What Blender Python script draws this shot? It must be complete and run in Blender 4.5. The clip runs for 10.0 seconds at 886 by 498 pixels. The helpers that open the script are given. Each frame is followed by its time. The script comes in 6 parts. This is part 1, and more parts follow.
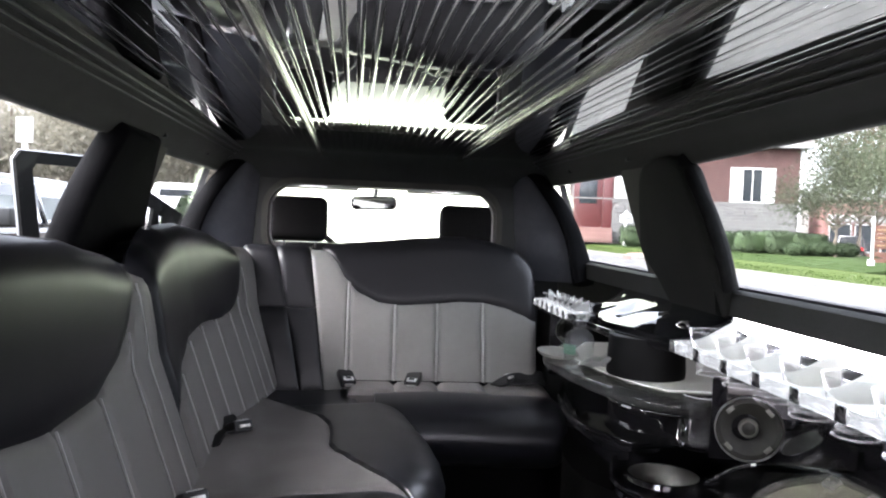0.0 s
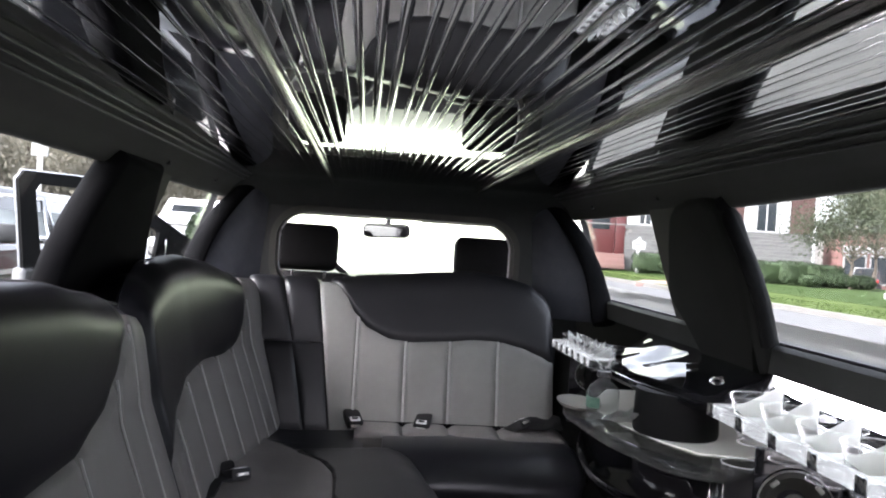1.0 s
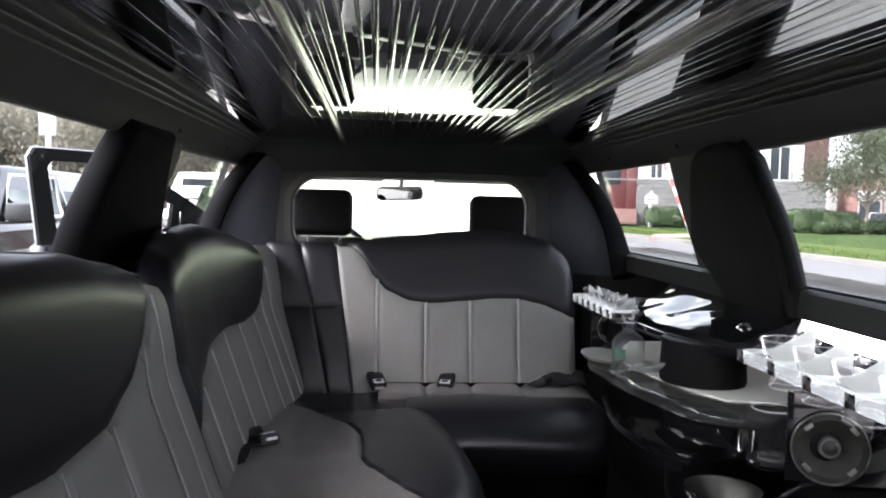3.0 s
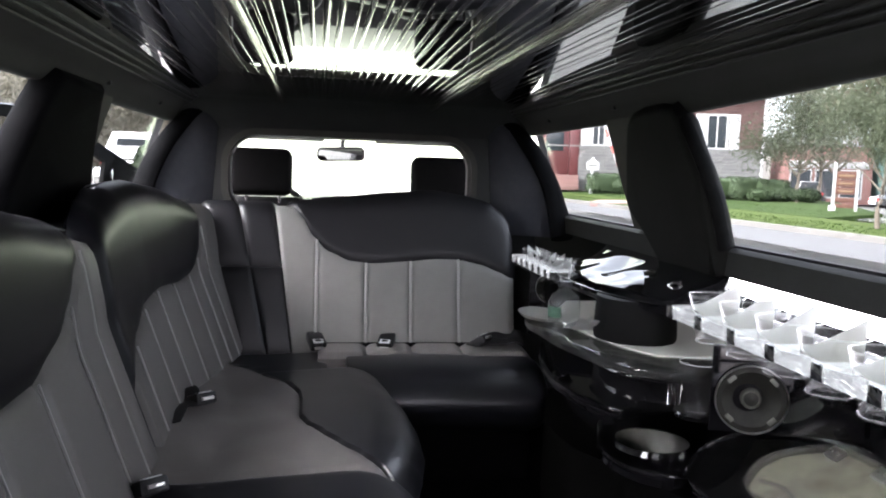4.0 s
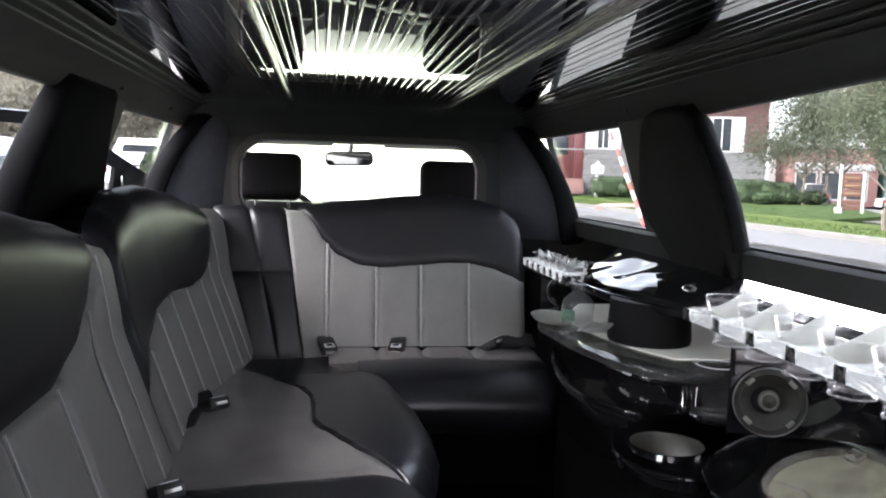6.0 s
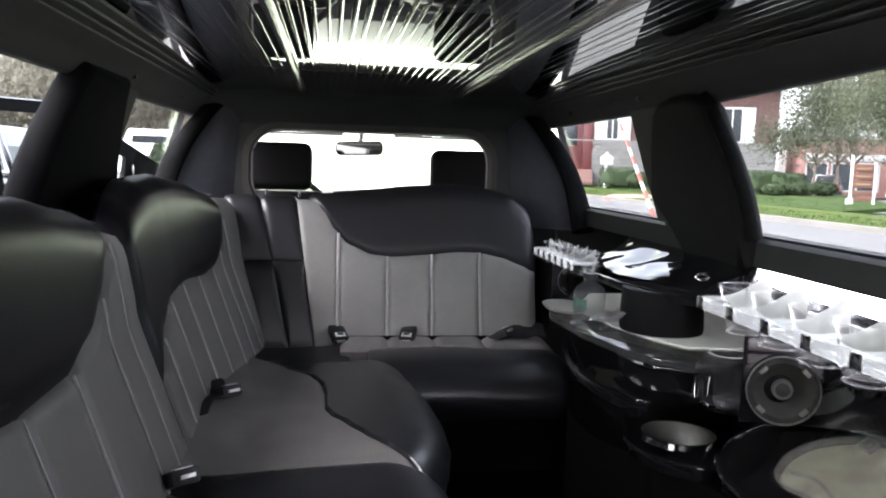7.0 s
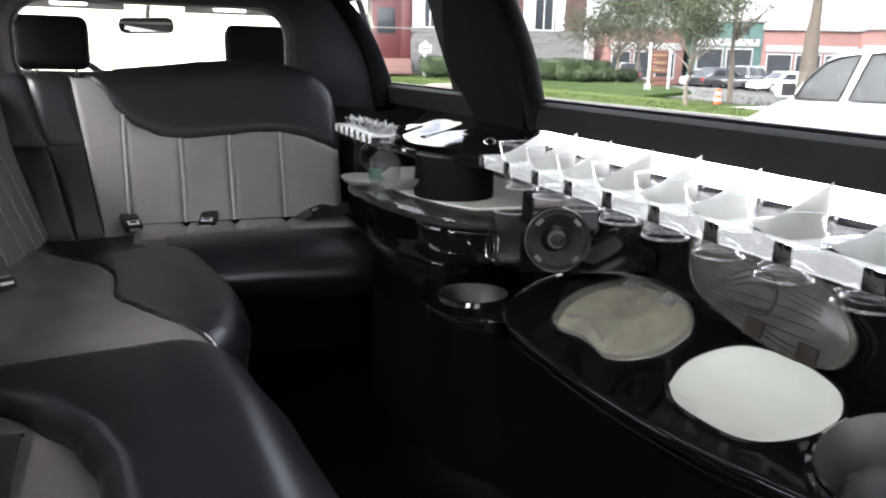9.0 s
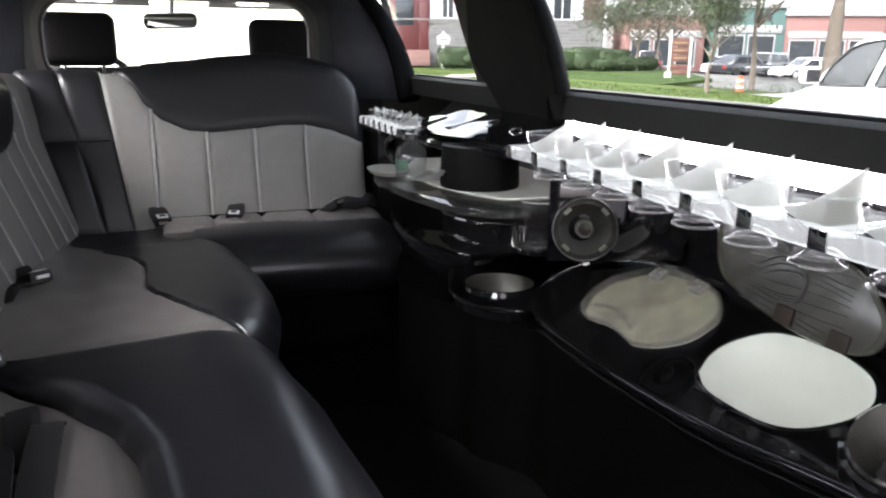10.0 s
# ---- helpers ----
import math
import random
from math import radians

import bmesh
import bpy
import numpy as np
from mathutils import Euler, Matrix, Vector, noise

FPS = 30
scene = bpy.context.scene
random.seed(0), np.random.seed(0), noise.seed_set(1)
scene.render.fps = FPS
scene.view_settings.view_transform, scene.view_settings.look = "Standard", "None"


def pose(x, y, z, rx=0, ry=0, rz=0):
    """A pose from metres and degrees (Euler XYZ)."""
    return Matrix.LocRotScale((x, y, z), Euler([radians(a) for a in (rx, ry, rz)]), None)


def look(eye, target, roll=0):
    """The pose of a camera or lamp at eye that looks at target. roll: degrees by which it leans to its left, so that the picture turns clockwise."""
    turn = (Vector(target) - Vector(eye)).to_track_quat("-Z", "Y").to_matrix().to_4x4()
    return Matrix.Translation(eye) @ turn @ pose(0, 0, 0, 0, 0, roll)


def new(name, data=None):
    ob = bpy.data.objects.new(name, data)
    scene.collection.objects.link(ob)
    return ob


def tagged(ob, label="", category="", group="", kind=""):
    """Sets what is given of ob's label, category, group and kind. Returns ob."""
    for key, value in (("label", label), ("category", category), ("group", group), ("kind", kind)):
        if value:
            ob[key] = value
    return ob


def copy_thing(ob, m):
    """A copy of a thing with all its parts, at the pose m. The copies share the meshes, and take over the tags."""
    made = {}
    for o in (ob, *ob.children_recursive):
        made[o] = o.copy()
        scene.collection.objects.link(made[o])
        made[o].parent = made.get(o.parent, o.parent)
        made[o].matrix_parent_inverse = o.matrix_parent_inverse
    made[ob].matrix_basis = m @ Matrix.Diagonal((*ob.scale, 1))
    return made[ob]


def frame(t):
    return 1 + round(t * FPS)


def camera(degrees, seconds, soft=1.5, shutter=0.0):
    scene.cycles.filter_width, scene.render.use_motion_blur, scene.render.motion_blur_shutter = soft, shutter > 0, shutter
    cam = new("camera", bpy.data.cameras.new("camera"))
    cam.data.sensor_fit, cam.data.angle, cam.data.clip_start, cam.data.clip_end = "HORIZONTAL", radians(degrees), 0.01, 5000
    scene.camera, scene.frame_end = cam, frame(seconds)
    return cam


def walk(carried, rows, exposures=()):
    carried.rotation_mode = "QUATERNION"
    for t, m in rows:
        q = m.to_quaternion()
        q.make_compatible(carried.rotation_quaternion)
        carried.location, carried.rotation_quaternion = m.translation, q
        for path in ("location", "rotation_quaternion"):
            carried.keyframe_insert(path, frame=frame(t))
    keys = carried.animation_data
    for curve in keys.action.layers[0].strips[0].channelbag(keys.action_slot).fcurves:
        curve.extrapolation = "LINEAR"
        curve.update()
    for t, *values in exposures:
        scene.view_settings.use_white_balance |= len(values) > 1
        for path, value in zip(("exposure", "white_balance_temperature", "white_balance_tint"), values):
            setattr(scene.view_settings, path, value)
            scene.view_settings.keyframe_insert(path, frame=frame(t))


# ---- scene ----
SKY, SUN, LIT, WELL, EXPO, GLARE, RACK, KELVIN = 0.15, 1.2, 2.4, 0.022, 3.0, 0.70, 0.03, 6250
cam = camera(60.0, 10.0, 2.0, 0.15)
PATH = [
    (0, (-0.123, 0.09, 1.018), (0.104, 2.076, 0.948), 2.4),
    (0.5, (-0.101, 0.115, 1.058), (-0.015, 2.114, 1.062), 2.1),
    (1, (-0.126, 0.217, 1.063), (0.07, 2.207, 1.046), 3.8),
    (1.5, (-0.134, 0.239, 1.059), (0.071, 2.228, 1.009), 3.7),
    (2, (-0.139, 0.242, 1.049), (0.02, 2.232, 0.925), 1.4),
    (3.5, (-0.142, 0.237, 1.048), (0.046, 2.225, 0.938), 1.5),
    (4, (-0.13, 0.236, 1.034), (0.187, 2.201, 0.833), 2.0),
    (4.5, (-0.12, 0.228, 1.032), (0.263, 2.182, 0.845), 2.2),
    (5, (-0.116, 0.222, 1.03), (0.322, 2.163, 0.827), 2.0),
    (5.5, (-0.138, 0.24, 1.033), (0.186, 2.205, 0.851), 1.7),
    (7, (-0.158, 0.242, 1.025), (0.126, 2.211, 0.811), 1.7),
    (7.5, (-0.171, 0.242, 1.028), (0.017, 2.222, 0.817), 1.2),
    (8, (-0.175, 0.237, 1.03), (0.014, 2.219, 0.835), 1.3),
    (8.5, (-0.114, 0.259, 0.987), (0.359, 2.166, 0.615), 1.4),
    (9, (-0.085, 0.225, 0.971), (0.626, 2.033, 0.497), 1.3),
    (9.5, (-0.071, 0.196, 0.962), (0.737, 1.947, 0.433), 0.2),
    (10, (-0.106, 0.219, 0.971), (0.556, 2.039, 0.475), 0.5),
]
EXPOSURES = [(0.0, EXPO + 0.33, KELVIN, 24), (0.5, EXPO + 0.20, KELVIN, 24), (1.0, EXPO + 0.09, KELVIN, 24), (2.0, EXPO + 0.03, KELVIN, 24), (8.2, EXPO, KELVIN, 24), (9.0, EXPO, KELVIN + 120, 23), (10.0, EXPO + 0.05, KELVIN + 150, 23)]
walk(cam, [(t, look(eye, target, roll)) for t, eye, target, roll in PATH], EXPOSURES)

# ---- world, sun, exposure ----
world = bpy.data.worlds.new("world")
scene.world = world
world.use_nodes = True
wn, wl = world.node_tree.nodes, world.node_tree.links
sky = wn.new("ShaderNodeTexSky")
sky.sky_type, sky.sun_disc = "NISHITA", False
sky.sun_elevation, sky.sun_rotation = radians(42), radians(250)
sky.dust_density, sky.air_density = 4.0, 1.0
soften = wn.new("ShaderNodeHueSaturation")
soften.inputs["Saturation"].default_value = 0.25
wl.new(sky.outputs[0], soften.inputs["Color"])
wl.new(soften.outputs[0], wn["Background"].inputs["Color"])
wn["Background"].inputs["Strength"].default_value = SKY
sun_data = bpy.data.lights.new("sun", "SUN")
sun_data.energy, sun_data.angle, sun_data.color = SUN, radians(25), (1.0, 0.985, 0.97)
sun = new("sun", sun_data)
sun.matrix_world = look((0, 0, 30), (12, -9, 0))

# ---- materials ----


def material(name, base, rough=0.5, metal=0.0, second=None, scale=20.0, mix=0.5, bump=0.0, bump_scale=200.0, coat=0.0, emit=None, alpha=1.0, trans=0.0, spec=0.5, rough_var=0.0, island=0.0, voronoi=False):
    m = bpy.data.materials.new(name)
    m.use_nodes = True
    n, l = m.node_tree.nodes, m.node_tree.links
    b = n["Principled BSDF"]
    b.inputs["Roughness"].default_value, b.inputs["Metallic"].default_value = rough, metal
    b.inputs["Specular IOR Level"].default_value = spec
    b.inputs["Coat Weight"].default_value = coat
    b.inputs["Coat Roughness"].default_value = 0.03
    b.inputs["Transmission Weight"].default_value = trans
    b.inputs["Alpha"].default_value = alpha
    tc = n.new("ShaderNodeTexCoord")
    col = (*base, 1)
    b.inputs["Base Color"].default_value = col
    if second:
        tex = n.new("ShaderNodeTexNoise")
        tex.inputs["Scale"].default_value, tex.inputs["Detail"].default_value = scale, 6
        tex.inputs["Roughness"].default_value = 0.65
        ramp = n.new("ShaderNodeValToRGB")
        ramp.color_ramp.elements[0].position, ramp.color_ramp.elements[1].position = 0.5 - mix / 2, 0.5 + mix / 2
        ramp.color_ramp.elements[0].color, ramp.color_ramp.elements[1].color = col, (*second, 1)
        l.new(tc.outputs["Object"], tex.inputs["Vector"])
        l.new(tex.outputs["Fac"], ramp.inputs["Fac"])
        out = ramp.outputs[0]
        if island:
            geo = n.new("ShaderNodeNewGeometry")
            info = n.new("ShaderNodeObjectInfo")
            add = n.new("ShaderNodeMath")
            add.operation = "ADD"
            l.new(geo.outputs["Random Per Island"], add.inputs[0])
            l.new(info.outputs["Random"], add.inputs[1])
            hsv = n.new("ShaderNodeHueSaturation")
            mr = n.new("ShaderNodeMapRange")
            mr.inputs["From Max"].default_value = 2.0
            mr.inputs["To Min"].default_value, mr.inputs["To Max"].default_value = 1 - island, 1 + island
            l.new(add.outputs[0], mr.inputs["Value"])
            l.new(mr.outputs[0], hsv.inputs["Value"])
            l.new(out, hsv.inputs["Color"])
            out = hsv.outputs[0]
        l.new(out, b.inputs["Base Color"])
        if rough_var:
            rr = n.new("ShaderNodeMapRange")
            rr.inputs["To Min"].default_value, rr.inputs["To Max"].default_value = max(rough - rough_var, 0), min(rough + rough_var, 1)
            l.new(tex.outputs["Fac"], rr.inputs["Value"])
            l.new(rr.outputs[0], b.inputs["Roughness"])
    if bump:
        bt = n.new("ShaderNodeTexVoronoi" if voronoi else "ShaderNodeTexNoise")
        bt.inputs["Scale"].default_value = bump_scale
        bn = n.new("ShaderNodeBump")
        bn.inputs["Strength"].default_value, bn.inputs["Distance"].default_value = bump, 0.001
        l.new(tc.outputs["Object"], bt.inputs["Vector"])
        l.new(bt.outputs[0], bn.inputs["Height"])
        l.new(bn.outputs[0], b.inputs["Normal"])
    if emit:
        b.inputs["Emission Color"].default_value, b.inputs["Emission Strength"].default_value = (*emit[0], 1), emit[1]
    return m


BLACK_LEATHER = material("black_leather", (0.0135, 0.0142, 0.018), 0.30, second=(0.0168, 0.0175, 0.0215), scale=6, spec=1.0, bump=0.05, bump_scale=300, rough_var=0.02)
# Same black leather, darkened and dulled to hold back sheen on the shoulders.
DULLED_LEATHER = material("dulled_leather", (0.005, 0.005, 0.0065), 0.36, second=(0.008, 0.008, 0.010), scale=6, spec=0.2, bump=0.08, bump_scale=320, rough_var=0.05)
GREY_LEATHER = material("grey_leather", (0.243, 0.243, 0.226), 0.44, second=(0.32, 0.318, 0.298), scale=5, bump=0.4, bump_scale=420, voronoi=True, rough_var=0.07)
# Browner grey of the seats, darkened a little for the shade on them.
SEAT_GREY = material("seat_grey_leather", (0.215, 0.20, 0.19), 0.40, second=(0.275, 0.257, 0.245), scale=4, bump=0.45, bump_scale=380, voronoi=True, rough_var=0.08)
# Paler than the leather, so that highlights on raised seams are in the colour.
PIPING = material("piping", (0.50, 0.495, 0.48), 0.4, second=(0.43, 0.425, 0.41), scale=40)
THREAD = material("thread", (0.10, 0.10, 0.105), 0.7, second=(0.14, 0.14, 0.145), scale=300)
HEADLINER = material("headliner_vinyl", (0.018, 0.0195, 0.0165), 0.6, spec=0.3, second=(0.027, 0.028, 0.027), scale=9, bump=0.4, bump_scale=500, voronoi=True)
# Headliner vinyl lightened: window light on the headers is in its colour.
HEADLINER_LIT = material("headliner_lit", (0.040, 0.042, 0.035), 0.6, spec=0.3, second=(0.054, 0.055, 0.048), scale=9, bump=0.4, bump_scale=500, voronoi=True)
PILLAR_CLOTH = material("pillar_vinyl", (0.003, 0.003, 0.0035), 0.8, spec=0.05, second=(0.006, 0.006, 0.0065), scale=14, bump=0.5, bump_scale=600)
QUARTER_CLOTH = material("quarter_cloth", (0.075, 0.078, 0.09), 0.85, second=(0.095, 0.098, 0.11), scale=30, bump=0.5, bump_scale=800)
TAN_TRIM = material("tan_trim", (0.028, 0.0255, 0.020), 0.6, second=(0.038, 0.034, 0.027), scale=30, bump=0.3, bump_scale=400)
CARPET = material("carpet", (0.006, 0.006, 0.0065), 0.95, spec=0.1, second=(0.011, 0.011, 0.011), scale=90, bump=0.9, bump_scale=900)
SMOKED_MIRROR = material("smoked_mirror", (0.72, 0.72, 0.72), 0.02, metal=1.0, second=(0.76, 0.76, 0.75), scale=3, rough_var=0.02)
STRIP_CHROME = material("strip_chrome", (0.80, 0.80, 0.79), 0.04, metal=1.0, second=(0.86, 0.86, 0.85), scale=12, rough_var=0.03)
TRIM_METAL = material("trim_metal", (0.66, 0.64, 0.58), 0.22, metal=1.0, second=(0.72, 0.70, 0.64), scale=20, rough_var=0.06)
LACQUER = material("black_lacquer", (0.006, 0.006, 0.007), 0.06, second=(0.010, 0.010, 0.011), scale=4, coat=0.25, rough_var=0.03)
DECK_LACQUER = material("deck_lacquer", (0.004, 0.004, 0.0045), 0.05, second=(0.006, 0.006, 0.0065), scale=4, spec=0.22, rough_var=0.02)
BAR_VINYL = material("bar_vinyl", (0.0018, 0.0018, 0.0018), 0.65, spec=0.04, second=(0.004, 0.004, 0.0036), scale=9, bump=0.4, bump_scale=500, voronoi=True)
SATIN_STEEL = material("satin_steel", (0.24, 0.24, 0.215), 0.62, metal=1.0, second=(0.30, 0.30, 0.275), scale=30, rough_var=0.06)
STEEL = material("brushed_steel", (0.66, 0.65, 0.62), 0.36, metal=1.0, second=(0.7, 0.69, 0.66), scale=40, rough_var=0.08)
CHROME = material("chrome", (0.85, 0.85, 0.85), 0.06, metal=1.0, second=(0.8, 0.8, 0.8), scale=8)
DARK_PLASTIC = material("dark_plastic", (0.015, 0.015, 0.016), 0.45, second=(0.025, 0.025, 0.026), scale=30, bump=0.2, bump_scale=300)
BELT_WEB = material("belt_webbing", (0.018, 0.018, 0.019), 0.8, second=(0.03, 0.03, 0.032), scale=60, bump=0.7, bump_scale=900)
NAPKIN = material("paper_napkin", (0.82, 0.83, 0.80), 0.9, second=(0.88, 0.88, 0.86), scale=25, bump=0.5, bump_scale=300)
MIRROR = material("mirror", (0.8, 0.82, 0.8), 0.02, metal=1.0)
SPEAKER_MESH = material("speaker_mesh", (0.012, 0.012, 0.010), 0.55, second=(0.026, 0.026, 0.020), scale=60, bump=0.9, bump_scale=700, metal=0.3)
LIT_ACRYLIC = material("lit_acrylic", (0.85, 0.87, 0.86), 0.4, emit=((0.97, 1.0, 0.99), LIT))
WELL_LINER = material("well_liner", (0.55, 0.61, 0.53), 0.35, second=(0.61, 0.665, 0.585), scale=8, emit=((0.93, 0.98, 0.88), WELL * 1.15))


def clear(name, colour, gloss_rough=0.02, ior=1.45, tint=0.95, haze=0.0, glow=0.0, power=4.0, shine=0.5):
    """A thin clear sheet: see-through with a surface gloss."""
    m = bpy.data.materials.new(name)
    m.use_nodes = True
    n, l = m.node_tree.nodes, m.node_tree.links
    n.remove(n["Principled BSDF"])
    tr = n.new("ShaderNodeBsdfTransparent")
    tr.inputs[0].default_value = (*[c * tint for c in colour], 1)
    gl = n.new("ShaderNodeBsdfGlossy")
    gl.inputs["Roughness"].default_value = gloss_rough
    lw = n.new("ShaderNodeLayerWeight")
    lw.inputs[0].default_value = 0.5
    pw = n.new("ShaderNodeMath")
    pw.operation = "POWER"
    pw.inputs[1].default_value = power
    l.new(lw.outputs["Facing"], pw.inputs[0])
    fr = n.new("ShaderNodeMapRange")
    fr.inputs["To Min"].default_value, fr.inputs["To Max"].default_value = ((ior - 1) / (ior + 1)) ** 2, 0.9
    l.new(pw.outputs[0], fr.inputs["Value"])
    mx = n.new("ShaderNodeMixShader")
    l.new(fr.outputs[0], mx.inputs[0])
    l.new(tr.outputs[0], mx.inputs[1])
    l.new(gl.outputs[0], mx.inputs[2])
    out = mx.outputs[0]
    if haze:
        df = n.new("ShaderNodeBsdfDiffuse")
        df.inputs[0].default_value = (*colour, 1)
        tl = n.new("ShaderNodeBsdfTranslucent")
        tl.inputs[0].default_value = (*colour, 1)
        ad = n.new("ShaderNodeMixShader")
        ad.inputs[0].default_value = shine
        l.new(df.outputs[0], ad.inputs[1])
        l.new(tl.outputs[0], ad.inputs[2])
        hz = n.new("ShaderNodeMixShader")
        hz.inputs[0].default_value = haze
        l.new(out, hz.inputs[1])
        l.new(ad.outputs[0], hz.inputs[2])
        out = hz.outputs[0]
    if glow:
        em = n.new("ShaderNodeEmission")
        em.inputs[0].default_value, em.inputs[1].default_value = (*colour, 1), glow
        sh = n.new("ShaderNodeAddShader")
        l.new(out, sh.inputs[0])
        l.new(em.outputs[0], sh.inputs[1])
        out = sh.outputs[0]
    l.new(out, n["Material Output"].inputs[0])
    return m


CLEAR_ACRYLIC = clear("clear_acrylic", (1, 1, 1), 0.03, 1.6, 0.97, haze=0.14)
# Acrylic given a faint glow, for the racks and the tumbler rims' glints.
GLOW_ACRYLIC = clear("glow_acrylic", (0.95, 1.0, 0.98), 0.04, 1.5, 0.95, haze=0.03, glow=RACK * 1.1)
PAPER_NAPKIN = clear("napkin_paper", (0.90, 0.91, 0.885), 0.6, 1.2, 0.5, haze=0.97, shine=0.85)
CLEAR_GLASS = clear("clear_glass", (1, 1, 1), 0.01, 1.35, 0.98, haze=0.01, power=6.0)
WINDOW_GLASS = clear("window_glass", (0.93, 0.97, 0.95), 0.01, 1.45, 0.97, power=8.0)
LID_ACRYLIC = clear("lid_acrylic", (0.80, 0.80, 0.73), 0.10, 1.5, 0.97, haze=0.16)
SMOKY_ACRYLIC = clear("smoky_acrylic", (0.60, 0.60, 0.56), 0.08, 1.5, 0.6, haze=0.75)
BOTTLE_PLASTIC = clear("bottle_plastic", (0.95, 0.98, 0.97), 0.03, 1.6, 0.93, haze=0.05)

# ---- mesh helpers ----
BASES = {}
LOCAL = set()
# the plan's stations along the car, from Y0, are K metres each
K, Y0 = 0.743, 0.2


def st(y):
    """Metres along the car for a station of the plan."""
    return Y0 + (y - Y0) * K


def stn(y):
    """The station of the plan for metres along the car."""
    return Y0 + (y - Y0) / K


def stations(bm):
    """Lays a mesh that was drawn on the plan's stations out in metres."""
    for v in bm.verts:
        v.co.y = st(v.co.y)
    return bm


def on_plan(parent):
    """Whether a part is drawn on the plan, and not about its own thing's base."""
    while parent:
        if parent.name in LOCAL:
            return False
        parent = parent.parent
    return True


def thing(name, label, category, at=(0, 0, 0), group="", kind="", metric=False):
    ob = new(name)
    ob.empty_display_size = 0.05
    if metric or tuple(at) == (0, 0, 0):
        LOCAL.add(ob.name)
    else:
        at = (at[0], st(at[1]), at[2])
    ob.location = at
    BASES[ob.name] = Vector(at)
    return tagged(ob, label, category, group, kind)


def finish(bm, mats, smooth=40):
    bmesh.ops.recalc_face_normals(bm, faces=bm.faces)
    me = bpy.data.meshes.new("mesh")
    bm.to_mesh(me)
    bm.free()
    for m in mats if isinstance(mats, (list, tuple)) else [mats]:
        me.materials.append(m)
    if smooth:
        me.polygons.foreach_set("use_smooth", [True] * len(me.polygons))
        me.set_sharp_from_angle(angle=radians(smooth))
    return me


def part(name, bm, mats, parent=None, label="", smooth=40):
    if not isinstance(bm, bpy.types.Mesh) and on_plan(parent):
        stations(bm)
    ob = new(name, bm if isinstance(bm, bpy.types.Mesh) else finish(bm, mats, smooth))
    if parent:
        ob.parent = parent
        ob.matrix_parent_inverse = Matrix.Translation(-BASES.get(parent.name, Vector()))
    return tagged(ob, label)


def solo(name, bm, mats, label, category, group="", kind="", smooth=40):
    """A thing that is one mesh."""
    return tagged(part(name, bm, mats, smooth=smooth), label, category, group, kind)


def bevel(bm, w, seg=2, edges=None):
    bmesh.ops.bevel(bm, geom=list(edges or bm.edges), offset=w, segments=seg, profile=0.5, affect="EDGES")
    return bm


def box(x0, x1, y0, y1, z0, z1, w=0.0, seg=2, bm=None):
    b = bmesh.new()
    bmesh.ops.create_cube(b, size=1)
    for v in b.verts:
        v.co = ((x0 + x1) / 2 + v.co.x * (x1 - x0), (y0 + y1) / 2 + v.co.y * (y1 - y0), (z0 + z1) / 2 + v.co.z * (z1 - z0))
    if w:
        bevel(b, w, seg)
    return join(bm, b)


def join(bm, other):
    if bm is None:
        return other
    me = bpy.data.meshes.new("tmp")
    other.to_mesh(me)
    other.free()
    bm.from_mesh(me)
    bpy.data.meshes.remove(me)
    return bm


def turned(bm, m):
    bmesh.ops.transform(bm, matrix=m, verts=bm.verts)
    return bm


def lathe(profile, n=28, closed=False):
    """Profile of (radius, z) turned round z."""
    bm = bmesh.new()
    rings = [[bm.verts.new((r * math.cos(2 * math.pi * i / n), r * math.sin(2 * math.pi * i / n), z)) for i in range(n)] for r, z in profile]
    for a, b in zip(rings, rings[1:] + ([rings[0]] if closed else [])):
        for i in range(n):
            bm.faces.new((a[i], a[(i + 1) % n], b[(i + 1) % n], b[i]))
    return bm


def prism(outline, d0, d1, plane="xy", w=0.0, seg=2):
    """An outline of points in a plane, made thick from d0 to d1 along the third axis."""
    def co(p, d):
        return {"xy": (p[0], p[1], d), "yz": (d, p[0], p[1]), "xz": (p[0], d, p[1])}[plane]
    bm = bmesh.new()
    a = [bm.verts.new(co(p, d0)) for p in outline]
    b = [bm.verts.new(co(p, d1)) for p in outline]
    bm.faces.new(a)
    bm.faces.new(b)
    n = len(a)
    for i in range(n):
        bm.faces.new((a[i], a[(i + 1) % n], b[(i + 1) % n], b[i]))
    bmesh.ops.recalc_face_normals(bm, faces=bm.faces)
    if w:
        rim = [e for e in bm.edges if sum(len(f.verts) > 4 for f in e.link_faces) == 1]
        bevel(bm, w, seg, rim)
    return bm


def frame_prism(outer, inner, d0, d1, plane="xz"):
    """A ring between two outlines of equal count, made thick."""
    def co(p, d):
        return {"xy": (p[0], p[1], d), "yz": (d, p[0], p[1]), "xz": (p[0], d, p[1])}[plane]
    bm = bmesh.new()
    loops = [[bm.verts.new(co(p, d)) for p in o] for o in (outer, inner) for d in (d0, d1)]
    n = len(outer)
    for i in range(n):
        j = (i + 1) % n
        o0, o1, i0, i1 = loops
        for q in ((o0, o1), (i0, i1), (o0, i0), (o1, i1)):
            bm.faces.new((q[0][i], q[0][j], q[1][j], q[1][i]))
    return bm


def rounded(x0, x1, y0, y1, r, n=6):
    """Points of a rectangle with round corners, anticlockwise."""
    out = []
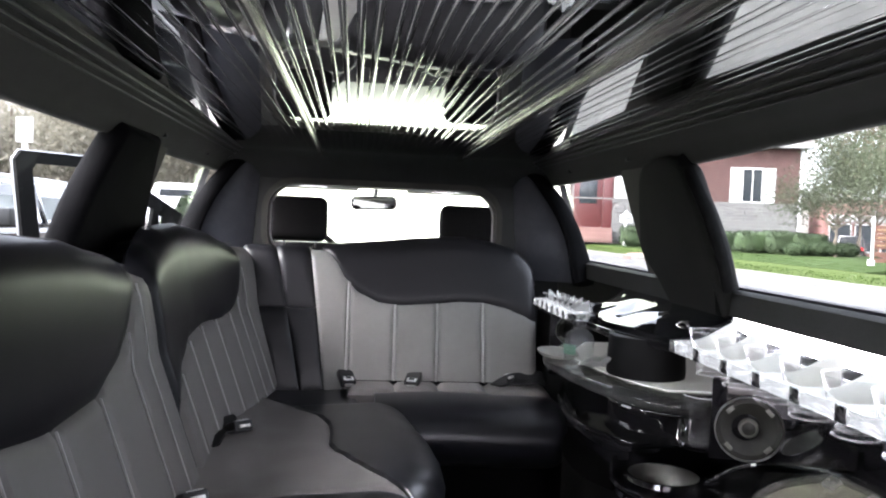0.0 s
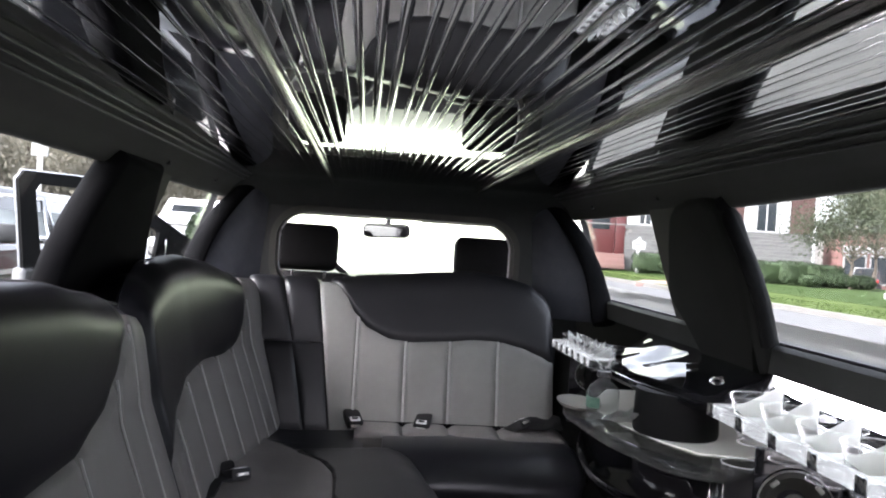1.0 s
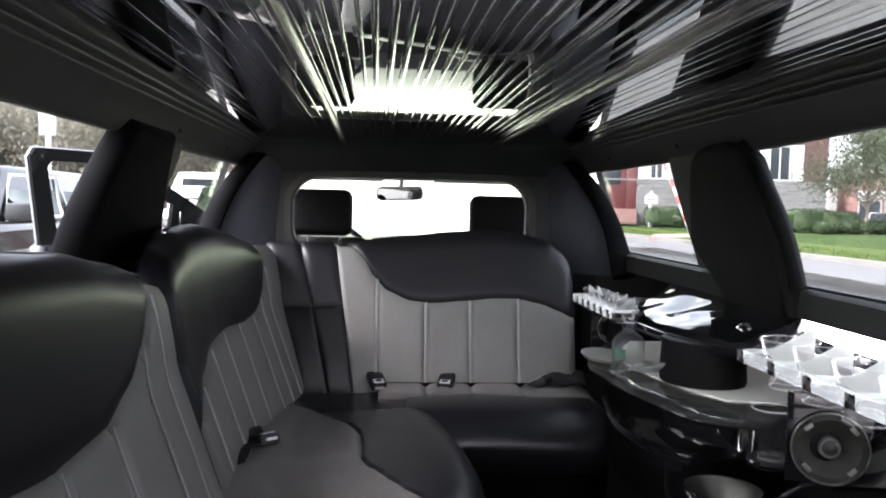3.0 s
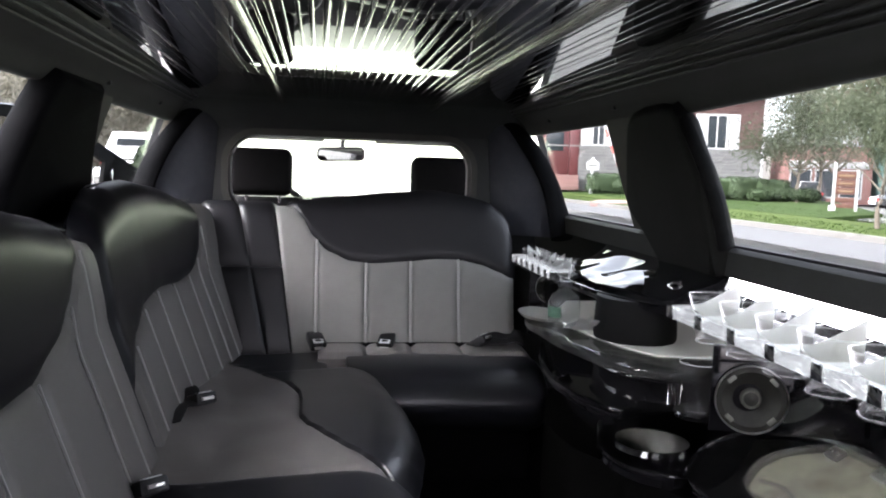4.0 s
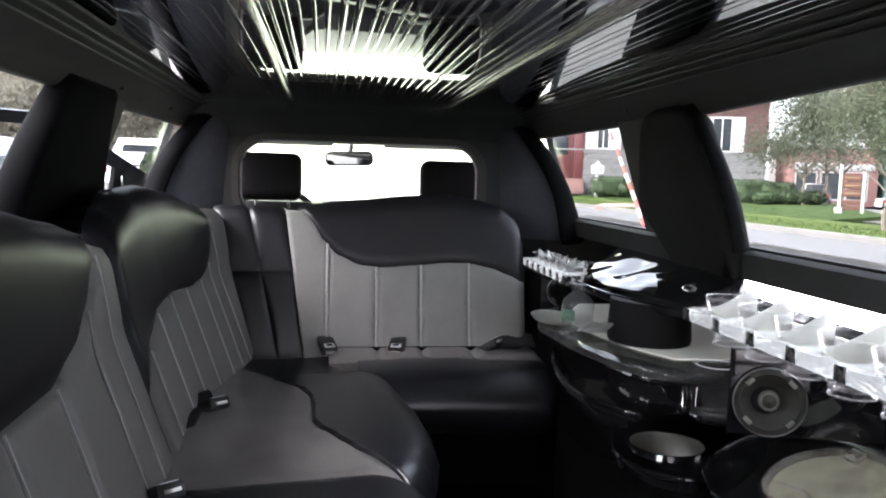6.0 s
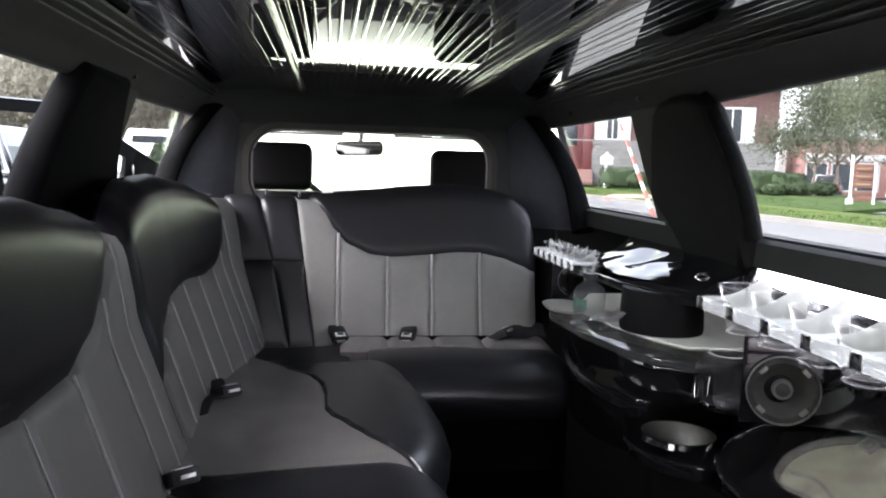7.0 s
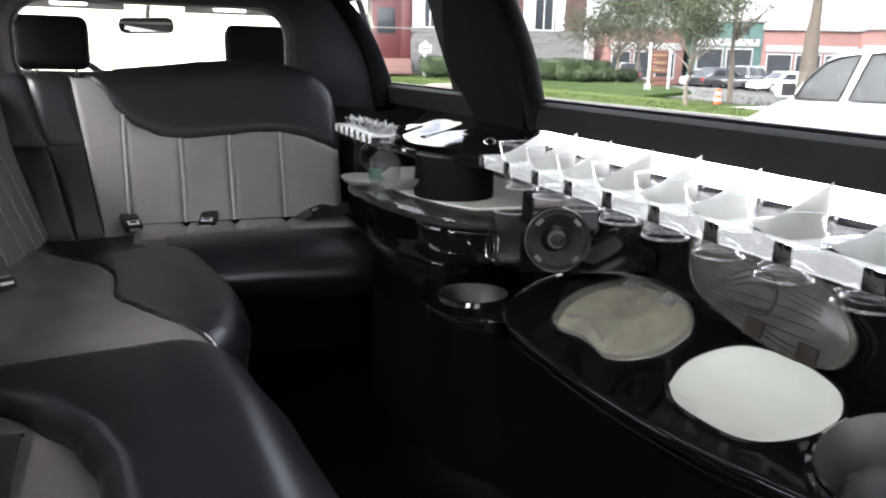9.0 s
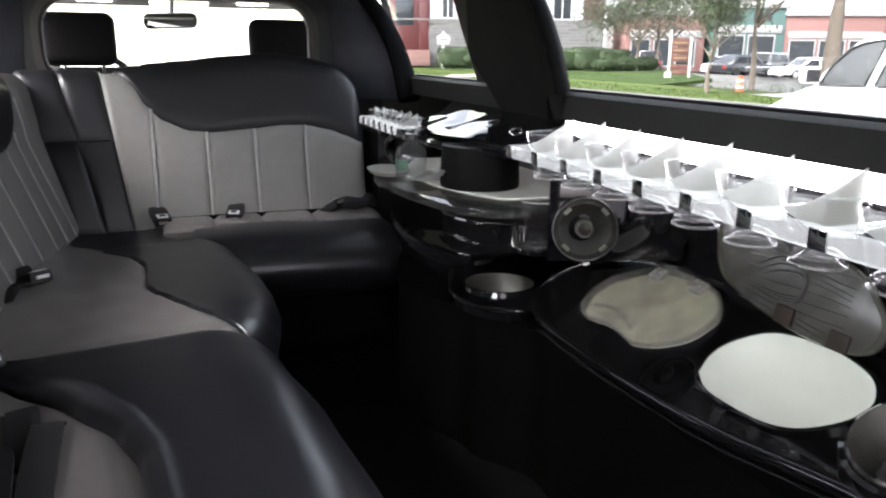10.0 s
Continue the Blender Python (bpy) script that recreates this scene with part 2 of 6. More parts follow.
    for cx, cy, a0 in ((x1 - r, y1 - r, 0), (x0 + r, y1 - r, 90), (x0 + r, y0 + r, 180), (x1 - r, y0 + r, 270)):
        out += [(cx + r * math.cos(radians(a0 + 90 * i / n)), cy + r * math.sin(radians(a0 + 90 * i / n))) for i in range(n + 1)]
    return out


def spline(points, n=8):
    """A smooth curve through points (Catmull-Rom)."""
    p = [Vector(q) for q in points]
    p = [p[0] * 2 - p[1]] + p + [p[-1] * 2 - p[-2]]
    out = []
    for a, b, c, d in zip(p, p[1:], p[2:], p[3:]):
        for i in range(n):
            t = i / n
            out.append(0.5 * ((2 * b) + (c - a) * t + (2 * a - 5 * b + 4 * c - d) * t * t + (3 * b - a - 3 * c + d) * t ** 3))
    return out + [p[-2]]


def tube(points, r, n=8, ends=True, flat=1.0):
    """A round bar along points; r may be a list."""
    pts = [Vector(p) for p in points]
    bm = bmesh.new()
    rings = []
    for i, p in enumerate(pts):
        d = (pts[min(i + 1, len(pts) - 1)] - pts[max(i - 1, 0)]).normalized()
        side = d.cross(Vector((0, 0, 1)) if abs(d.z) < 0.95 else Vector((1, 0, 0))).normalized()
        up = side.cross(d)
        rr = r[i] if isinstance(r, (list, tuple)) else r
        rings.append([bm.verts.new(p + side * math.cos(2 * math.pi * k / n) * rr + up * math.sin(2 * math.pi * k / n) * rr * flat) for k in range(n)])
    for a, b in zip(rings, rings[1:]):
        for k in range(n):
            bm.faces.new((a[k], a[(k + 1) % n], b[(k + 1) % n], b[k]))
    if ends:
        bm.faces.new(rings[0])
        bm.faces.new(rings[-1])
    return bm


def lerp(table, x):
    """Smooth reading of a table of (x, value)."""
    xs, ys = zip(*table)
    if x <= xs[0]:
        return ys[0]
    if x >= xs[-1]:
        return ys[-1]
    i = max(k for k in range(len(xs)) if xs[k] <= x)
    t = (x - xs[i]) / (xs[i + 1] - xs[i])
    t = t * t * (3 - 2 * t) * 0.5 + t * 0.5
    return ys[i] + (ys[i + 1] - ys[i]) * t


def pad(surface, u0, u1, low, high, nu, nv, back, puff=0.015, edge=0.03, wrinkle=0.0, seed=0, lo_w=1.0, hi_w=1.0, base=0.0):
    """A padded panel on a surface(u, v): it swells by puff from its edges, and has a flat back."""
    bm = bmesh.new()
    front, rear = [], []
    back = Vector(back)
    for i in range(nu + 1):
        u = u0 + (u1 - u0) * i / nu
        lo, hi = low(u), high(u)
        fr, rr = [], []
        for j in range(nv + 1):
            v = lo + (hi - lo) * j / nv
            p = Vector(surface(u, v))
            e = 1e-3
            nrm = (Vector(surface(u + e, v)) - Vector(surface(u - e, v))).cross(Vector(surface(u, v + e)) - Vector(surface(u, v - e)))
            nrm = nrm.normalized() if nrm.length else Vector((0, 0, 1))
            if nrm.dot(back) > 0:
                nrm = -nrm
            d = min(abs(u - u0), abs(u1 - u), abs(v - lo) * lo_w, abs(hi - v) * hi_w)
            t = min(d / edge, 1.0)
            h = base + (puff - base) * math.sqrt(max(1 - (1 - t) ** 2, 0))
            if wrinkle and t >= 1:
                h += wrinkle * noise.noise(Vector((u * 6 + seed, v * 14, seed)))
            fr.append(bm.verts.new(p + nrm * h))
            rr.append(p + back if i in (0, nu) or j in (0, nv) else None)
        front.append(fr)
        rear.append(rr)
    for i in range(nu):
        for j in range(nv):
            bm.faces.new((front[i][j], front[i + 1][j], front[i + 1][j + 1], front[i][j + 1]))
    ring = [(i, 0) for i in range(nu)] + [(nu, j) for j in range(nv)] + [(i, nv) for i in range(nu, 0, -1)] + [(0, j) for j in range(nv, 0, -1)]
    rim = [bm.verts.new(rear[i][j]) for i, j in ring]
    for k in range(len(ring)):
        k2 = (k + 1) % len(ring)
        a, b = ring[k], ring[k2]
        bm.faces.new((front[a[0]][a[1]], front[b[0]][b[1]], rim[k2], rim[k]))
    return bm


def leafy(name, colour, second, share=0.4, island=0.4):
    """Leaves: lit on one side, shining through to the other."""
    m = material(name, colour, 0.7, second=second, scale=2.5, island=island)
    n, l = m.node_tree.nodes, m.node_tree.links
    b = n["Principled BSDF"]
    tl = n.new("ShaderNodeBsdfTranslucent")
    mx = n.new("ShaderNodeMixShader")
    mx.inputs[0].default_value = share
    l.new(b.inputs["Base Color"].links[0].from_socket, tl.inputs[0])
    l.new(b.outputs[0], mx.inputs[1])
    l.new(tl.outputs[0], mx.inputs[2])
    l.new(mx.outputs[0], n["Material Output"].inputs[0])
    return m


def ribbon(points, width, thick, across):
    """A flat strap along points; across is its width's direction."""
    pts = [Vector(p) for p in points]
    a = Vector(across).normalized()
    bm = bmesh.new()
    rings = []
    for i, p in enumerate(pts):
        d = (pts[min(i + 1, len(pts) - 1)] - pts[max(i - 1, 0)]).normalized()
        up = a.cross(d).normalized()
        w = a * width / 2
        rings.append([bm.verts.new(q) for q in (p - w, p - w * 0.96 + up * thick / 2, p + w * 0.96 + up * thick / 2, p + w, p + w * 0.96 - up * thick / 2, p - w * 0.96 - up * thick / 2)])
    for r0, r1 in zip(rings, rings[1:]):
        for k in range(6):
            bm.faces.new((r0[k], r0[(k + 1) % 6], r1[(k + 1) % 6], r1[k]))
    bm.faces.new(rings[0])
    bm.faces.new(rings[-1])
    return bm


def holed_prism(outline, holes, d0, d1):
    """A flat slab in the xy plane with holes through it."""
    bm = bmesh.new()
    loops = []
    for o in [outline] + holes:
        vs = [bm.verts.new((p[0], p[1], d1)) for p in o]
        for i in range(len(vs)):
            bm.edges.new((vs[i], vs[(i + 1) % len(vs)]))
        loops.append(vs)
    bmesh.ops.triangle_fill(bm, use_beauty=True, use_dissolve=False, edges=bm.edges[:])
    tops = [[v for v in f.verts] for f in bm.faces]
    low = {v: bm.verts.new((v.co.x, v.co.y, d0)) for vs in loops for v in vs}
    for vs in tops:
        bm.faces.new([low[v] for v in reversed(vs)])
    for vs in loops:
        for i in range(len(vs)):
            a, b = vs[i], vs[(i + 1) % len(vs)]
            bm.faces.new((a, b, low[b], low[a]))
    return bm


def circle(cx, cy, r, n=36):
    return [(cx + r * math.cos(2 * math.pi * i / n), cy + r / K * math.sin(2 * math.pi * i / n)) for i in range(n)]


def streaked(name, dark, light, scale, rough):
    """A plate coloured with swirling streaks."""
    m = material(name, dark, rough, spec=0.6)
    n, l = m.node_tree.nodes, m.node_tree.links
    tc = n.new("ShaderNodeTexCoord")
    wv = n.new("ShaderNodeTexWave")
    wv.wave_type, wv.rings_direction = "RINGS", "SPHERICAL"
    wv.inputs["Scale"].default_value, wv.inputs["Distortion"].default_value = scale, 15.0
    wv.inputs["Detail"].default_value, wv.inputs["Detail Scale"].default_value = 0.5, 1.6
    ramp = n.new("ShaderNodeValToRGB")
    ramp.color_ramp.elements[0].color, ramp.color_ramp.elements[1].color = (*dark, 1), (*light, 1)
    ramp.color_ramp.elements[0].position, ramp.color_ramp.elements[1].position = 0.15, 0.75
    l.new(tc.outputs["Object"], wv.inputs["Vector"])
    l.new(wv.outputs["Fac"], ramp.inputs["Fac"])
    l.new(ramp.outputs[0], n["Principled BSDF"].inputs["Base Color"])
    return m

# ---- the car's shell ----
CEIL = 1.28
solo("floor", box(-0.88, 0.88, -2.6, 5.9, -0.06, 0.0), CARPET, "black carpet floor of the passenger cabin", "floor", kind="structure")
# Unseen opening behind the camera, added and sized to light the cabin.
rear_hole = rounded(-0.72, 0.74, 0.05, 1.24, 0.06, 6)
solo("wall_rear", frame_prism(rounded(-0.93, 0.93, -0.06, 1.34, 0.004, 6), rear_hole, -2.66, -2.6, "xz"), HEADLINER, "dark padded rear wall of the cabin with an added doorway for daylight", "wall", kind="structure")
for side, nm in ((-1, "wall_left"), (1, "wall_right")):
    bm = None
    for y0, y1 in ((-2.6, 5.9),):
        bm = join(bm, prism([(side * 0.87, -0.06), (side * 0.93, -0.06), (side * 0.93, 0.70), (side * 0.84, 0.872), (side * 0.80, 0.872), (side * 0.87, 0.70)], y0, y1, "xz"))
    for y0, y1 in ((-2.6, -0.6),) if side < 0 else ((-2.6, 1.088),):
        bm = join(bm, prism([(side * 0.80, 0.87), (side * 0.84, 0.87), (side * 0.72, 1.34), (side * 0.655, 1.34)], y0, y1, "xz"))
    solo(nm, bm, BAR_VINYL, "dark vinyl-covered side wall of the car", "wall", kind="structure")

# ceiling: smoked mirror with lengthwise half-round chrome strips, all one mesh
bm = box(-0.60, 0.60, -2.6, 3.98, CEIL, CEIL + 0.03)
strips = bmesh.new()
rnd = random.Random(4)
k = 0
x = -0.555
while x < 0.556:
    edge_k = min(1.0, max(0.0, (abs(x) - 0.16) / 0.22))
    r = rnd.choice((0.0040, 0.0052, 0.0064)) * (1 - 0.25 * edge_k)
    end = 3.90 - 0.30 * (abs(x) / 0.55) ** 2 + 0.08 * rnd.random()
    segs = [(r * math.cos(radians(a)), CEIL + 0.0005 - r * (0.56 - 0.38 * edge_k) * math.sin(radians(a))) for a in (180, 155, 130, 100, 80, 50, 25, 0)]
    lean = rnd.uniform(-0.004, 0.004)
    join(strips, prism([(x + a + lean, z) for a, z in segs], -2.6, end, "xz"))
    x += rnd.choice((0.0195, 0.0225, 0.0265))
    k += 1
for f in strips.faces:
    f.material_index = 1
join(bm, strips)
bars = bmesh.new()
for xb in (-0.268, 0.268):
    segs = [(-0.011, CEIL), (-0.009, CEIL - 0.009), (-0.003, CEIL - 0.013), (0.003, CEIL - 0.013), (0.009, CEIL - 0.009), (0.011, CEIL)]
    join(bars, prism([(xb + a, z) for a, z in segs], -2.6, 4.12, "xz"))
for f in bars.faces:
    f.material_index = 2
join(bm, bars)
# the sheet bows gently down towards the bulkhead
for y_ in (2.3, 2.6, 2.9, 3.1, 3.3, 3.5, 3.7, 3.85):
    bmesh.ops.bisect_plane(bm, geom=bm.verts[:] + bm.edges[:] + bm.faces[:], plane_co=(0, y_, 0), plane_no=(0, 1, 0))
for v in bm.verts:
    v.co.z -= 0.0052 * max(0, v.co.y - 2.3) ** 2
solo("ceiling", bm, [SMOKED_MIRROR, STRIP_CHROME, TRIM_METAL], "smoked mirror ceiling with rows of thin chrome strips", "ceiling", kind="structure")
# Unseen outer shell, added to keep daylight out from above.
solo("roof", box(-0.74, 0.74, -2.6, 5.35, 1.325, 1.36), DARK_PLASTIC, "dark roof shell of the car", "roof", kind="structure")

# padded headers along both sides, from the ceiling to the windows
for side, nm in ((-1, "header_left"), (1, "header_right")):
    prof = spline([(side * 0.545, 1.279, 0), (side * 0.575, 1.262, 0), (side * 0.602, 1.243, 0), (side * 0.632, 1.222, 0), (side * 0.652, 1.200, 0), (side * 0.668, 1.183, 0), (side * 0.70, 1.186, 0)], 4)
    outline = [(p.x, p.y) for p in prof] + [(side * 0.735, 1.20), (side * 0.735, 1.33), (side * 0.56, 1.33)]
    bm = prism(outline, -2.6, 4.24, "xz")
    if side > 0:
        for y_ in (0.8, 1.2, 1.6, 2.0, 2.4):
            bmesh.ops.bisect_plane(bm, geom=bm.verts[:] + bm.edges[:] + bm.faces[:], plane_co=(0, y_, 0), plane_no=(0, 1, 0))
        for v in bm.verts:
            if v.co.z < 1.23:
                v.co.z += lerp([(0.8, 0.024), (1.2, 0.021), (1.6, 0.014), (2.0, 0.007), (2.4, 0.0)], v.co.y) * min(1.0, (1.23 - v.co.z) / 0.03)
    head = solo(nm, bm, HEADLINER_LIT, "dark grey padded vinyl header above the side windows", "trim", kind="structure")
    for px, pz, r in ((0.560, 1.268, 0.0045), (0.574, 1.258, 0.0035), (0.590, 1.248, 0.003)):
        part("bead", tube([(side * px, -2.6, pz), (side * px, 4.1, pz)], r, 8), DARK_PLASTIC, head, "thin trim bead")
    for yy in (1.35, 2.9, 3.7):
        part("clip", prism(rounded(yy - 0.011, yy + 0.011, 1.212, 1.227, 0.005, 3), side * 0.630, side * 0.645, "yz"), DARK_PLASTIC, head, "small black coat hook clip")

# window band: pillars, sills and panes, both sides
bm = prism([(0.768, 0.822), (0.862, 0.812), (0.862, 0.872), (0.815, 0.886), (0.777, 0.886), (0.768, 0.878)], -2.6, 4.0, "xz", 0.004)
solo("sill_right", bm, HEADLINER, "black padded ledge below the side windows", "sill", kind="structure")
solo("sill_left", prism([(-0.768, 0.800), (-0.862, 0.790), (-0.862, 0.872), (-0.815, 0.886), (-0.777, 0.886), (-0.768, 0.878)], -2.6, 4.0, "xz", 0.004), PILLAR_CLOTH, "black padded ledge below the side windows", "sill", kind="structure")


def leaning(side, outline, inset, depth, w=0.012):
    """A pillar whose outline (y, z) lies on the leaning window plane."""
    bm = prism(outline, 0.0, depth, "yz", w, 3)
    for v in bm.verts:
        v.co.x = side * (0.768 - (v.co.z - 0.885) * 0.34 - inset + v.co.x)
    return bm


def pane(side, y0, y1, nm, label):
    ob = thing(nm, label, "window", (side * 0.8, y0, 0.88), kind="structure")
    out = rounded(y0, y1, 0.884, 1.245, 0.02, 3)
    bm = prism(out, 0.035, 0.039, "yz")
    for v in bm.verts:
        v.co.x = side * (0.768 - (v.co.z - 0.885) * 0.34 + v.co.x)
    g = part("pane", bm, WINDOW_GLASS, ob, "clear car window glass")
    g.visible_shadow = False
    inner = rounded(y0 + 0.012, y1 - 0.012, 0.892, 1.235, 0.02, 3)
    bm = frame_prism(out, inner, 0.024, 0.05, "yz")
    for v in bm.verts:
        v.co.x = side * (0.768 - (v.co.z - 0.885) * 0.34 + v.co.x)
    part("seal", bm, DARK_PLASTIC, ob, "black rubber window seal")
    return ob


pane(1, 3.02, 4.17, "window_1", "small fixed side window with black rubber seal")
pane(1, 1.075, 2.62, "window_2", "long side window with black rubber seal")
pane(-1, 3.0, 4.17, "window_3", "small fixed side window with black rubber seal")
# The last one's rear stretch is unseen, added to let more sky in.
pane(-1, -0.6, 2.56, "window_4", "long side window with black rubber seal")

PILLAR_FACE = material("pillar_face", (0.008, 0.0085, 0.0075), 0.7, spec=0.15, second=(0.013, 0.0135, 0.012), scale=12, bump=0.4, bump_scale=500)
RUBBER_BLACK = material("rubber_black", (0.004, 0.004, 0.004), 0.8, spec=0.1, second=(0.008, 0.008, 0.008), scale=40)
right_edge = [(stn(1.825), 0.80), (stn(1.815), 0.885), (stn(1.805), 0.97), (stn(1.812), 1.04), (stn(1.832), 1.11), (stn(1.868), 1.20)]
left_edge = [(2.74, 1.20), (2.86, 1.12), (2.93, 1.04), (2.985, 0.975), (2.965, 0.925), (2.90, 0.88), (2.85, 0.83), (2.79, 0.78), (2.72, 0.757), (2.60, 0.757), (2.46, 0.775), (2.37, 0.79)]
pil = thing("pillar_right", "black upholstered door pillar between the side windows", "pillar", (0.76, 2.7, 0.8), kind="structure")
part("cover", leaning(1, [(p.x, p.y) for p in spline([(a, b, 0) for a, b in right_edge + left_edge], 3)], 0.035, 0.062, 0.028), PILLAR_FACE, pil)
edge_pts = [Vector((0.768 - (b - 0.885) * 0.34 - 0.010, a - 0.004, b)) for a, b in right_edge[1:]]
part("rubber_edge", tube(spline(edge_pts, 4), 0.017, 10), RUBBER_BLACK, pil, "black rubber edge")
part("edge_strip", leaning(1, [(2.60, 0.89), (3.06, 0.89), (3.07, 1.05), (3.06, 1.20), (2.60, 1.20)], 0.006, 0.06, 0.006), TAN_TRIM, pil, "tan inner window moulding")
left_out = [(p.x, p.y) for p in spline([(stn(1.79), 0.87, 0), (stn(1.775), 0.935, 0), (stn(1.772), 1.00, 0), (stn(1.785), 1.07, 0), (stn(1.815), 1.14, 0), (stn(1.855), 1.21, 0)], 4)] + [(p.x, p.y) for p in spline([(stn(2.14), 1.21, 0), (stn(2.165), 1.16, 0), (stn(2.21), 1.09, 0), (stn(2.265), 1.02, 0), (stn(2.32), 0.96, 0), (stn(2.36), 0.87, 0)], 4)]
pil = thing("pillar_left", "black upholstered door pillar between the side windows", "pillar", (-0.76, 2.6, 0.87), kind="structure")
part("cover", leaning(-1, left_out, 0.04, 0.07, 0.03), PILLAR_CLOTH, pil)
part("edge_strip", leaning(-1, [(2.60, 0.89), (3.05, 0.89), (3.06, 1.05), (3.08, 1.21), (2.60, 1.21)], 0.006, 0.06, 0.006), TAN_TRIM, pil, "tan inner window moulding")

# front bulkhead with its opening to the driver's cab
OPEN_X0, OPEN_X1, OPEN_Z0, OPEN_Z1 = -0.478, 0.450, 0.84, 1.154
hole = rounded(OPEN_X0, OPEN_X1, OPEN_Z0, OPEN_Z1, 0.115, 8)
bulk = solo("wall_front", frame_prism([(x_ * (0.795 if z_ < 0.85 else 0.795 - (z_ - 0.85) * 0.30) / 0.84, z_) for x_, z_ in rounded(-0.84, 0.84, 0.0, 1.335, 0.004, 8)], hole, 4.20, 4.27, "xz"), HEADLINER, "dark padded bulkhead with a rounded opening to the driver's cab", "wall", kind="structure")
ring_in = rounded(OPEN_X0 + 0.008, OPEN_X1 - 0.008, OPEN_Z0 + 0.008, OPEN_Z1 - 0.008, 0.108, 8)
ring_out = rounded(OPEN_X0 - 0.016, OPEN_X1 + 0.016, OPEN_Z0 - 0.016, OPEN_Z1 + 0.016, 0.13, 8)
part("opening_trim", frame_prism(ring_out, ring_in, 4.185, 4.29, "xz"), TAN_TRIM, bulk, "tan-edged trim round the opening")
# Pale tube added for the bright highlight along the opening's edge.
part("opening_bead", tube([(x_, 4.292, z_) for x_, z_ in ring_in + ring_in[:1]], 0.006, 8), PIPING, bulk, "pale bead for the lit edge of the opening")
hood = spline([(3.955, 1.279, 0), (4.03, 1.268, 0), (4.10, 1.245, 0), (4.155, 1.212, 0), (4.185, 1.185, 0), (4.199, 1.165, 0)], 5)
solo("front_header", prism([(p.x, p.y) for p in hood] + [(4.199, 1.33), (3.955, 1.33)], -0.65, 0.65, "yz"), HEADLINER, "curved dark vinyl header over the cab opening", "trim", kind="structure")
for side, nm in ((-1, "quarter_left"), (1, "quarter_right")):
    inner_ = [(0.500, 3.168, 1.25), (0.512, 3.168, 1.08), (0.522, 3.168, 0.95), (0.530, 3.168, 0.80)]
    outer_ = [(0.580, 3.150, 1.235), (0.662, 3.11, 1.13), (0.712, 3.06, 1.02), (0.765, 3.01, 0.80)]
    bm = bmesh.new()
    rows = []
    for a, b in zip(spline(inner_, 5), spline(outer_, 5)):
        row = [a + (b - a) * t + Vector((0, -0.022 * math.sin(math.pi * t), 0)) for t in (0, 0.25, 0.5, 0.75, 1.0)]
        rows.append([bm.verts.new((side * p.x, stn(p.y), p.z)) for p in row])
    for a, b in zip(rows, rows[1:]):
        for j in range(4):
            bm.faces.new((a[j], a[j + 1], b[j + 1], b[j]))
    bmesh.ops.solidify(bm, geom=bm.faces[:], thickness=0.03)
    q = solo(nm, bm, QUARTER_CLOTH, "blue-grey cloth quarter panel beside the cab opening", "panel", kind="structure")
    arc = spline([(side * x_, stn(y_), z_) for x_, y_, z_ in ((0.762, 2.985, 0.80), (0.748, 3.015, 0.90), (0.722, 3.045, 1.00), (0.683, 3.085, 1.09), (0.640, 3.12, 1.16), (0.585, 3.145, 1.222), (0.52, 3.155, 1.255))], 6)
    part("window_arc", tube(arc, [0.046 - 0.014 * i / (len(arc) - 1) for i in range(len(arc))], 12, flat=0.75), PILLAR_CLOTH, q, "black curved window edge moulding")

# Another dimmed copy of the black leather, to soften highlights on the bench.
PANEL_LEATHER = material("panel_leather", (0.007, 0.0072, 0.0085), 0.36, second=(0.011, 0.011, 0.013), scale=6, spec=0.6, bump=0.06, bump_scale=320, rough_var=0.05)
# The bench's grey leather with the sofa's shade put into its colour.
SHADED_GREY = material("shaded_grey_leather", (0.172, 0.163, 0.155), 0.44, second=(0.222, 0.212, 0.202), scale=5, bump=0.3, bump_scale=420, voronoi=True, rough_var=0.07)

# ---- long side sofa, built as two joined seats, and the front bench ----


def side_surface(top, shift):
    """Reclined backrest surface: u runs along the car, v up the face, over the roll and back to the sill."""
    def s(u, v):
        z1 = top(u) - 0.055
        lean = shift(u)
        def face(z):
            upper = max(0, z - 0.68)
            return -0.462 - 0.345 * (z - 0.42) + 0.16 * upper * min(1, upper / 0.06) + lean * (1 - 0.12 * (z - 0.42))
        if v <= z1:
            return (face(v), u, v)
        q = v - z1
        r = 0.055
        arc = r * math.pi / 2
        x0 = face(z1)
        if q <= arc:
            a = q / r
            return (x0 - r * (1 - math.cos(a)) * 0.9 - r * 0.2 * math.sin(a), u, z1 + r * math.sin(a))
        return (x0 - r * 1.1 - (q - arc), u, z1 + r - 0.15 * (q - arc))
    return s


def over(top):
    return lambda u: top(u) - 0.055 + 0.055 * math.pi / 2 + 0.10


def top_a(u):
    return lerp([(-0.9, 0.95), (1.0, 0.963), (1.55, 0.965), (1.9, 0.948), (2.15, 0.918), (2.42, 0.88)], u)


def top_b(u):
    return lerp([(2.42, 0.88), (2.55, 0.925), (2.75, 0.96), (3.05, 0.966), (3.35, 0.945), (3.62, 0.905), (4.05, 0.885)], u)


def bound_a(u):
    return lerp([(-0.9, 0.74), (0.9, 0.735), (1.3, 0.715), (1.6, 0.688), (1.88, 0.69), (2.02, 0.72), (2.16, 0.775), (2.24, 0.83), (2.30, 0.86)], u)


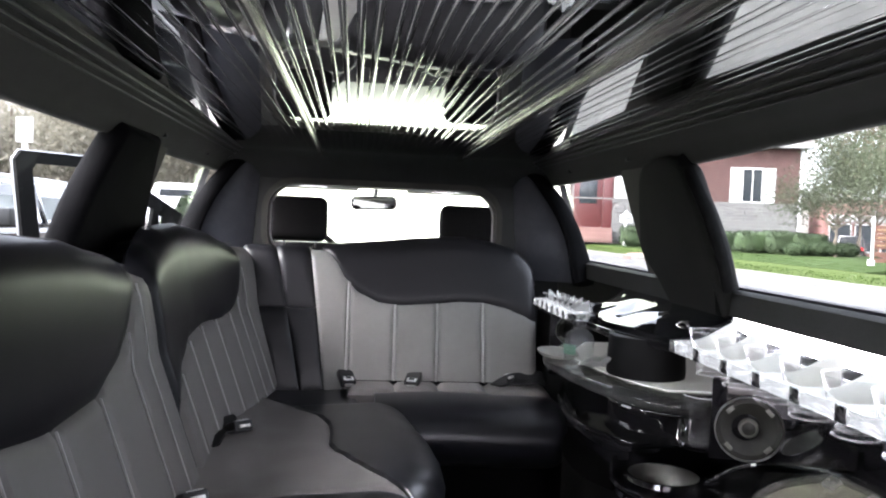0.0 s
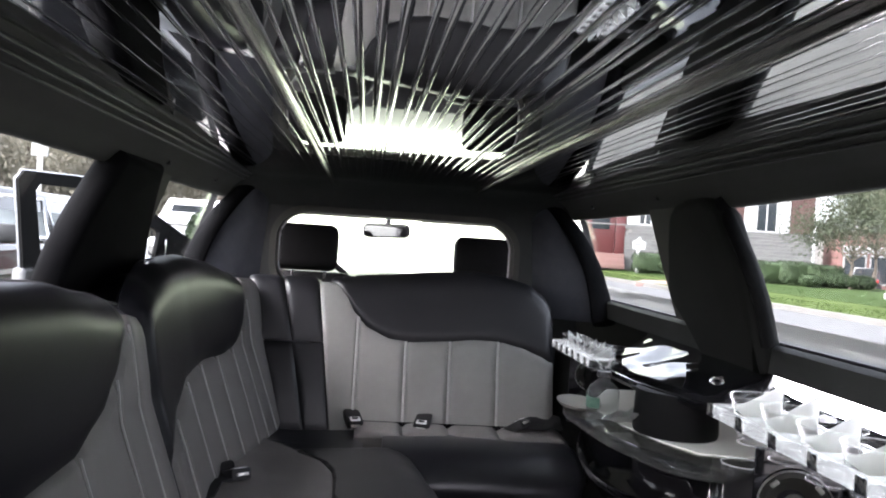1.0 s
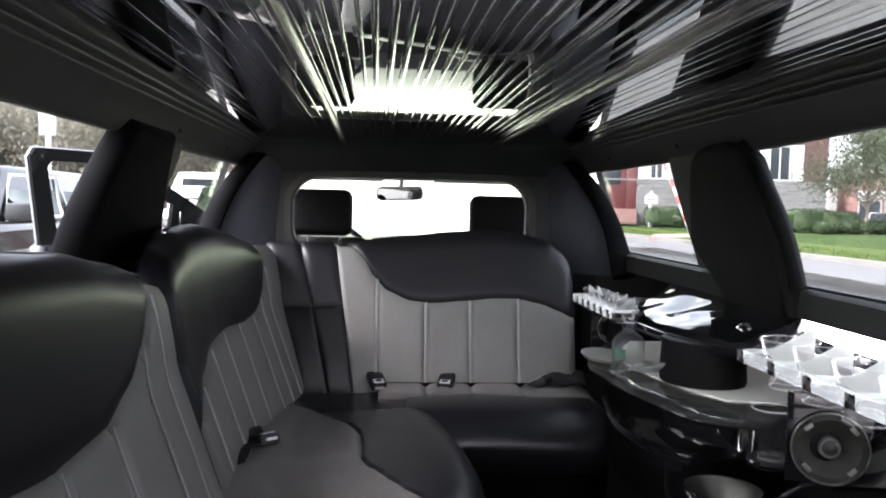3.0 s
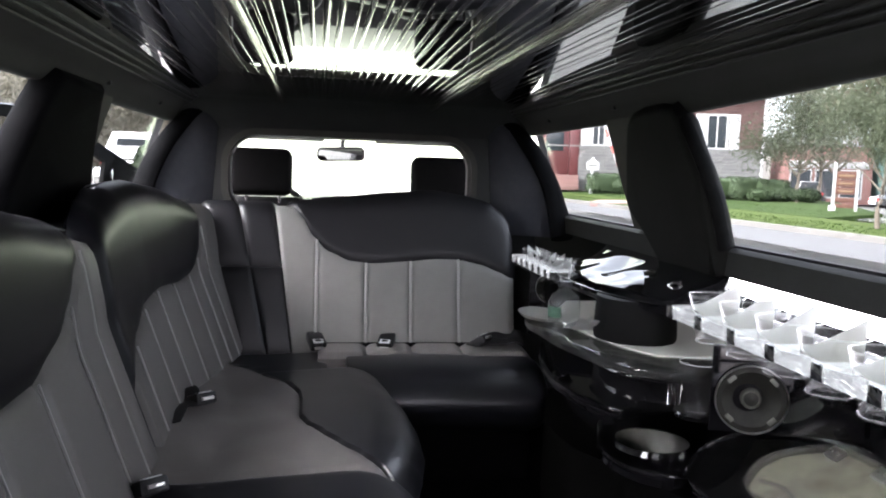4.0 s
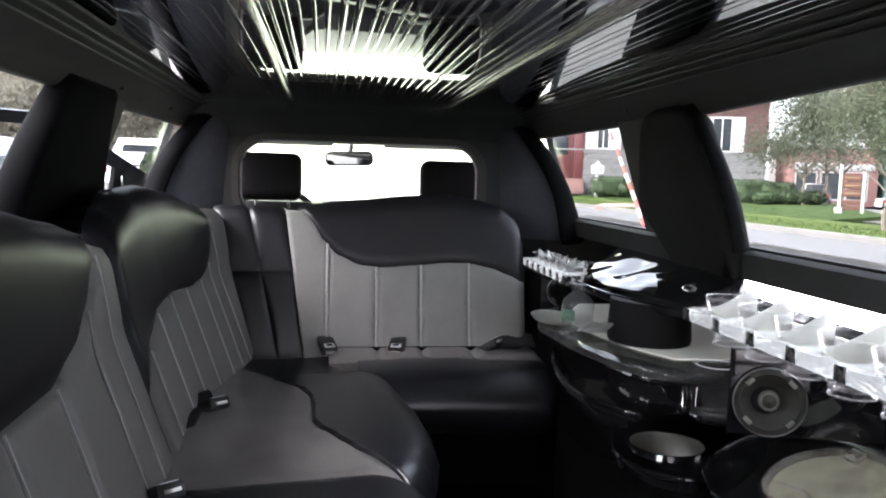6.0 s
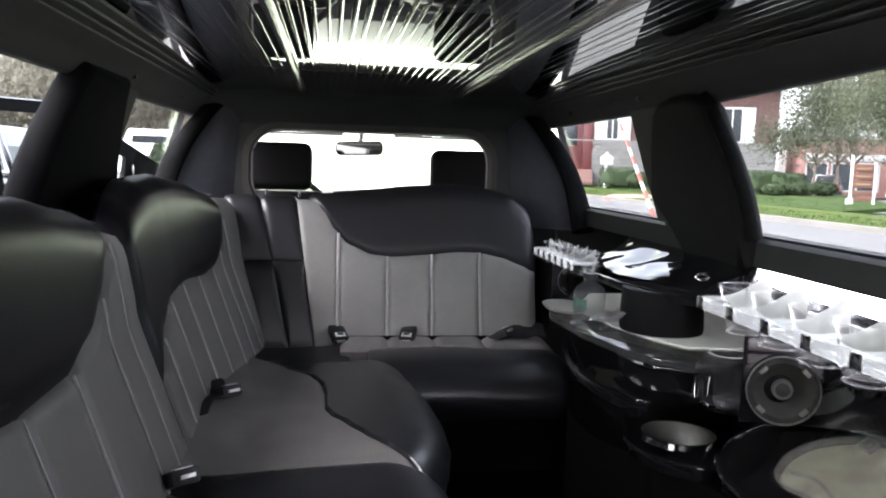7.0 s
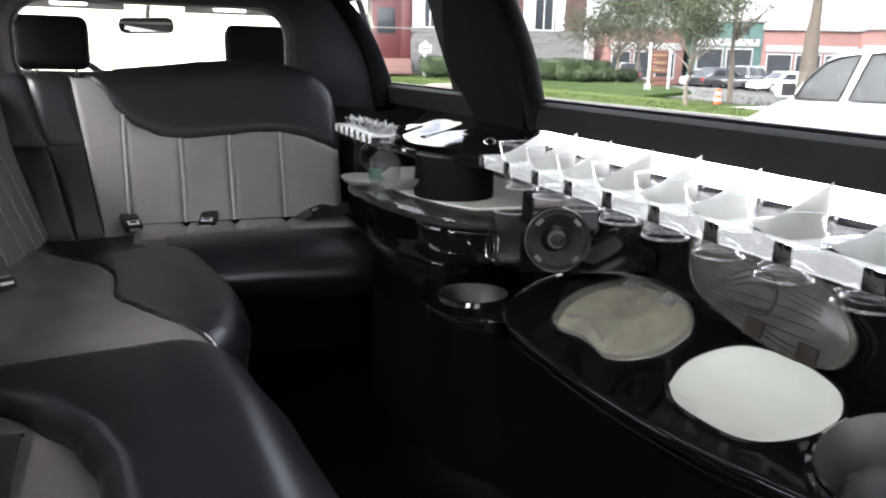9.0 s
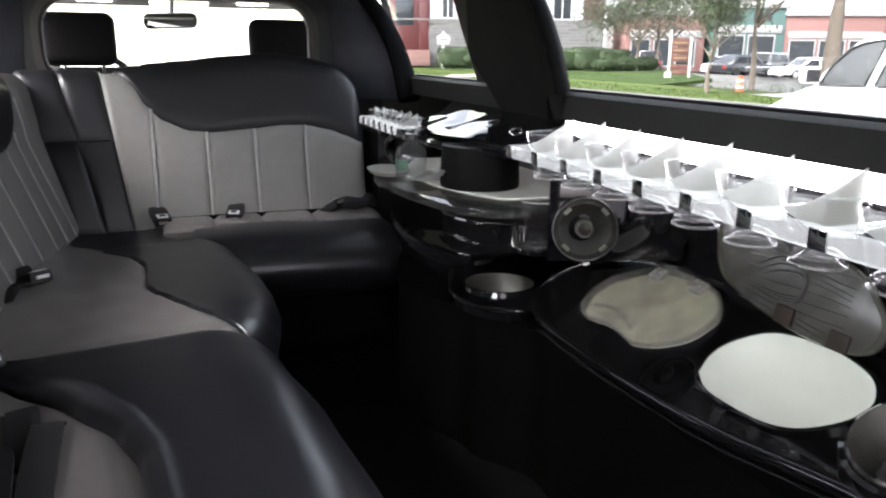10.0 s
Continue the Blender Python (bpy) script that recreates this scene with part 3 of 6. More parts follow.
def bound_b(u):
    return lerp([(2.40, 0.50), (2.47, 0.57), (2.62, 0.635), (2.85, 0.685), (3.10, 0.70), (3.33, 0.69), (3.48, 0.70), (3.58, 0.745), (3.66, 0.83)], u)


surf_a = side_surface(top_a, lambda u: 0.0)
surf_b = side_surface(top_b, lambda u: 0.085 * max(0, min(1, (u - 2.9) / 0.95)) ** 1.5)
BACK = (-0.10, 0, -0.01)
sofa = thing("side_sofa", "long black and grey leather side sofa with pleated back", "sofa", (-0.3, 1.4, 0.0))
part("black_panel", pad(surf_a, -0.9, 2.295, bound_a, over(top_a), 90, 26, BACK, 0.014, 0.05), DULLED_LEATHER, sofa, "padded black leather shoulder panel")
for a, b in zip((-0.9, -0.6, -0.3, 0.0, 0.3, 0.58, 0.84, 1.10, 1.36, 1.61, 1.875, 2.15), (-0.6, -0.3, 0.0, 0.3, 0.58, 0.84, 1.10, 1.36, 1.61, 1.875, 2.15, 2.30)):
    part("pleat", pad(surf_a, a, b, lambda u: 0.40, lambda u: bound_a(u) + 0.004, 12, 18, BACK, 0.014, 0.022, 0.002, a), SHADED_GREY, sofa, "grey leather pleat")
part("pleat", pad(surf_a, 2.30, 2.425, lambda u: 0.40, lambda u: top_a(u) - 0.0, 8, 26, BACK, 0.013, 0.03), SHADED_GREY, sofa, "grey leather pleat")
# the gap between both seats
part("side_gusset", pad(surf_b, 2.425, 2.47, lambda u: 0.40, over(top_b), 4, 20, BACK, -0.006, 0.02), BLACK_LEATHER, sofa, "black leather gusset in the gap")
part("shoulder_panel", pad(surf_b, 2.44, 3.67, lambda u: bound_b(u), over(top_b), 56, 26, BACK, 0.018, 0.05), DULLED_LEATHER, sofa, "padded black leather shoulder panel")
for a, b in zip((2.47, 2.59, 2.81, 3.02, 3.22, 3.42, 3.56), (2.59, 2.81, 3.02, 3.22, 3.42, 3.56, 3.68)):
    part("pleat", pad(surf_b, a, b, lambda u: 0.40, lambda u: bound_b(u) + 0.004, 12, 16, BACK, 0.013, 0.022, 0.002, a), SHADED_GREY, sofa, "grey leather pleat")
part("pleat", pad(surf_b, 3.68, 3.955, lambda u: 0.40, lambda u: top_b(u) + 0.02, 8, 26, BACK, 0.013, 0.03), SHADED_GREY, sofa, "grey leather pleat")
# raised piping between the pleats, its pale colour also holding the seam highlights


def piping(surf, u, z1, parent, lift, n=14, z0=0.41, width=0.0045):
    pts = []
    for i in range(n + 1):
        v = z0 + (z1 - z0) * i / n
        pts.append(Vector(surf(u, v)) + Vector(lift))
    part("piping", tube(pts, width, 8), PIPING, parent, "pale piping")


for u in (0.84, 1.10, 1.36, 1.61, 1.875, 2.15, 2.30):
    piping(surf_a, u, bound_a(u), sofa, (0.0105, 0, 0.003), width=0.0024)
for u in (2.59, 2.81, 3.02, 3.22, 3.42, 3.56, 3.68):
    piping(surf_b, u, bound_b(u), sofa, (0.0105, 0, 0.003), width=0.0024)
# piping along the top of the roll
for surf, top, a, b in ((surf_a, top_a, -0.9, 2.42), (surf_b, top_b, 2.66, 3.78)):
    for off in (0.075, 0.090):
        pts = [Vector(surf(a + (b - a) * i / 60, top(a + (b - a) * i / 60) - 0.055 + off)) + Vector((0, 0, 0.0135)) for i in range(61)]
        part("seam", tube(pts, 0.0022, 6), THREAD, sofa, "pale double stitching")


def front_edge(y):
    return lerp([(-0.9, 0.09), (1.0, 0.115), (1.4, 0.112), (1.8, 0.088), (2.1, 0.052), (2.24, 0.035), (2.26, 0.04), (2.40, 0.078), (2.55, 0.10), (2.75, 0.105), (2.95, 0.095), (3.15, 0.07), (3.34, 0.05)], y)


def seat_z(x, y):
    """Height of the cushions: a roll at the front, a dip towards the back."""
    d = front_edge(y) - x
    k = min(1, max(0, 1 - d / 0.10))
    return 0.405 - 0.075 * (1 - math.sqrt(1 - k * k)) - 0.018 * min(1, max(0, (d - 0.1) / 0.3)) + 0.02 * max(0, (d - 0.45) / 0.1)


def cushion(y0, y1, ny, inner, outer, nx=16, puff=0.012, edge=0.035, wrinkle=0.0, hi_w=1.0, lo_w=1.0, base=0.0):
    """A cushion top from x = inner(y) to outer(y), on the seat's surface."""
    def s(u, v):
        return (v, u, seat_z(v, u))
    return pad(s, y0, y1, inner, outer, ny, nx, (0, 0, -0.12), puff, edge, wrinkle, y0, lo_w, hi_w, base)


def insert_b(y):
    return lerp([(2.27, 0.015), (2.40, -0.03), (2.51, -0.075), (2.62, -0.115), (2.72, -0.155), (2.80, -0.172), (2.95, -0.172), (3.05, -0.178), (3.15, -0.20), (3.30, -0.28), (3.60, -0.45)], y)


def insert_a(y):
    return lerp([(-0.9, -0.14), (1.0, -0.15), (1.4, -0.155), (1.64, -0.172), (1.78, -0.205), (1.95, -0.28), (2.10, -0.38), (2.2, -0.46)], y)


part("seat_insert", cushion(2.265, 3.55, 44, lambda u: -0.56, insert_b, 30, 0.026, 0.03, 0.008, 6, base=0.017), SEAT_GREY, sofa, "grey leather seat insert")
part("seat_edge", cushion(2.265, 3.36, 80, insert_b, front_edge, 36, 0.028, 0.03, 0.0, 50, 9, base=0.019), BLACK_LEATHER, sofa, "black leather seat edge")
part("seat_corner", cushion(3.30, 3.95, 20, lambda u: -0.56 if u < 3.3 else insert_b(u) if u < 3.55 else -0.56, lambda u: -0.10 if u > 3.36 else 0.0, 16, 0.010, 0.03), BLACK_LEATHER, sofa, "black leather seat corner")
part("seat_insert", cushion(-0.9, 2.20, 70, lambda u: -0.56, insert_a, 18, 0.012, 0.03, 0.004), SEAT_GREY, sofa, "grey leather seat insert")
part("seat_edge", cushion(-0.9, 2.255, 180, lambda u: insert_a(u) if u < 2.2 else -0.56, front_edge, 40, 0.042, 0.06, 0.0, 50), BLACK_LEATHER, sofa, "wide black leather seat edge")


def apron(edge, y0, y1, n, lower=0.0):
    """The front of the seat, curving under to the floor."""
    prof = [(-0.03, 0.345), (-0.004, 0.362), (0.004, 0.352), (0.010, 0.33), (0.010, 0.30), (-0.01, 0.265), (-0.05, 0.22), (-0.10, 0.17), (-0.13, 0.08), (-0.135, 0.0)]
    bm = bmesh.new()
    rows = []
    for i in range(n + 1):
        y = y0 + (y1 - y0) * i / n
        rows.append([bm.verts.new((edge(y) + a, y, z)) for a, z in prof])
    for a, b in zip(rows, rows[1:]):
        for j in range(len(prof) - 1):
            bm.faces.new((a[j], a[j + 1], b[j + 1], b[j]))
    bmesh.ops.solidify(bm, geom=bm.faces[:], thickness=0.02)
    return bm


part("apron", apron(front_edge, -0.9, 3.36, 90), BLACK_LEATHER, sofa, "black leather seat front")

# front bench across the bulkhead


def bench_top(u):
    return lerp([(-0.60, 0.895), (-0.28, 0.90), (-0.05, 0.925), (0.12, 0.945), (0.26, 0.955), (0.38, 0.940), (0.46, 0.920), (0.515, 0.885), (0.545, 0.845), (0.56, 0.80)], u)


def bench_bound(u):
    return lerp([(-0.28, 0.902), (-0.225, 0.898), (-0.19, 0.855), (-0.155, 0.795), (-0.104, 0.744), (-0.025, 0.711), (0.054, 0.704), (0.174, 0.713), (0.274, 0.723), (0.355, 0.722), (0.436, 0.706), (0.50, 0.682), (0.555, 0.655)], u)


def bench_surface(u, v):
    z1 = bench_top(u) - 0.05
    def face(z):
        return 3.735 + 0.34 * (z - 0.42)
    if v <= z1:
        return (u, face(v), v)
    q, r = v - z1, 0.05
    arc = r * math.pi / 2
    if q <= arc:
        a = q / r
        return (u, face(z1) + r * (1 - math.cos(a)) + 0.25 * r * math.sin(a), z1 + r * math.sin(a))
    return (u, face(z1) + 1.25 * r + (q - arc), z1 + r - 0.1 * (q - arc))


def bench_over(u):
    return bench_top(u) - 0.05 + 0.05 * math.pi / 2 + 0.08


BB = (0, 0.16, -0.01)
bench = thing("front_bench", "black and grey leather bench against the bulkhead", "bench", (0.1, 3.7, 0.0))
part("headrest_panel", pad(bench_surface, -0.245, 0.555, bench_bound, bench_over, 56, 22, BB, 0.012, 0.035), PANEL_LEATHER, bench, "wavy padded black leather top panel")


def fan_surface(u, v):
    """The bench's first pleat, slanting beside the corner."""
    k = (min(v, 0.92) - 0.40) / 0.5
    x0 = -0.215 - 0.07 * k
    return bench_surface(x0 + (-0.14 - x0) * u, v)


part("pleat", pad(fan_surface, 0.0, 1.0, lambda u: 0.40, lambda u: min(bench_bound(-0.285 + 0.145 * u), 0.905) + 0.004, 16, 24, BB, 0.010, 0.12), GREY_LEATHER, bench, "grey leather pleat")
for a, b in zip((-0.14, 0.03, 0.185, 0.355), (0.03, 0.185, 0.355, 0.555)):
    part("pleat", pad(bench_surface, a, b, lambda u: 0.40, lambda u: bench_bound(u) + 0.004, 14, 18, BB, 0.012, 0.020, 0.0015, a), GREY_LEATHER, bench, "grey leather pleat")


def corner_surface(u, v):
    """The bench's corner: its panels fan out upwards. u from 0 (sofa) to 1 (bench)."""
    k = (min(v, 0.92) - 0.40) / 0.5
    x0, x1 = -0.385 - 0.145 * k, -0.215 - 0.07 * k
    p = bench_surface(x0 + (x1 - x0) * u, v)
    return (p[0], p[1] + 0.01, p[2])


for a, b in ((0.0, 0.49), (0.49, 1.0)):
    part("corner_panel", pad(corner_surface, a, b, lambda u: 0.690, lambda u: 1.01, 14, 24, BB, 0.014, 0.16), PANEL_LEATHER, bench, "black leather corner panel")
    part("corner_panel", pad(corner_surface, a, b, lambda u: 0.40, lambda u: 0.688, 14, 20, BB, 0.012, 0.16), PANEL_LEATHER, bench, "black leather corner panel")
for u in (-0.14, 0.03, 0.185, 0.355):
    piping(bench_surface, u, bench_bound(u), bench, (0, -0.0105, 0.003), width=0.005)
part("corner_filler", box(-0.74, -0.45, 3.96, 4.19, 0.0, 0.86, 0.03, 3), BLACK_LEATHER, bench, "black leather corner")
part("bench_shelf", box(-0.60, 0.56, 3.93, 4.198, 0.0, 0.86, 0.02), BLACK_LEATHER, bench, "black leather back of the bench")


UP = (0, 0, -0.10)


def seat_roll(x0, x1, n):
    """The bench's front: one thick padded roll from the pleats over the edge and under, round at its free end."""
    prof = spline([(2.735, 0.424, 0), (2.66, 0.428, 0), (2.58, 0.418, 0), (2.52, 0.392, 0), (2.485, 0.355, 0), (2.475, 0.315, 0), (2.49, 0.275, 0), (2.53, 0.235, 0), (2.60, 0.205, 0), (2.70, 0.195, 0)], 4)
    bm = bmesh.new()
    rows = []
    for i in range(n + 1):
        x = x0 + (x1 - x0) * i / n
        e = min(1.0, (x1 - x) / 0.06)
        k = math.sqrt(max(0.0, 1 - (1 - e) ** 2)) if e < 1 else 1.0
        sag = 0.004 * math.sin(9 * x) + 0.003 * noise.noise(Vector((x * 7, 0.3, 2)))
        rows.append([bm.verts.new((x, stn(2.66 + (p.x - 2.66) * (0.55 + 0.45 * k)), 0.32 + (p.y - 0.32) * (0.6 + 0.4 * k) + sag * k)) for p in prof])
    for a, b in zip(rows, rows[1:]):
        for j in range(len(prof) - 1):
            bm.faces.new((a[j], a[j + 1], b[j + 1], b[j]))
    bm.faces.new(rows[0])
    bm.faces.new(rows[-1])
    return bm


part("seat_edge", seat_roll(-0.04, 0.605, 40), BLACK_LEATHER, bench, "black leather seat roll")
for a, b in zip((-0.13, 0.03, 0.185, 0.355), (0.03, 0.185, 0.355, 0.58)):
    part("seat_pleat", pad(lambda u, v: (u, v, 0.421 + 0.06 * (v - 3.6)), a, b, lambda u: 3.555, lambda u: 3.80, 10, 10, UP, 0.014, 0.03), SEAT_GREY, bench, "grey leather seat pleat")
# Dark strip laid where the backrest's shadow line falls on the seat.
part("gap_shade", box(-0.13, 0.585, 3.718, 3.745, 0.425, 0.443, 0.004), CARPET, bench, "dark strip for the shade under the backrest")
# seat belt buckles
BUTTON_PLASTIC = material("button_plastic", (0.82, 0.83, 0.83), 0.3, second=(0.87, 0.88, 0.88), scale=40)


def buckle(at, rz, tilt, label):
    ob = thing("seat_belt_buckle", label, "seat belt", group="seat belt buckles")
    part("housing", box(-0.020, 0.020, -0.036, 0.024, -0.010, 0.0135, 0.005), DARK_PLASTIC, ob)
    button = part("release_button", box(-0.013, 0.013, 0.004, 0.021, -0.005, 0.0147, 0.001), BUTTON_PLASTIC, ob, "bright release button")
    part("mark", box(-0.007, 0.007, 0.008, 0.016, 0.0148, 0.0156), DARK_PLASTIC, button, "dark recess in the button")
    part("latch_plate", box(-0.011, 0.011, 0.02, 0.030, -0.002, 0.004, 0.001), STEEL, ob, "steel latch plate")
    part("strap", tube(spline([(0, -0.04, 0), (0.004, -0.08, 0.004), (0.0, -0.12, -0.02)], 5), 0.020, 8, flat=0.15), BELT_WEB, ob, "black webbing strap")
    ob.matrix_world = pose(at[0], st(at[1]), at[2], tilt, 0, rz) @ Matrix.Diagonal((1.35, 1.35, 1.3, 1))
    return ob


buckle((-0.135, 3.70, 0.447), 195, -20, "black seat belt buckle with bright button on the bench")
buckle((0.098, 3.70, 0.445), 165, -18, "black seat belt buckle with bright button on the bench")
buckle((-0.415, 2.86, 0.444), 215, 20, "black seat belt buckle at the back of the sofa")
buckle((-0.43, 2.15, 0.440), 215, 25, "black seat belt buckle at the back of the sofa")


def crumple(points, across, label):
    return solo("seat_belt_strap", ribbon(spline(points, 6), 0.048, 0.004, across), BELT_WEB, label, "seat belt", group="seat belt straps")


# crumpled belt with its tongue at the bench's end
crumple([(0.40, 3.735, 0.446), (0.44, 3.73, 0.458), (0.48, 3.725, 0.464), (0.52, 3.73, 0.462), (0.56, 3.74, 0.470), (0.59, 3.745, 0.458)], (0.1, 1, 0.75), "crumpled black seat belt webbing on the bench")
crumple([(0.42, 3.69, 0.444), (0.46, 3.68, 0.456), (0.51, 3.685, 0.452), (0.55, 3.70, 0.458), (0.585, 3.71, 0.446)], (0.25, 0.9, 0.25), "crumpled black seat belt webbing on the bench")
buckle((0.425, 3.685, 0.452), 230, 35, "black seat belt buckle lying at the bench's end")
# folded belts on the sofa
crumple([(-0.50, 2.98, 0.434), (-0.46, 2.93, 0.459), (-0.445, 2.88, 0.449), (-0.44, 2.80, 0.442)], (1, 0.3, 0.25), "folded black seat belt webbing on the sofa")
crumple([(-0.47, 2.80, 0.444), (-0.455, 2.72, 0.452), (-0.46, 2.64, 0.439)], (1, 0.1, 0.3), "folded black seat belt webbing on the sofa")
crumple([(-0.355, 1.965, 0.408), (-0.345, 1.90, 0.416), (-0.335, 1.80, 0.414), (-0.33, 1.70, 0.404)], (1, 0.12, 0.10), "flat black seat belt webbing on the sofa seat")
crumple([(-0.305, 1.865, 0.409), (-0.304, 1.83, 0.421), (-0.302, 1.72, 0.420), (-0.300, 1.62, 0.415), (-0.298, 1.50, 0.404)], (1, 0.05, -0.05), "flat black seat belt webbing folded over on the sofa seat")
crumple([(-0.375, 1.80, 0.408), (-0.360, 1.72, 0.414), (-0.350, 1.60, 0.412), (-0.345, 1.45, 0.405)], (1, -0.1, 0.15), "flat black seat belt webbing on the sofa seat")

# dark carpet under the bench
part("kick_panel", box(-0.45, 0.60, 3.56, 3.62, 0.0, 0.30, 0.004), CARPET, bench, "recessed black carpeted kick panel")

# ---- the bar along the other side ----
bar = thing("bar_cabinet", "black bar cabinet with lacquered shelves along the side wall", "bar", (0.75, 2.0, 0.0))
front = [(p.x, p.y) for p in spline([(0.60, 3.32, 0), (0.53, 3.10, 0), (0.485, 2.85, 0), (0.495, 2.62, 0), (0.545, 2.48, 0), (0.56, 2.37, 0), (0.612, 2.26, 0), (0.647, 2.16, 0), (0.644, 2.0, 0), (0.644, 1.80, 0), (0.650, 1.57, 0), (0.661, 1.37, 0), (0.678, 1.21, 0), (0.690, 1.09, 0), (0.699, 0.93, 0), (0.724, 0.72, 0), (0.73, 0.30, 0)], 5)]
bm = holed_prism(front + [(0.868, 0.30), (0.868, 3.32)], [circle(0.675, 2.55, 0.089)], 0.0, 0.368)
part("front_panel", bm, BAR_VINYL, bar, "black vinyl front")
# rims along the front edges
rear_rim = [(x, y, 0.367 + (x - 0.60) * 0.65) for x, y in front if y < 2.17]
part("deck_rim", tube([Vector(p) + Vector((0.0, 0, 0.0)) for p in rear_rim], 0.011, 10), LACQUER, bar, "glossy rounded rim")
part("deck_bead", tube([Vector(p) + Vector((-0.006, 0, -0.018)) for p in rear_rim], 0.004, 8), LACQUER, bar, "thin lower bead")

# sloping deck with its wells: a frame of its own on the slope, u along the car and v up the slope, in metres
SLOPE_U, SLOPE_V, SLOPE_N = Vector((0, 1, 0)), Vector((0.8385, 0, 0.545)), Vector((-0.545, 0, 0.8385))
DECK_M = Matrix.Translation((0.70, 1.389, 0.427)) @ Matrix((SLOPE_U, SLOPE_V, SLOPE_N)).transposed().to_4x4()
TO_PLAN = Matrix.Translation((0, Y0 - Y0 / K, 0)) @ Matrix.Diagonal((1, 1 / K, 1, 1))
DECK = TO_PLAN @ DECK_M


def on_deck(bm, lift=0.0):
    return turned(bm, DECK @ Matrix.Translation((0, 0, lift)))


edge_low = [(0.365, -0.01), (0.335, -0.040), (0.262, -0.059), (0.15, -0.066), (0.004, -0.066), (-0.172, -0.059), (-0.316, -0.045), (-0.435, -0.025), (-0.526, -0.010), (-0.643, 0.000), (-0.80, 0.03)]
edge_high = [(-0.80, 0.205), (-0.571, 0.205), (-0.40, 0.207), (0.0, 0.207), (0.12, 0.200), (0.22, 0.178), (0.31, 0.135), (0.362, 0.075), (0.378, 0.02)]
outline = [(p.x, p.y) for p in spline([(a, b, 0) for a, b in edge_low], 3)] + [(p.x, p.y) for p in spline([(a, b, 0) for a, b in edge_high], 3)]
TUB_AT = (-0.549, 0.088)
lid_out = [(p.x, p.y) for p in spline([(a, b, 0) for a, b in ((0.196, 0.017), (0.217, 0.063), (0.200, 0.120), (0.130, 0.182), (0.057, 0.194), (-0.018, 0.194), (-0.073, 0.178), (-0.110, 0.145), (-0.118, 0.110), (-0.106, 0.065), (-0.063, 0.024), (-0.018, 0.005), (0.016, 0.006), (0.050, 0.011), (0.085, 0.012), (0.121, 0.006), (0.165, 0.002), (0.196, 0.017))], 4)][:-1]
well_out = [(p.x, p.y) for p in spline([(a, b, 0) for a, b in ((-0.178, 0.028), (-0.164, 0.068), (-0.172, 0.108), (-0.208, 0.153), (-0.258, 0.172), (-0.338, 0.177), (-0.412, 0.161), (-0.446, 0.130), (-0.449, 0.098), (-0.432, 0.064), (-0.396, 0.029), (-0.350, 0.011), (-0.282, 0.005), (-0.22, 0.008), (-0.178, 0.028))], 4)][:-1]


def shrunk(o, k):
    cx, cy = sum(p[0] for p in o) / len(o), sum(p[1] for p in o) / len(o)
    return [(cx + (a - cx) * k, cy + (b - cy) * k) for a, b in o]


part("deck", on_deck(holed_prism(outline, [[(TUB_AT[0] + 0.096 * math.cos(0.157 * i), TUB_AT[1] + 0.096 * math.sin(0.157 * i)) for i in range(40)], shrunk(well_out, 1.01)], -0.012, 0.0)), DECK_LACQUER, bar, "glossy black sloping deck")
rim = [DECK @ Vector((a, b, 0.006)) for a, b in outline]
part("deck_edge", tube(rim + [rim[0]], 0.008, 8), LACQUER, bar, "raised glossy edge")


lid = thing("ice_well_lid", "hazy clear acrylic lid closed over an ice well", "lid", DECK @ Vector((0.09, 0.055, 0)), group="ice well lids")
lo, li = lid_out, shrunk(lid_out, 0.955)
part("lid_collar", on_deck(frame_prism(shrunk(lid_out, 1.09), lo, 0.0, 0.009, "xy")), LACQUER, bar, "glossy raised collar round the lid")
part("cover", on_deck(prism(lo, 0.006, 0.011, "xy", 0.002), 0.004), LID_ACRYLIC, lid)
part("rim", on_deck(frame_prism(lo, li, 0.004, 0.015, "xy"), 0.004), CLEAR_ACRYLIC, lid, "clear acrylic rim")
part("handle_moulding", on_deck(tube(spline([(0.02, 0.030, 0.018), (0.07, 0.044, 0.020), (0.11, 0.048, 0.020), (0.16, 0.034, 0.018)], 5), 0.004, 8)), CLEAR_ACRYLIC, lid, "clear moulded ridge by the finger notch")
for a, b in ((0.105, 0.168), (-0.010, 0.176)):
    hg = part("hinge", on_deck(box(a - 0.017, a + 0.017, b - 0.014, b + 0.014, 0.012, 0.022, 0.003)), SMOKY_ACRYLIC, lid, "smoky hinge block")
    for o in (-0.009, 0.009):
        part("screw", on_deck(turned(lathe([(0.0035, 0.0), (0.0035, 0.0025), (0.0005, 0.003)], 10), Matrix.Translation((a + o, b, 0.022)))), STEEL, hg, "small steel screw")
# This liner is made to glow a little, to brighten the closed lid.
liner = part("well_liner", on_deck(prism(li, 0.001, 0.004, "xy")), material("glow_liner", (0.30, 0.30, 0.26), 0.4, second=(0.70, 0.70, 0.62), scale=14, mix=0.30, emit=((0.95, 0.97, 0.86), WELL * 0.9)), bar, "pale well liner under the lid with an added faint glow")

dish = bmesh.new()
cx_, cy_ = sum(p[0] for p in well_out) / len(well_out), sum(p[1] for p in well_out) / len(well_out)
rings_ = []
for k_ in range(11):
    s_ = 1 - k_ / 10.5
    rings_.append([dish.verts.new((cx_ + (a - cx_) * s_, cy_ + (b - cy_) * s_, 0.006 - 0.052 * (1 - s_ ** 3))) for a, b in well_out])
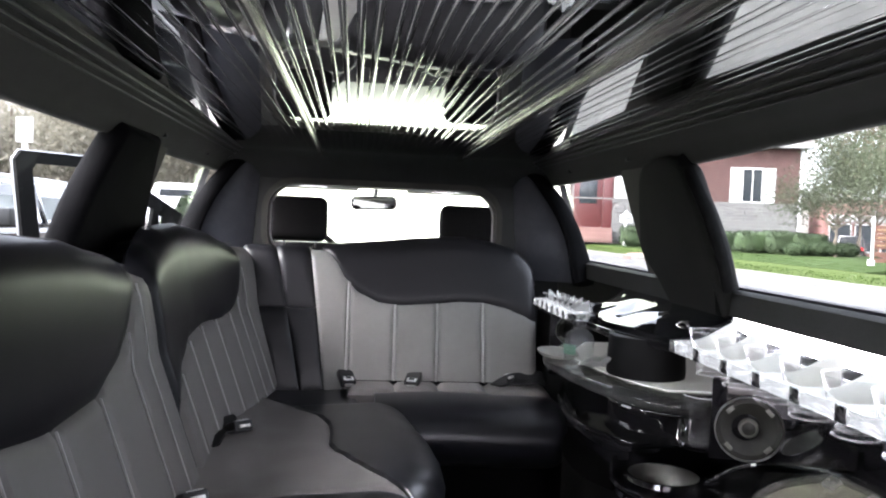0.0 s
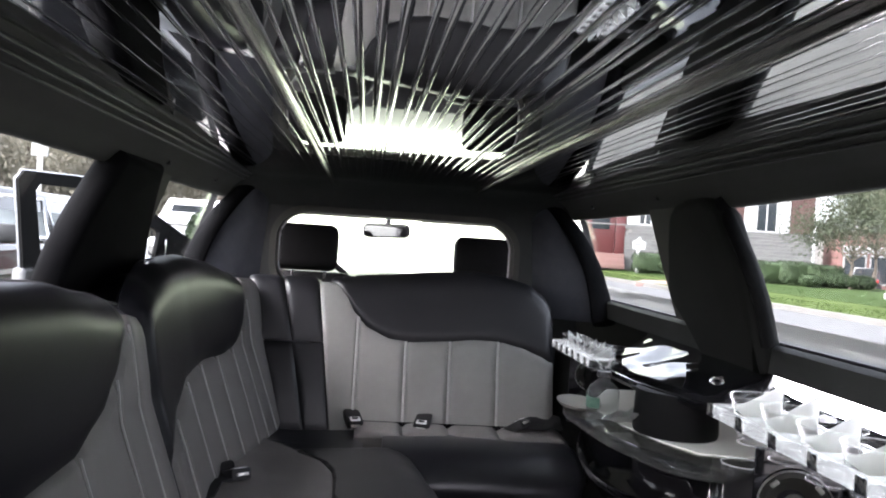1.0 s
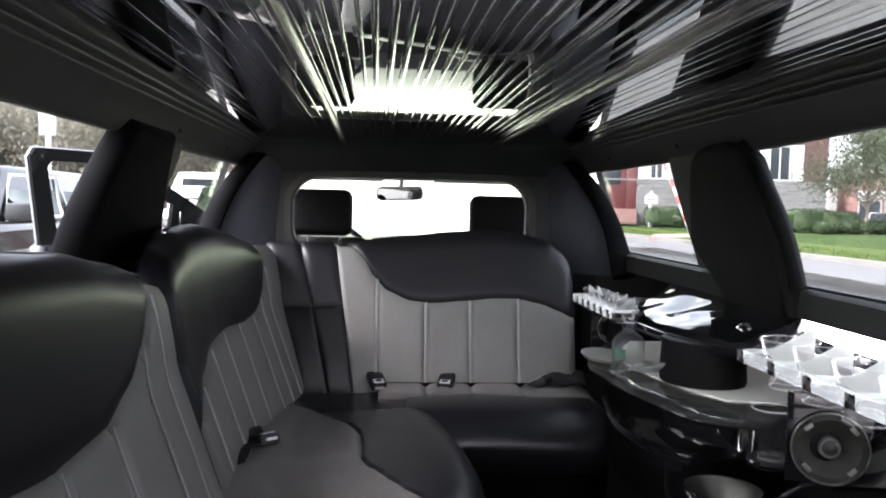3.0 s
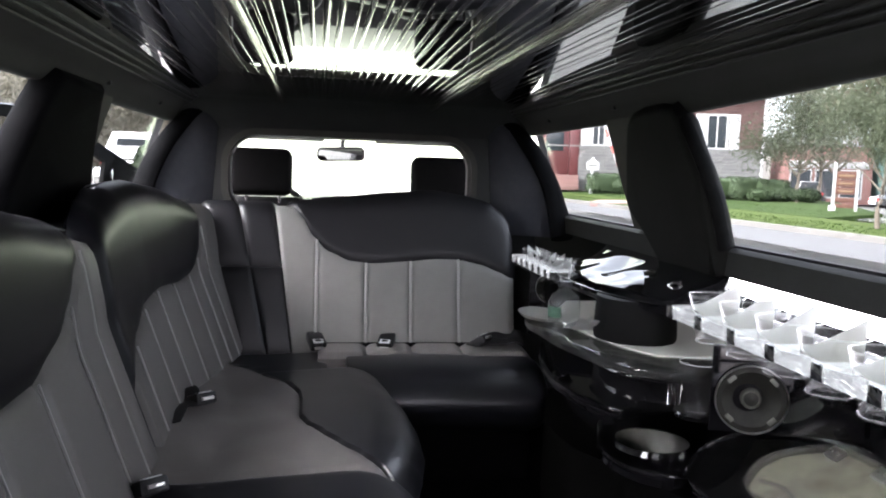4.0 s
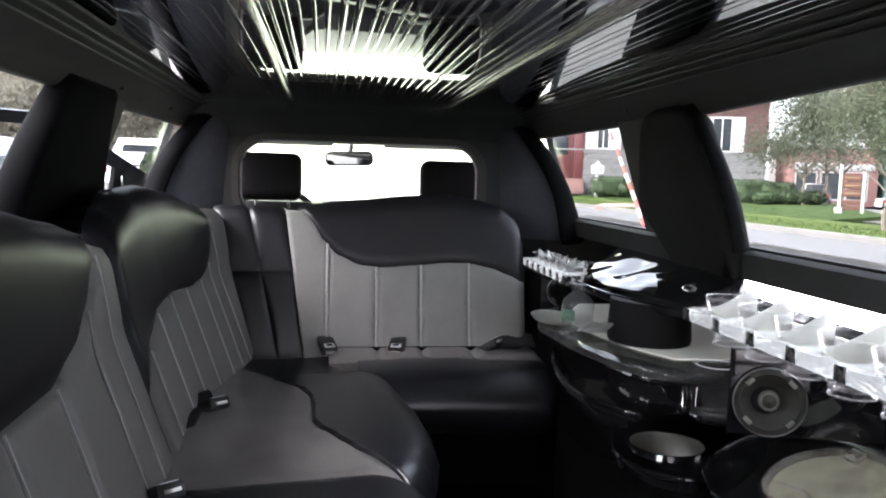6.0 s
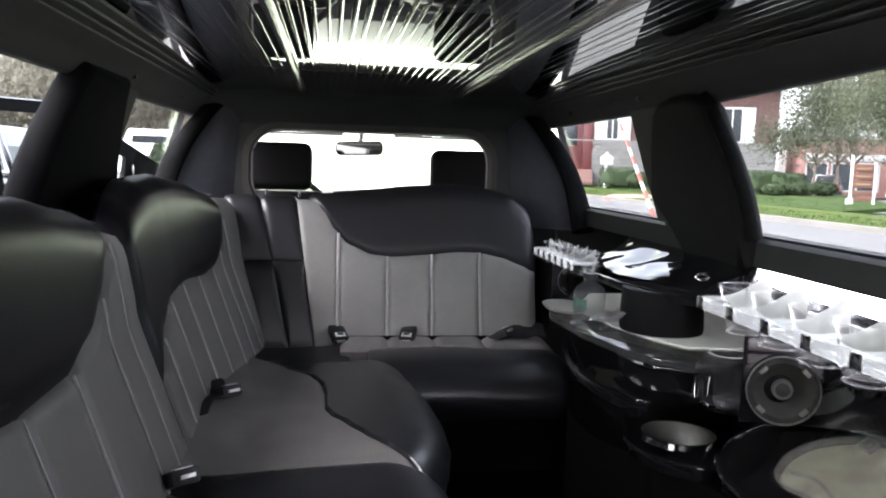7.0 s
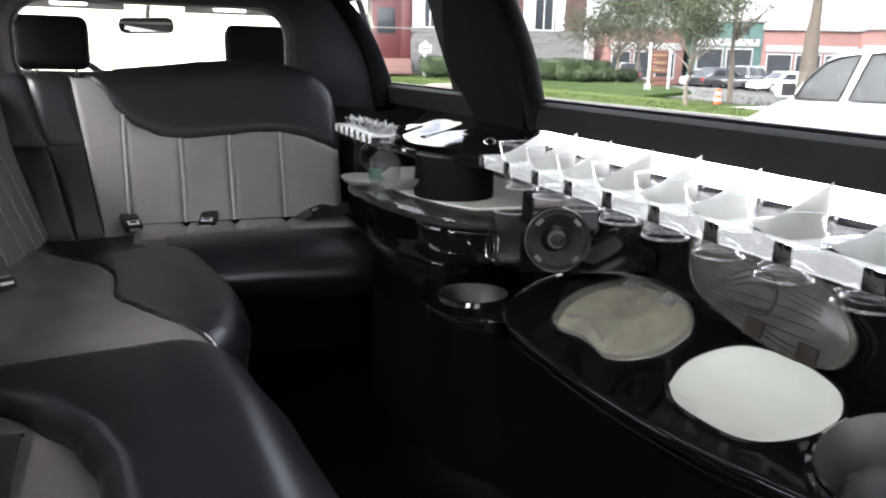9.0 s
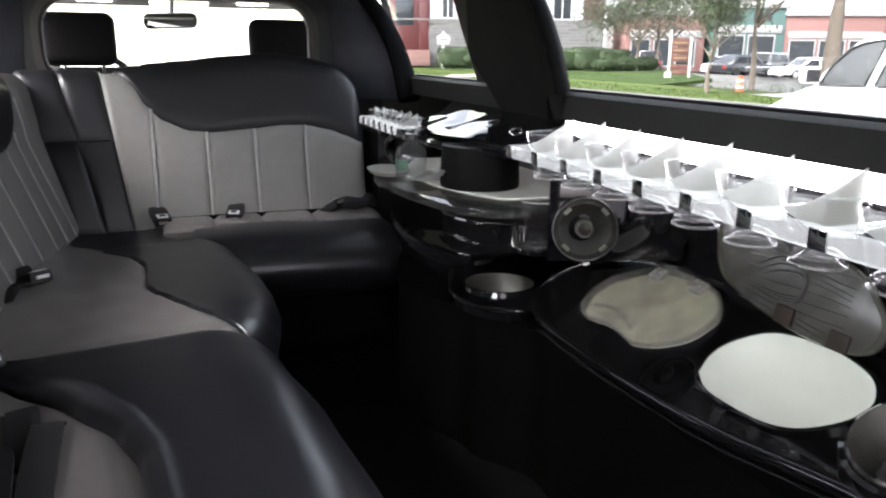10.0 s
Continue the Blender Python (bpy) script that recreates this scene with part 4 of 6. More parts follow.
for r0, r1 in zip(rings_, rings_[1:]):
    for i in range(len(r0)):
        dish.faces.new((r0[i], r0[(i + 1) % len(r0)], r1[(i + 1) % len(r0)], r1[i]))
dish.faces.new(rings_[-1])
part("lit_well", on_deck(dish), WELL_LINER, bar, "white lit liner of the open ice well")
part("well_ring", on_deck(frame_prism(shrunk(well_out, 1.07), well_out, 0.0, 0.009, "xy")), LACQUER, bar, "glossy ring")

# the second lid, open, leaning on the back panel
lid2 = thing("ice_well_lid", "clear smoky acrylic lid standing open against the bar back", "lid", (0.83, 1.46, 0.53), group="ice well lids")
LID2_M = Matrix.Translation(Vector((0.845, 1.165, 0.60))) @ Matrix(((0.0, 0.22, 0.975), (1.0, 0.0, 0.0), (0.0, 0.975, -0.22))).to_4x4()
LID2 = TO_PLAN @ LID2_M
l2 = [(p.x, p.y) for p in spline([(a, b, 0) for a, b in ((0.195, 0.062), (0.168, 0.000), (0.12, -0.033), (0.0, -0.060), (-0.10, -0.067), (-0.176, -0.053), (-0.196, -0.008), (-0.165, 0.030), (-0.12, 0.062), (0.0, 0.085), (0.12, 0.092), (0.175, 0.088), (0.195, 0.062))], 4)][:-1]
part("cover", turned(prism(l2, 0.0, 0.005, "xy", 0.0015), LID2), streaked("swirled_acrylic", (0.095, 0.094, 0.085), (0.120, 0.118, 0.108), 4.0, 0.22), lid2, "swirled smoky acrylic")
part("rim", turned(frame_prism(l2, shrunk(l2, 0.95), -0.004, 0.007, "xy"), LID2), LID_ACRYLIC, lid2, "moulded rim")
SWIRL = material("swirl_streak", (0.040, 0.039, 0.035), 0.3, second=(0.055, 0.053, 0.048), scale=60)
for q in range(3):
    w_ = 0.010 + 0.012 * q
    pts = [(0.075, -0.012 + w_, -0.0012), (0.03, 0.012 + w_, -0.0012), (-0.015, 0.020 + w_ * 0.7, -0.0012), (-0.035, 0.012 + w_ * 0.2, -0.0012), (-0.030, -0.004 - w_ * 0.3, -0.0012), (-0.005, -0.010 - w_ * 0.4, -0.0012), (0.030, -0.012 - w_ * 0.4, -0.0012)]
    part("swirl", turned(tube(spline(pts, 8), [0.0008 + 0.0022 * math.sin(math.pi * i / 48) for i in range(49)], 6), LID2), SWIRL, lid2, "dark swirl on the acrylic")
for q in range(9):
    v_ = -0.046 + 0.0135 * q
    pts = [(0.13 - 0.30 * t_, v_ + 0.012 * math.sin(5 * t_ + q) * 0.5 - 0.012 * t_, -0.0008) for t_ in (0.1, 0.3, 0.5, 0.7, 0.85)]
    part("streak", turned(tube(spline(pts, 4), 0.0009, 5), LID2), SWIRL, lid2, "fine streak on the acrylic")
BROWN = material("brown_hinge", (0.030, 0.019, 0.013), 0.5)
for a, b in ((-0.012, -0.056), (-0.125, -0.062)):
    part("hinge", turned(box(a - 0.019, a + 0.019, b - 0.004, b + 0.026, -0.006, 0.000, 0.002), LID2), BROWN, lid2, "brown hinge")


def bucket(at, r, h, tilt, label, foot=0.80):
    ob = thing("ice_bucket", label, "bucket", group="ice buckets")
    prof = [(0.001, -h), (r * foot, -h), (r * (foot + 0.06), -h + 0.01), (r * 0.97, 0.0), (r * 1.0, 0.004), (r * 1.03, 0.002), (r * 1.03, -0.004), (r * 0.995, -0.006), (r * (foot + 0.08), -h + 0.004), (r * (foot + 0.02), -h - 0.004), (0.001, -h - 0.004)]
    part("bowl", lathe(prof, 40), SATIN_STEEL, ob, "brushed steel bowl")
    part("rim", lathe([(r * 1.0, 0.006), (r * 1.045, 0.004), (r * 1.045, -0.003), (r * 1.0, -0.002)], 40, True), CHROME, ob, "bright rolled rim")
    ob.matrix_world = tilt if isinstance(tilt, Matrix) else pose(at[0], st(at[1]), at[2])
    return ob


bucket((0.678, 2.55, 0.3945), 0.088, 0.12, 0, "brushed steel ice bucket sunk into the bar")
TUB = Matrix.Translation((0.769, 0.840, 0.494)) @ Matrix((SLOPE_U, Vector((0.9135, 0, 0.4067)), Vector((-0.4067, 0, 0.9135)))).transposed().to_4x4()
b2 = bucket((0, 0, 0), 0.0845, 0.078, TUB, "large brushed steel ice bucket set in the sloping deck", 0.64)
part("bucket_collar", turned(lathe([(0.0900, -0.034), (0.104, -0.034), (0.098, -0.005), (0.0900, -0.003)], 40, True), Matrix()), LACQUER, b2, "glossy black collar round the bucket")
ICE = clear("ice_plastic", (0.9, 0.92, 0.92), 0.05, 1.6, 0.9, haze=0.12)
ice = bmesh.new()
rnd = random.Random(11)
for i in range(70):
    a, rr = rnd.random() * 6.28, 0.042 * rnd.random() ** 0.5
    c = box(-0.008, 0.008, -0.008, 0.008, -0.007, 0.007, 0.002, 1)
    turned(c, TUB @ pose(0.012 + rr * math.cos(a), -0.010 + rr * math.sin(a), -0.068 + 0.034 * (1 - (rr / 0.046) ** 2) * rnd.random() ** 0.5, rnd.random() * 90, rnd.random() * 90, rnd.random() * 90))
    join(ice, c)
tagged(part("ice_cubes", finish(ice, ICE), ICE), "clear plastic ice in the steel bucket", "ice", kind="stuff")

# steps and shelves of the forward half
step = [(p.x, p.y) for p in spline([(0.60, 2.74, 0), (0.575, 2.66, 0), (0.535, 2.50, 0), (0.548, 2.36, 0), (0.59, 2.28, 0), (0.65, 2.25, 0), (0.73, 2.35, 0)], 6)]
part("bucket_step", holed_prism(step + [(0.87, 2.42), (0.87, 2.74)], [circle(0.675, 2.55, 0.089)], 0.371, 0.392), LACQUER, bar, "glossy black step round the bucket")
part("bucket_step_rim", tube([(x_, y_, 0.397) for x_, y_ in step], 0.009, 8), LACQUER, bar, "rounded lacquer rim")
tier = [(p.x, p.y) for p in spline([(0.56, 3.30, 0), (0.50, 3.02, 0), (0.475, 2.80, 0), (0.485, 2.62, 0), (0.515, 2.50, 0), (0.545, 2.42, 0), (0.60, 2.44, 0)], 6)]
part("low_shelf", prism(tier + [(0.85, 2.50), (0.85, 3.30)], 0.487, 0.503, "xy", 0.005), LACQUER, bar, "glossy black lower shelf")
part("low_wall", prism([(0.60, 3.29), (0.58, 3.0), (0.60, 2.80), (0.66, 2.72), (0.85, 2.72), (0.85, 3.29)], 0.37, 0.486, "xy"), LACQUER, bar, "recessed lacquer wall under the shelf")
part("low_shelf_rim", tube([(x_, y_, 0.506) for x_, y_ in tier], 0.009, 8), LACQUER, bar, "rounded lacquer rim")
inner_t = [(p.x, p.y) for p in spline([(0.60, 2.85, 0), (0.58, 2.70, 0), (0.62, 2.56, 0), (0.72, 2.48, 0), (0.85, 2.50, 0)], 6)]
part("tier_wall", prism(inner_t + [(0.85, 2.95), (0.64, 2.95)], 0.500, 0.632, "xy"), LACQUER, bar, "curved lacquer wall between the shelves")
part("tier_bead", tube([(x_ - 0.004, y_ - 0.004, 0.560) for x_, y_ in inner_t], 0.006, 8), LACQUER, bar, "glossy bead")
shelf = [(p.x, p.y) for p in spline([(0.56, 3.28, 0), (0.47, 3.08, 0), (0.415, 2.88, 0), (0.418, 2.68, 0), (0.432, 2.50, 0), (0.465, 2.32, 0), (0.51, 2.20, 0), (0.57, 2.145, 0), (0.62, 2.16, 0), (0.70, 2.25, 0)], 6)]
part("glass_shelf", prism(shelf + [(0.87, 2.36), (0.87, 3.28)], 0.632, 0.648, "xy", 0.003), clear("shelf_acrylic", (0.85, 0.87, 0.83), 0.03, 1.6, 0.9, haze=0.05), bar, "clear acrylic half-round shelf")
back_in = [(0.62, 3.26), (0.54, 3.05), (0.50, 2.86), (0.52, 2.62), (0.555, 2.44), (0.60, 2.32), (0.70, 2.30), (0.86, 2.36), (0.86, 3.26)]
# Faint emission added to lift the liner out of the top shelf's shade.
part("shelf_liner", prism(back_in, 0.649, 0.653, "xy"), material("cream_glow_liner", (0.84, 0.85, 0.78), 0.30, second=(0.80, 0.81, 0.74), scale=7, emit=((0.95, 0.98, 0.86), WELL * 0.5)), bar, "cream mirror-gloss shelf liner with an added faint glow")
part("pedestal", turned(lathe([(0.001, 0.0), (0.096, 0.0), (0.098, 0.01), (0.094, 0.10), (0.001, 0.10)], 36), Matrix.Translation((0.618, 2.555, 0.654)) @ Matrix.Diagonal((1, 1 / K, 1, 1))), material("pedestal_cloth", (0.004, 0.004, 0.004), 0.6, spec=0.15, second=(0.006, 0.006, 0.006), scale=9), bar, "black drum under the top shelf")
# long top shelf with its wavy front
topo = [(p.x, p.y) for p in spline([(0.74, 3.38, 0), (0.645, 3.34, 0), (0.578, 3.20, 0), (0.535, 2.98, 0), (0.532, 2.82, 0), (0.543, 2.66, 0), (0.567, 2.52, 0), (0.597, 2.42, 0), (0.64, 2.32, 0), (0.70, 2.22, 0), (0.745, 1.90, 0), (0.755, 1.70, 0), (0.755, 1.3, 0), (0.745, 1.08, 0), (0.705, 1.01, 0), (0.645, 0.92, 0), (0.605, 0.83, 0), (0.575, 0.66, 0), (0.56, 0.30, 0)], 6)]
part("top_shelf", prism(topo + [(0.860, 0.30), (0.860, 3.38)], 0.735, 0.752, "xy", 0.006), LACQUER, bar, "glossy black wavy top shelf")


def dome(front, back, z0, z1, n=12, lump=0.011):
    """A bulging cover: a quarter round from its front edge up to the back."""
    bm = bmesh.new()
    rows = []
    for x, y in front:
        row = []
        for k in range(n + 1):
            f = k / n
            px = x + (back - x) * f
            pz = z0 + (z1 - z0) * (0.18 * min(1, f / 0.08) ** 0.6 + 0.82 * f ** 1.05)
            q = noise.noise(Vector((px * 11, y * 6.5, 1.5))) * lump * math.sin(math.pi * min(f, 1))
            row.append(bm.verts.new((px, y, pz + q)))
        row.append(bm.verts.new((back, y, z0)))
        rows.append(row)
    for a, b in zip(rows, rows[1:]):
        for k in range(len(a)):
            k2 = (k + 1) % len(a)
            bm.faces.new((a[k], a[k2], b[k2], b[k]))
    bm.faces.new(rows[0])
    bm.faces.new(rows[-1])
    return bm


front_d = [(p.x, p.y) for p in spline([(0.745, 3.36, 0), (0.65, 3.32, 0), (0.585, 3.18, 0), (0.545, 2.97, 0), (0.543, 2.82, 0), (0.552, 2.66, 0), (0.575, 2.53, 0), (0.605, 2.44, 0), (0.65, 2.38, 0), (0.735, 2.35, 0)], 14)]
part("shelf_dome", dome(front_d, 0.766, 0.744, 0.824, lump=0.016), LACQUER, bar, "bulging glossy black cover on the top shelf")
front_e = [(p.x, p.y) for p in spline([(0.755, 1.02, 0), (0.715, 1.00, 0), (0.655, 0.91, 0), (0.615, 0.82, 0), (0.585, 0.66, 0), (0.57, 0.40, 0)], 7)]
part("shelf_dome", dome(front_e, 0.767, 0.752, 0.824), LACQUER, bar, "bulging glossy black cover at the bar's end")
part("shelf_rim", tube([(x_, y_, 0.748) for x_, y_ in topo[:54]], 0.008, 8), LACQUER, bar, "rounded lacquer rim")
part("back_panel", prism([(0.30, 0.38), (3.45, 0.38), (3.45, 0.735), (0.30, 0.735)], 0.862, 0.868, "yz"), LACQUER, bar, "glossy black bar back")
part("end_post", box(0.655, 0.70, 2.045, 2.085, 0.565, 0.735, 0.006), LACQUER, bar, "black post")
for yy, r in ((2.44, 0.012), (2.50, 0.012)):
    part("tap", turned(lathe([(0.001, 0), (r, 0), (r, 0.05), (r * 1.3, 0.052), (r * 1.3, 0.066), (0.001, 0.07)], 16), Matrix.Translation((0.70, yy, 0.50)) @ Matrix.Diagonal((1, 1 / K, 1, 1))), CHROME, bar, "chrome peg")

# backlit strip under the window ledge
strip_low = [(p.x, p.y) for p in spline([(stn(1.90), 0.816, 0), (stn(1.84), 0.800, 0), (stn(1.76), 0.788, 0), (stn(1.66), 0.784, 0), (stn(1.5), 0.782, 0), (stn(1.2), 0.781, 0), (stn(0.95), 0.781, 0), (stn(0.835), 0.783, 0), (stn(0.805), 0.793, 0)], 5)]
lit = thing("light_strip", "glowing white acrylic light strip under the window ledge", "light", (0.787, 1.8, 0.755), group="bar light strips")
part("diffuser", prism(strip_low + [(stn(0.865), 0.819), (stn(1.90), 0.819)], 0.782, 0.792, "yz"), LIT_ACRYLIC, lit, "glowing white acrylic")
part("housing", box(0.793, 0.860, 0.30, 2.53, 0.752, 0.811), LACQUER, lit, "black backing")
part("end_cap", box(0.779, 0.796, stn(0.775), stn(0.80), 0.755, 0.815, 0.003), DARK_PLASTIC, lit, "black end cap")
lit2 = thing("light_strip", "short glowing white acrylic light strip behind the pillar", "light", (0.789, 2.75, 0.766), group="bar light strips")
part("diffuser", prism([(stn(2.20), 0.816), (stn(1.95), 0.818), (stn(1.97), 0.803), (stn(2.04), 0.793), (stn(2.12), 0.790), (stn(2.17), 0.795)], 0.787, 0.792, "yz"), LIT_ACRYLIC, lit2, "glowing white acrylic")
part("housing", box(0.793, 0.860, 2.54, 3.4, 0.752, 0.811), LACQUER, lit2, "black backing")
# chrome grip on the shelf beside the pillar
grip = thing("chrome_grip", "small chrome ring grip on the bar top", "grip")
for o in (0.0, 0.018):
    part("ring", turned(tube([(0, 0.020 * math.cos(a), 0.020 * math.sin(a)) for a in [0.2618 * i for i in range(25)]], 0.004, 8), Matrix.Translation((o, 0, 0.024))), CHROME, grip, "chrome ring")
part("foot", lathe([(0.0005, 0), (0.014, 0), (0.012, 0.006), (0.0005, 0.007)], 16), CHROME, grip)
grip.matrix_world = pose(0.684, 1.885, 0.753, 0, 0, 35)

# loudspeakers


def loudspeaker(at, r, rz, label):
    ob = thing("loudspeaker", label, "loudspeaker", group="bar loudspeakers")
    part("frame", lathe([(r, 0), (r, 0.006), (r * 0.985, 0.009), (r * 0.965, 0.006), (r * 0.965, 0)], 40, True), STEEL, ob, "thin bright ring")
    part("cone", lathe([(r * 0.965, 0.002), (r * 0.80, 0.004), (r * 0.62, -0.004), (r * 0.34, -0.014), (r * 0.30, -0.010)], 40), SPEAKER_MESH, ob, "dark mesh cone")
    part("hub", lathe([(r * 0.29, -0.010), (r * 0.275, 0.002), (r * 0.265, 0.003), (r * 0.255, -0.002), (r * 0.20, -0.001)], 28), SATIN_STEEL, ob, "metal centre hub")
    part("dust_cap", lathe([(r * 0.20, 0.001), (r * 0.12, 0.004), (0.0005, 0.006)], 24), SPEAKER_MESH, ob, "dark dust cap")
    for i in range(4):
        part("tab", turned(box(-0.008, 0.008, -0.004, 0.004, 0.004, 0.010, 0.001), pose(0, 0, 0, 0, 0, 45 + 90 * i) @ Matrix.Translation((0, r * 0.80, 0))), SATIN_STEEL, ob, "mounting tab")
    ob.matrix_world = pose(at[0], st(at[1]), at[2], 90, 0, rz)
    return ob


loudspeaker((0.652, 1.943, 0.640), 0.064, -22, "round loudspeaker with a metal hub set in the bar")
part("speaker_board", turned(box(-0.075, 0.21, -0.001, 0.012, -0.068, 0.095, 0.004), pose(0.658, 1.958, 0.64, 0, 0, -22)), LACQUER, bar, "glossy black speaker board")
loudspeaker((0.60, 3.40, 0.675), 0.048, -14, "small round loudspeaker at the end of the bar")
part("speaker_board", turned(box(-0.07, 0.25, -0.001, 0.012, -0.14, 0.09, 0.004), pose(0.605, 3.415, 0.66, 0, 0, -14)), LACQUER, bar, "glossy black speaker board")
part("bar_end", prism([(0.585, 3.33), (0.87, 3.33), (0.87, 3.95), (0.585, 3.95)], 0.0, 0.70, "xy", 0.01), BAR_VINYL, bar, "black vinyl bar end")

# glasses with folded napkins, standing in clear racks


def tumbler():
    ob = thing("tumbler", "clear tumbler holding a folded white paper napkin", "glass", group="tumblers in the rack")
    part("cup", lathe([(0.0005, 0.018), (0.016, 0.014), (0.0295, 0.002), (0.0315, 0.008), (0.040, 0.045), (0.0495, 0.086), (0.0484, 0.086), (0.0388, 0.045), (0.0302, 0.012), (0.020, 0.020), (0.0005, 0.024)], 32), CLEAR_GLASS, ob)
    part("base_ring", lathe([(0.0315 + 0.0014 * math.cos(a), 0.002 + 0.0018 * math.sin(a)) for a in [0.785 * i for i in range(8)]], 28, True), CLEAR_ACRYLIC, ob, "thick glass base")
    part("inner_ring", lathe([(0.0235 + 0.0009 * math.cos(a), 0.0095 + 0.0009 * math.sin(a)) for a in [1.257 * i for i in range(5)]], 28, True), CLEAR_ACRYLIC, ob, "moulded ring under the base")
    # The glow here stands in for the glint along the glass rim.
    part("rim", lathe([(0.0484, 0.0857), (0.0497, 0.0857), (0.0497, 0.0869), (0.0484, 0.0869)], 32, True), GLOW_ACRYLIC, ob, "rim with a faint glow for its glint")
    return ob


def napkin(seed):
    """A square of paper folded to a pointed cone, standing in a tumbler."""
    r = random.Random(seed)
    ob = thing("napkin", "white paper napkin folded to a point", "napkin", group="folded napkins")
    for k in range(2):
        bm = bmesh.new()
        side = Vector((0.80, -0.60, 0)).normalized()
        deep = Vector((0.60, 0.80, 0)).normalized()
        tip = side * (0.036 + 0.006 * r.random() - 0.008 * k) + deep * (0.004 + 0.008 * k) + Vector((0, 0, 0.107 + 0.010 * r.random() - 0.010 * k))
        lowf = side * (-0.046 + 0.003 * r.random()) + deep * (-0.006 + 0.012 * k) + Vector((0, 0, 0.058 + 0.006 * r.random()))
        lowb = side * (0.034 - 0.010 * k) + deep * (0.006 - 0.004 * k) + Vector((0, 0, 0.030))
        grid = []
        n = 8
        for i in range(n + 1):
            row = []
            for j in range(n + 1 - i):
                u, v = i / n, j / n
                p = lowb + (tip - lowb) * u + (lowf - lowb) * v
                p += deep * (-0.014 * math.sin(3.1 * v) * (1 - 0.6 * u) + 0.004 * noise.noise(Vector((u * 4, v * 4, seed + k)))) - Vector((0, 0, 0.007 * math.sin(3.14 * v) * (1 - u)))
                row.append(bm.verts.new(p))
            grid.append(row)
        for i in range(n):
            for j in range(n - i):
                bm.faces.new((grid[i][j], grid[i + 1][j], grid[i][j + 1]))
                if j < n - i - 1:
                    bm.faces.new((grid[i + 1][j], grid[i + 1][j + 1], grid[i][j + 1]))
        bmesh.ops.solidify(bm, geom=bm.faces[:], thickness=0.0012)
        part("fold", bm, PAPER_NAPKIN, ob, "folded leaf of paper", smooth=60)
    return ob


first_t = tumbler()
kinds_n = [napkin(3), napkin(8), napkin(21)]
spots = [(0.590, 1.530 - 0.1095 * i, 0.738) for i in range(8)]
for i, p in enumerate(spots):
    m = pose(*p, 0, 0, -8 + 6 * (i % 3))
    if i == 0:
        first_t.matrix_world = m
    else:
        copy_thing(first_t, m)
    m = pose(p[0] + 0.004, p[1], p[2] + 0.001, 0, 0, -8 + 4 * ((i * 7) % 5))
    if i < 3:
        kinds_n[i].matrix_world = m
    else:
        copy_thing(kinds_n[i % 3], m)


def rack(y0, y1, xc, z, n, label):
    """A glowing acrylic plate with round holes between two rails, and mirrored blocks along its front."""
    ob = thing("glass_rack", label, "rack", (xc, y0, z), group="acrylic glass racks")
    for nm, a, b, h in (("front_rail", xc - 0.060, xc - 0.050, 0.025), ("rear_rail", xc + 0.051, xc + 0.058, 0.018)):
        part(nm, box(a, b, y0, y1, z - h, z + 0.001, 0.002), GLOW_ACRYLIC, ob, "glowing clear acrylic rail")
    step_ = (y1 - y0) / n
    for i in range(n + 1):
        yy = y0 + step_ * i
        part("divider", box(xc - 0.050, xc + 0.051, yy - 0.010, yy + 0.010, z - 0.008, z, 0.002), GLOW_ACRYLIC, ob, "clear acrylic divider")
        part("spacer", box(xc - 0.064, xc - 0.0602, yy - 0.017, yy + 0.017, z - 0.024, z, 0.0015), MIRROR, ob, "mirrored spacer block")
    for yy in (y0 + 0.03, y1 - 0.03):
        part("bracket", tube([(xc + 0.05, yy, z - 0.01), (0.76, yy, z - 0.016)], 0.007, 8), CLEAR_ACRYLIC, ob, "clear bracket to the shelf")
    return ob


rack(stn(0.708), stn(1.585), 0.590, 0.797, 8, "clear acrylic rack holding a row of tumblers")
rack(3.056, 3.578, 0.565, 0.768, 6, "small clear acrylic rack holding tumblers at the bar's end")
for i in range(6):
    p = (0.565, st(3.10 + 0.087 * i), 0.725)
    c = copy_thing(first_t, pose(*p, 0, 0, 15 * i))
    c.scale = (0.74, 0.74, 0.74)
    c = copy_thing(kinds_n[i % 3], pose(p[0], p[1], p[2] + 0.001, 0, 0, 30 * i))
    c.scale = (0.66, 0.66, 0.66)
t2 = copy_thing(first_t, pose(0.628, st(2.145), 0.572))
if t2:
    t2.scale = (0.80, 0.80, 1.15)
    part("cup_ledge", turned(lathe([(0.001, -0.012), (0.045, -0.012), (0.047, -0.004), (0.045, 0.0), (0.001, 0.0)], 28), Matrix.Translation((0.628, 2.145, 0.572)) @ Matrix.Diagonal((1, 1 / K, 1, 1))), LACQUER, bar, "small round cup ledge")
    part("cup_arm", tube([(0.628, 2.145, 0.564), (0.678, 2.065, 0.564)], 0.008, 8), LACQUER, bar, "ledge arm")
    tagged(t2, "tall empty clear glass beside the shelf", "glass")
bot = thing("water_bottle", "small clear plastic water bottle with a green label", "bottle")
part("body", lathe([(0.0005, 0), (0.030, 0.0), (0.033, 0.006), (0.033, 0.03), (0.031, 0.036), (0.033, 0.042), (0.033, 0.10), (0.028, 0.118), (0.013, 0.135), (0.013, 0.150)], 28), BOTTLE_PLASTIC, bot)
part("cap", lathe([(0.0005, 0.166), (0.014, 0.166), (0.0145, 0.150), (0.0005, 0.149)], 20), DARK_PLASTIC, bot, "dark screw cap")
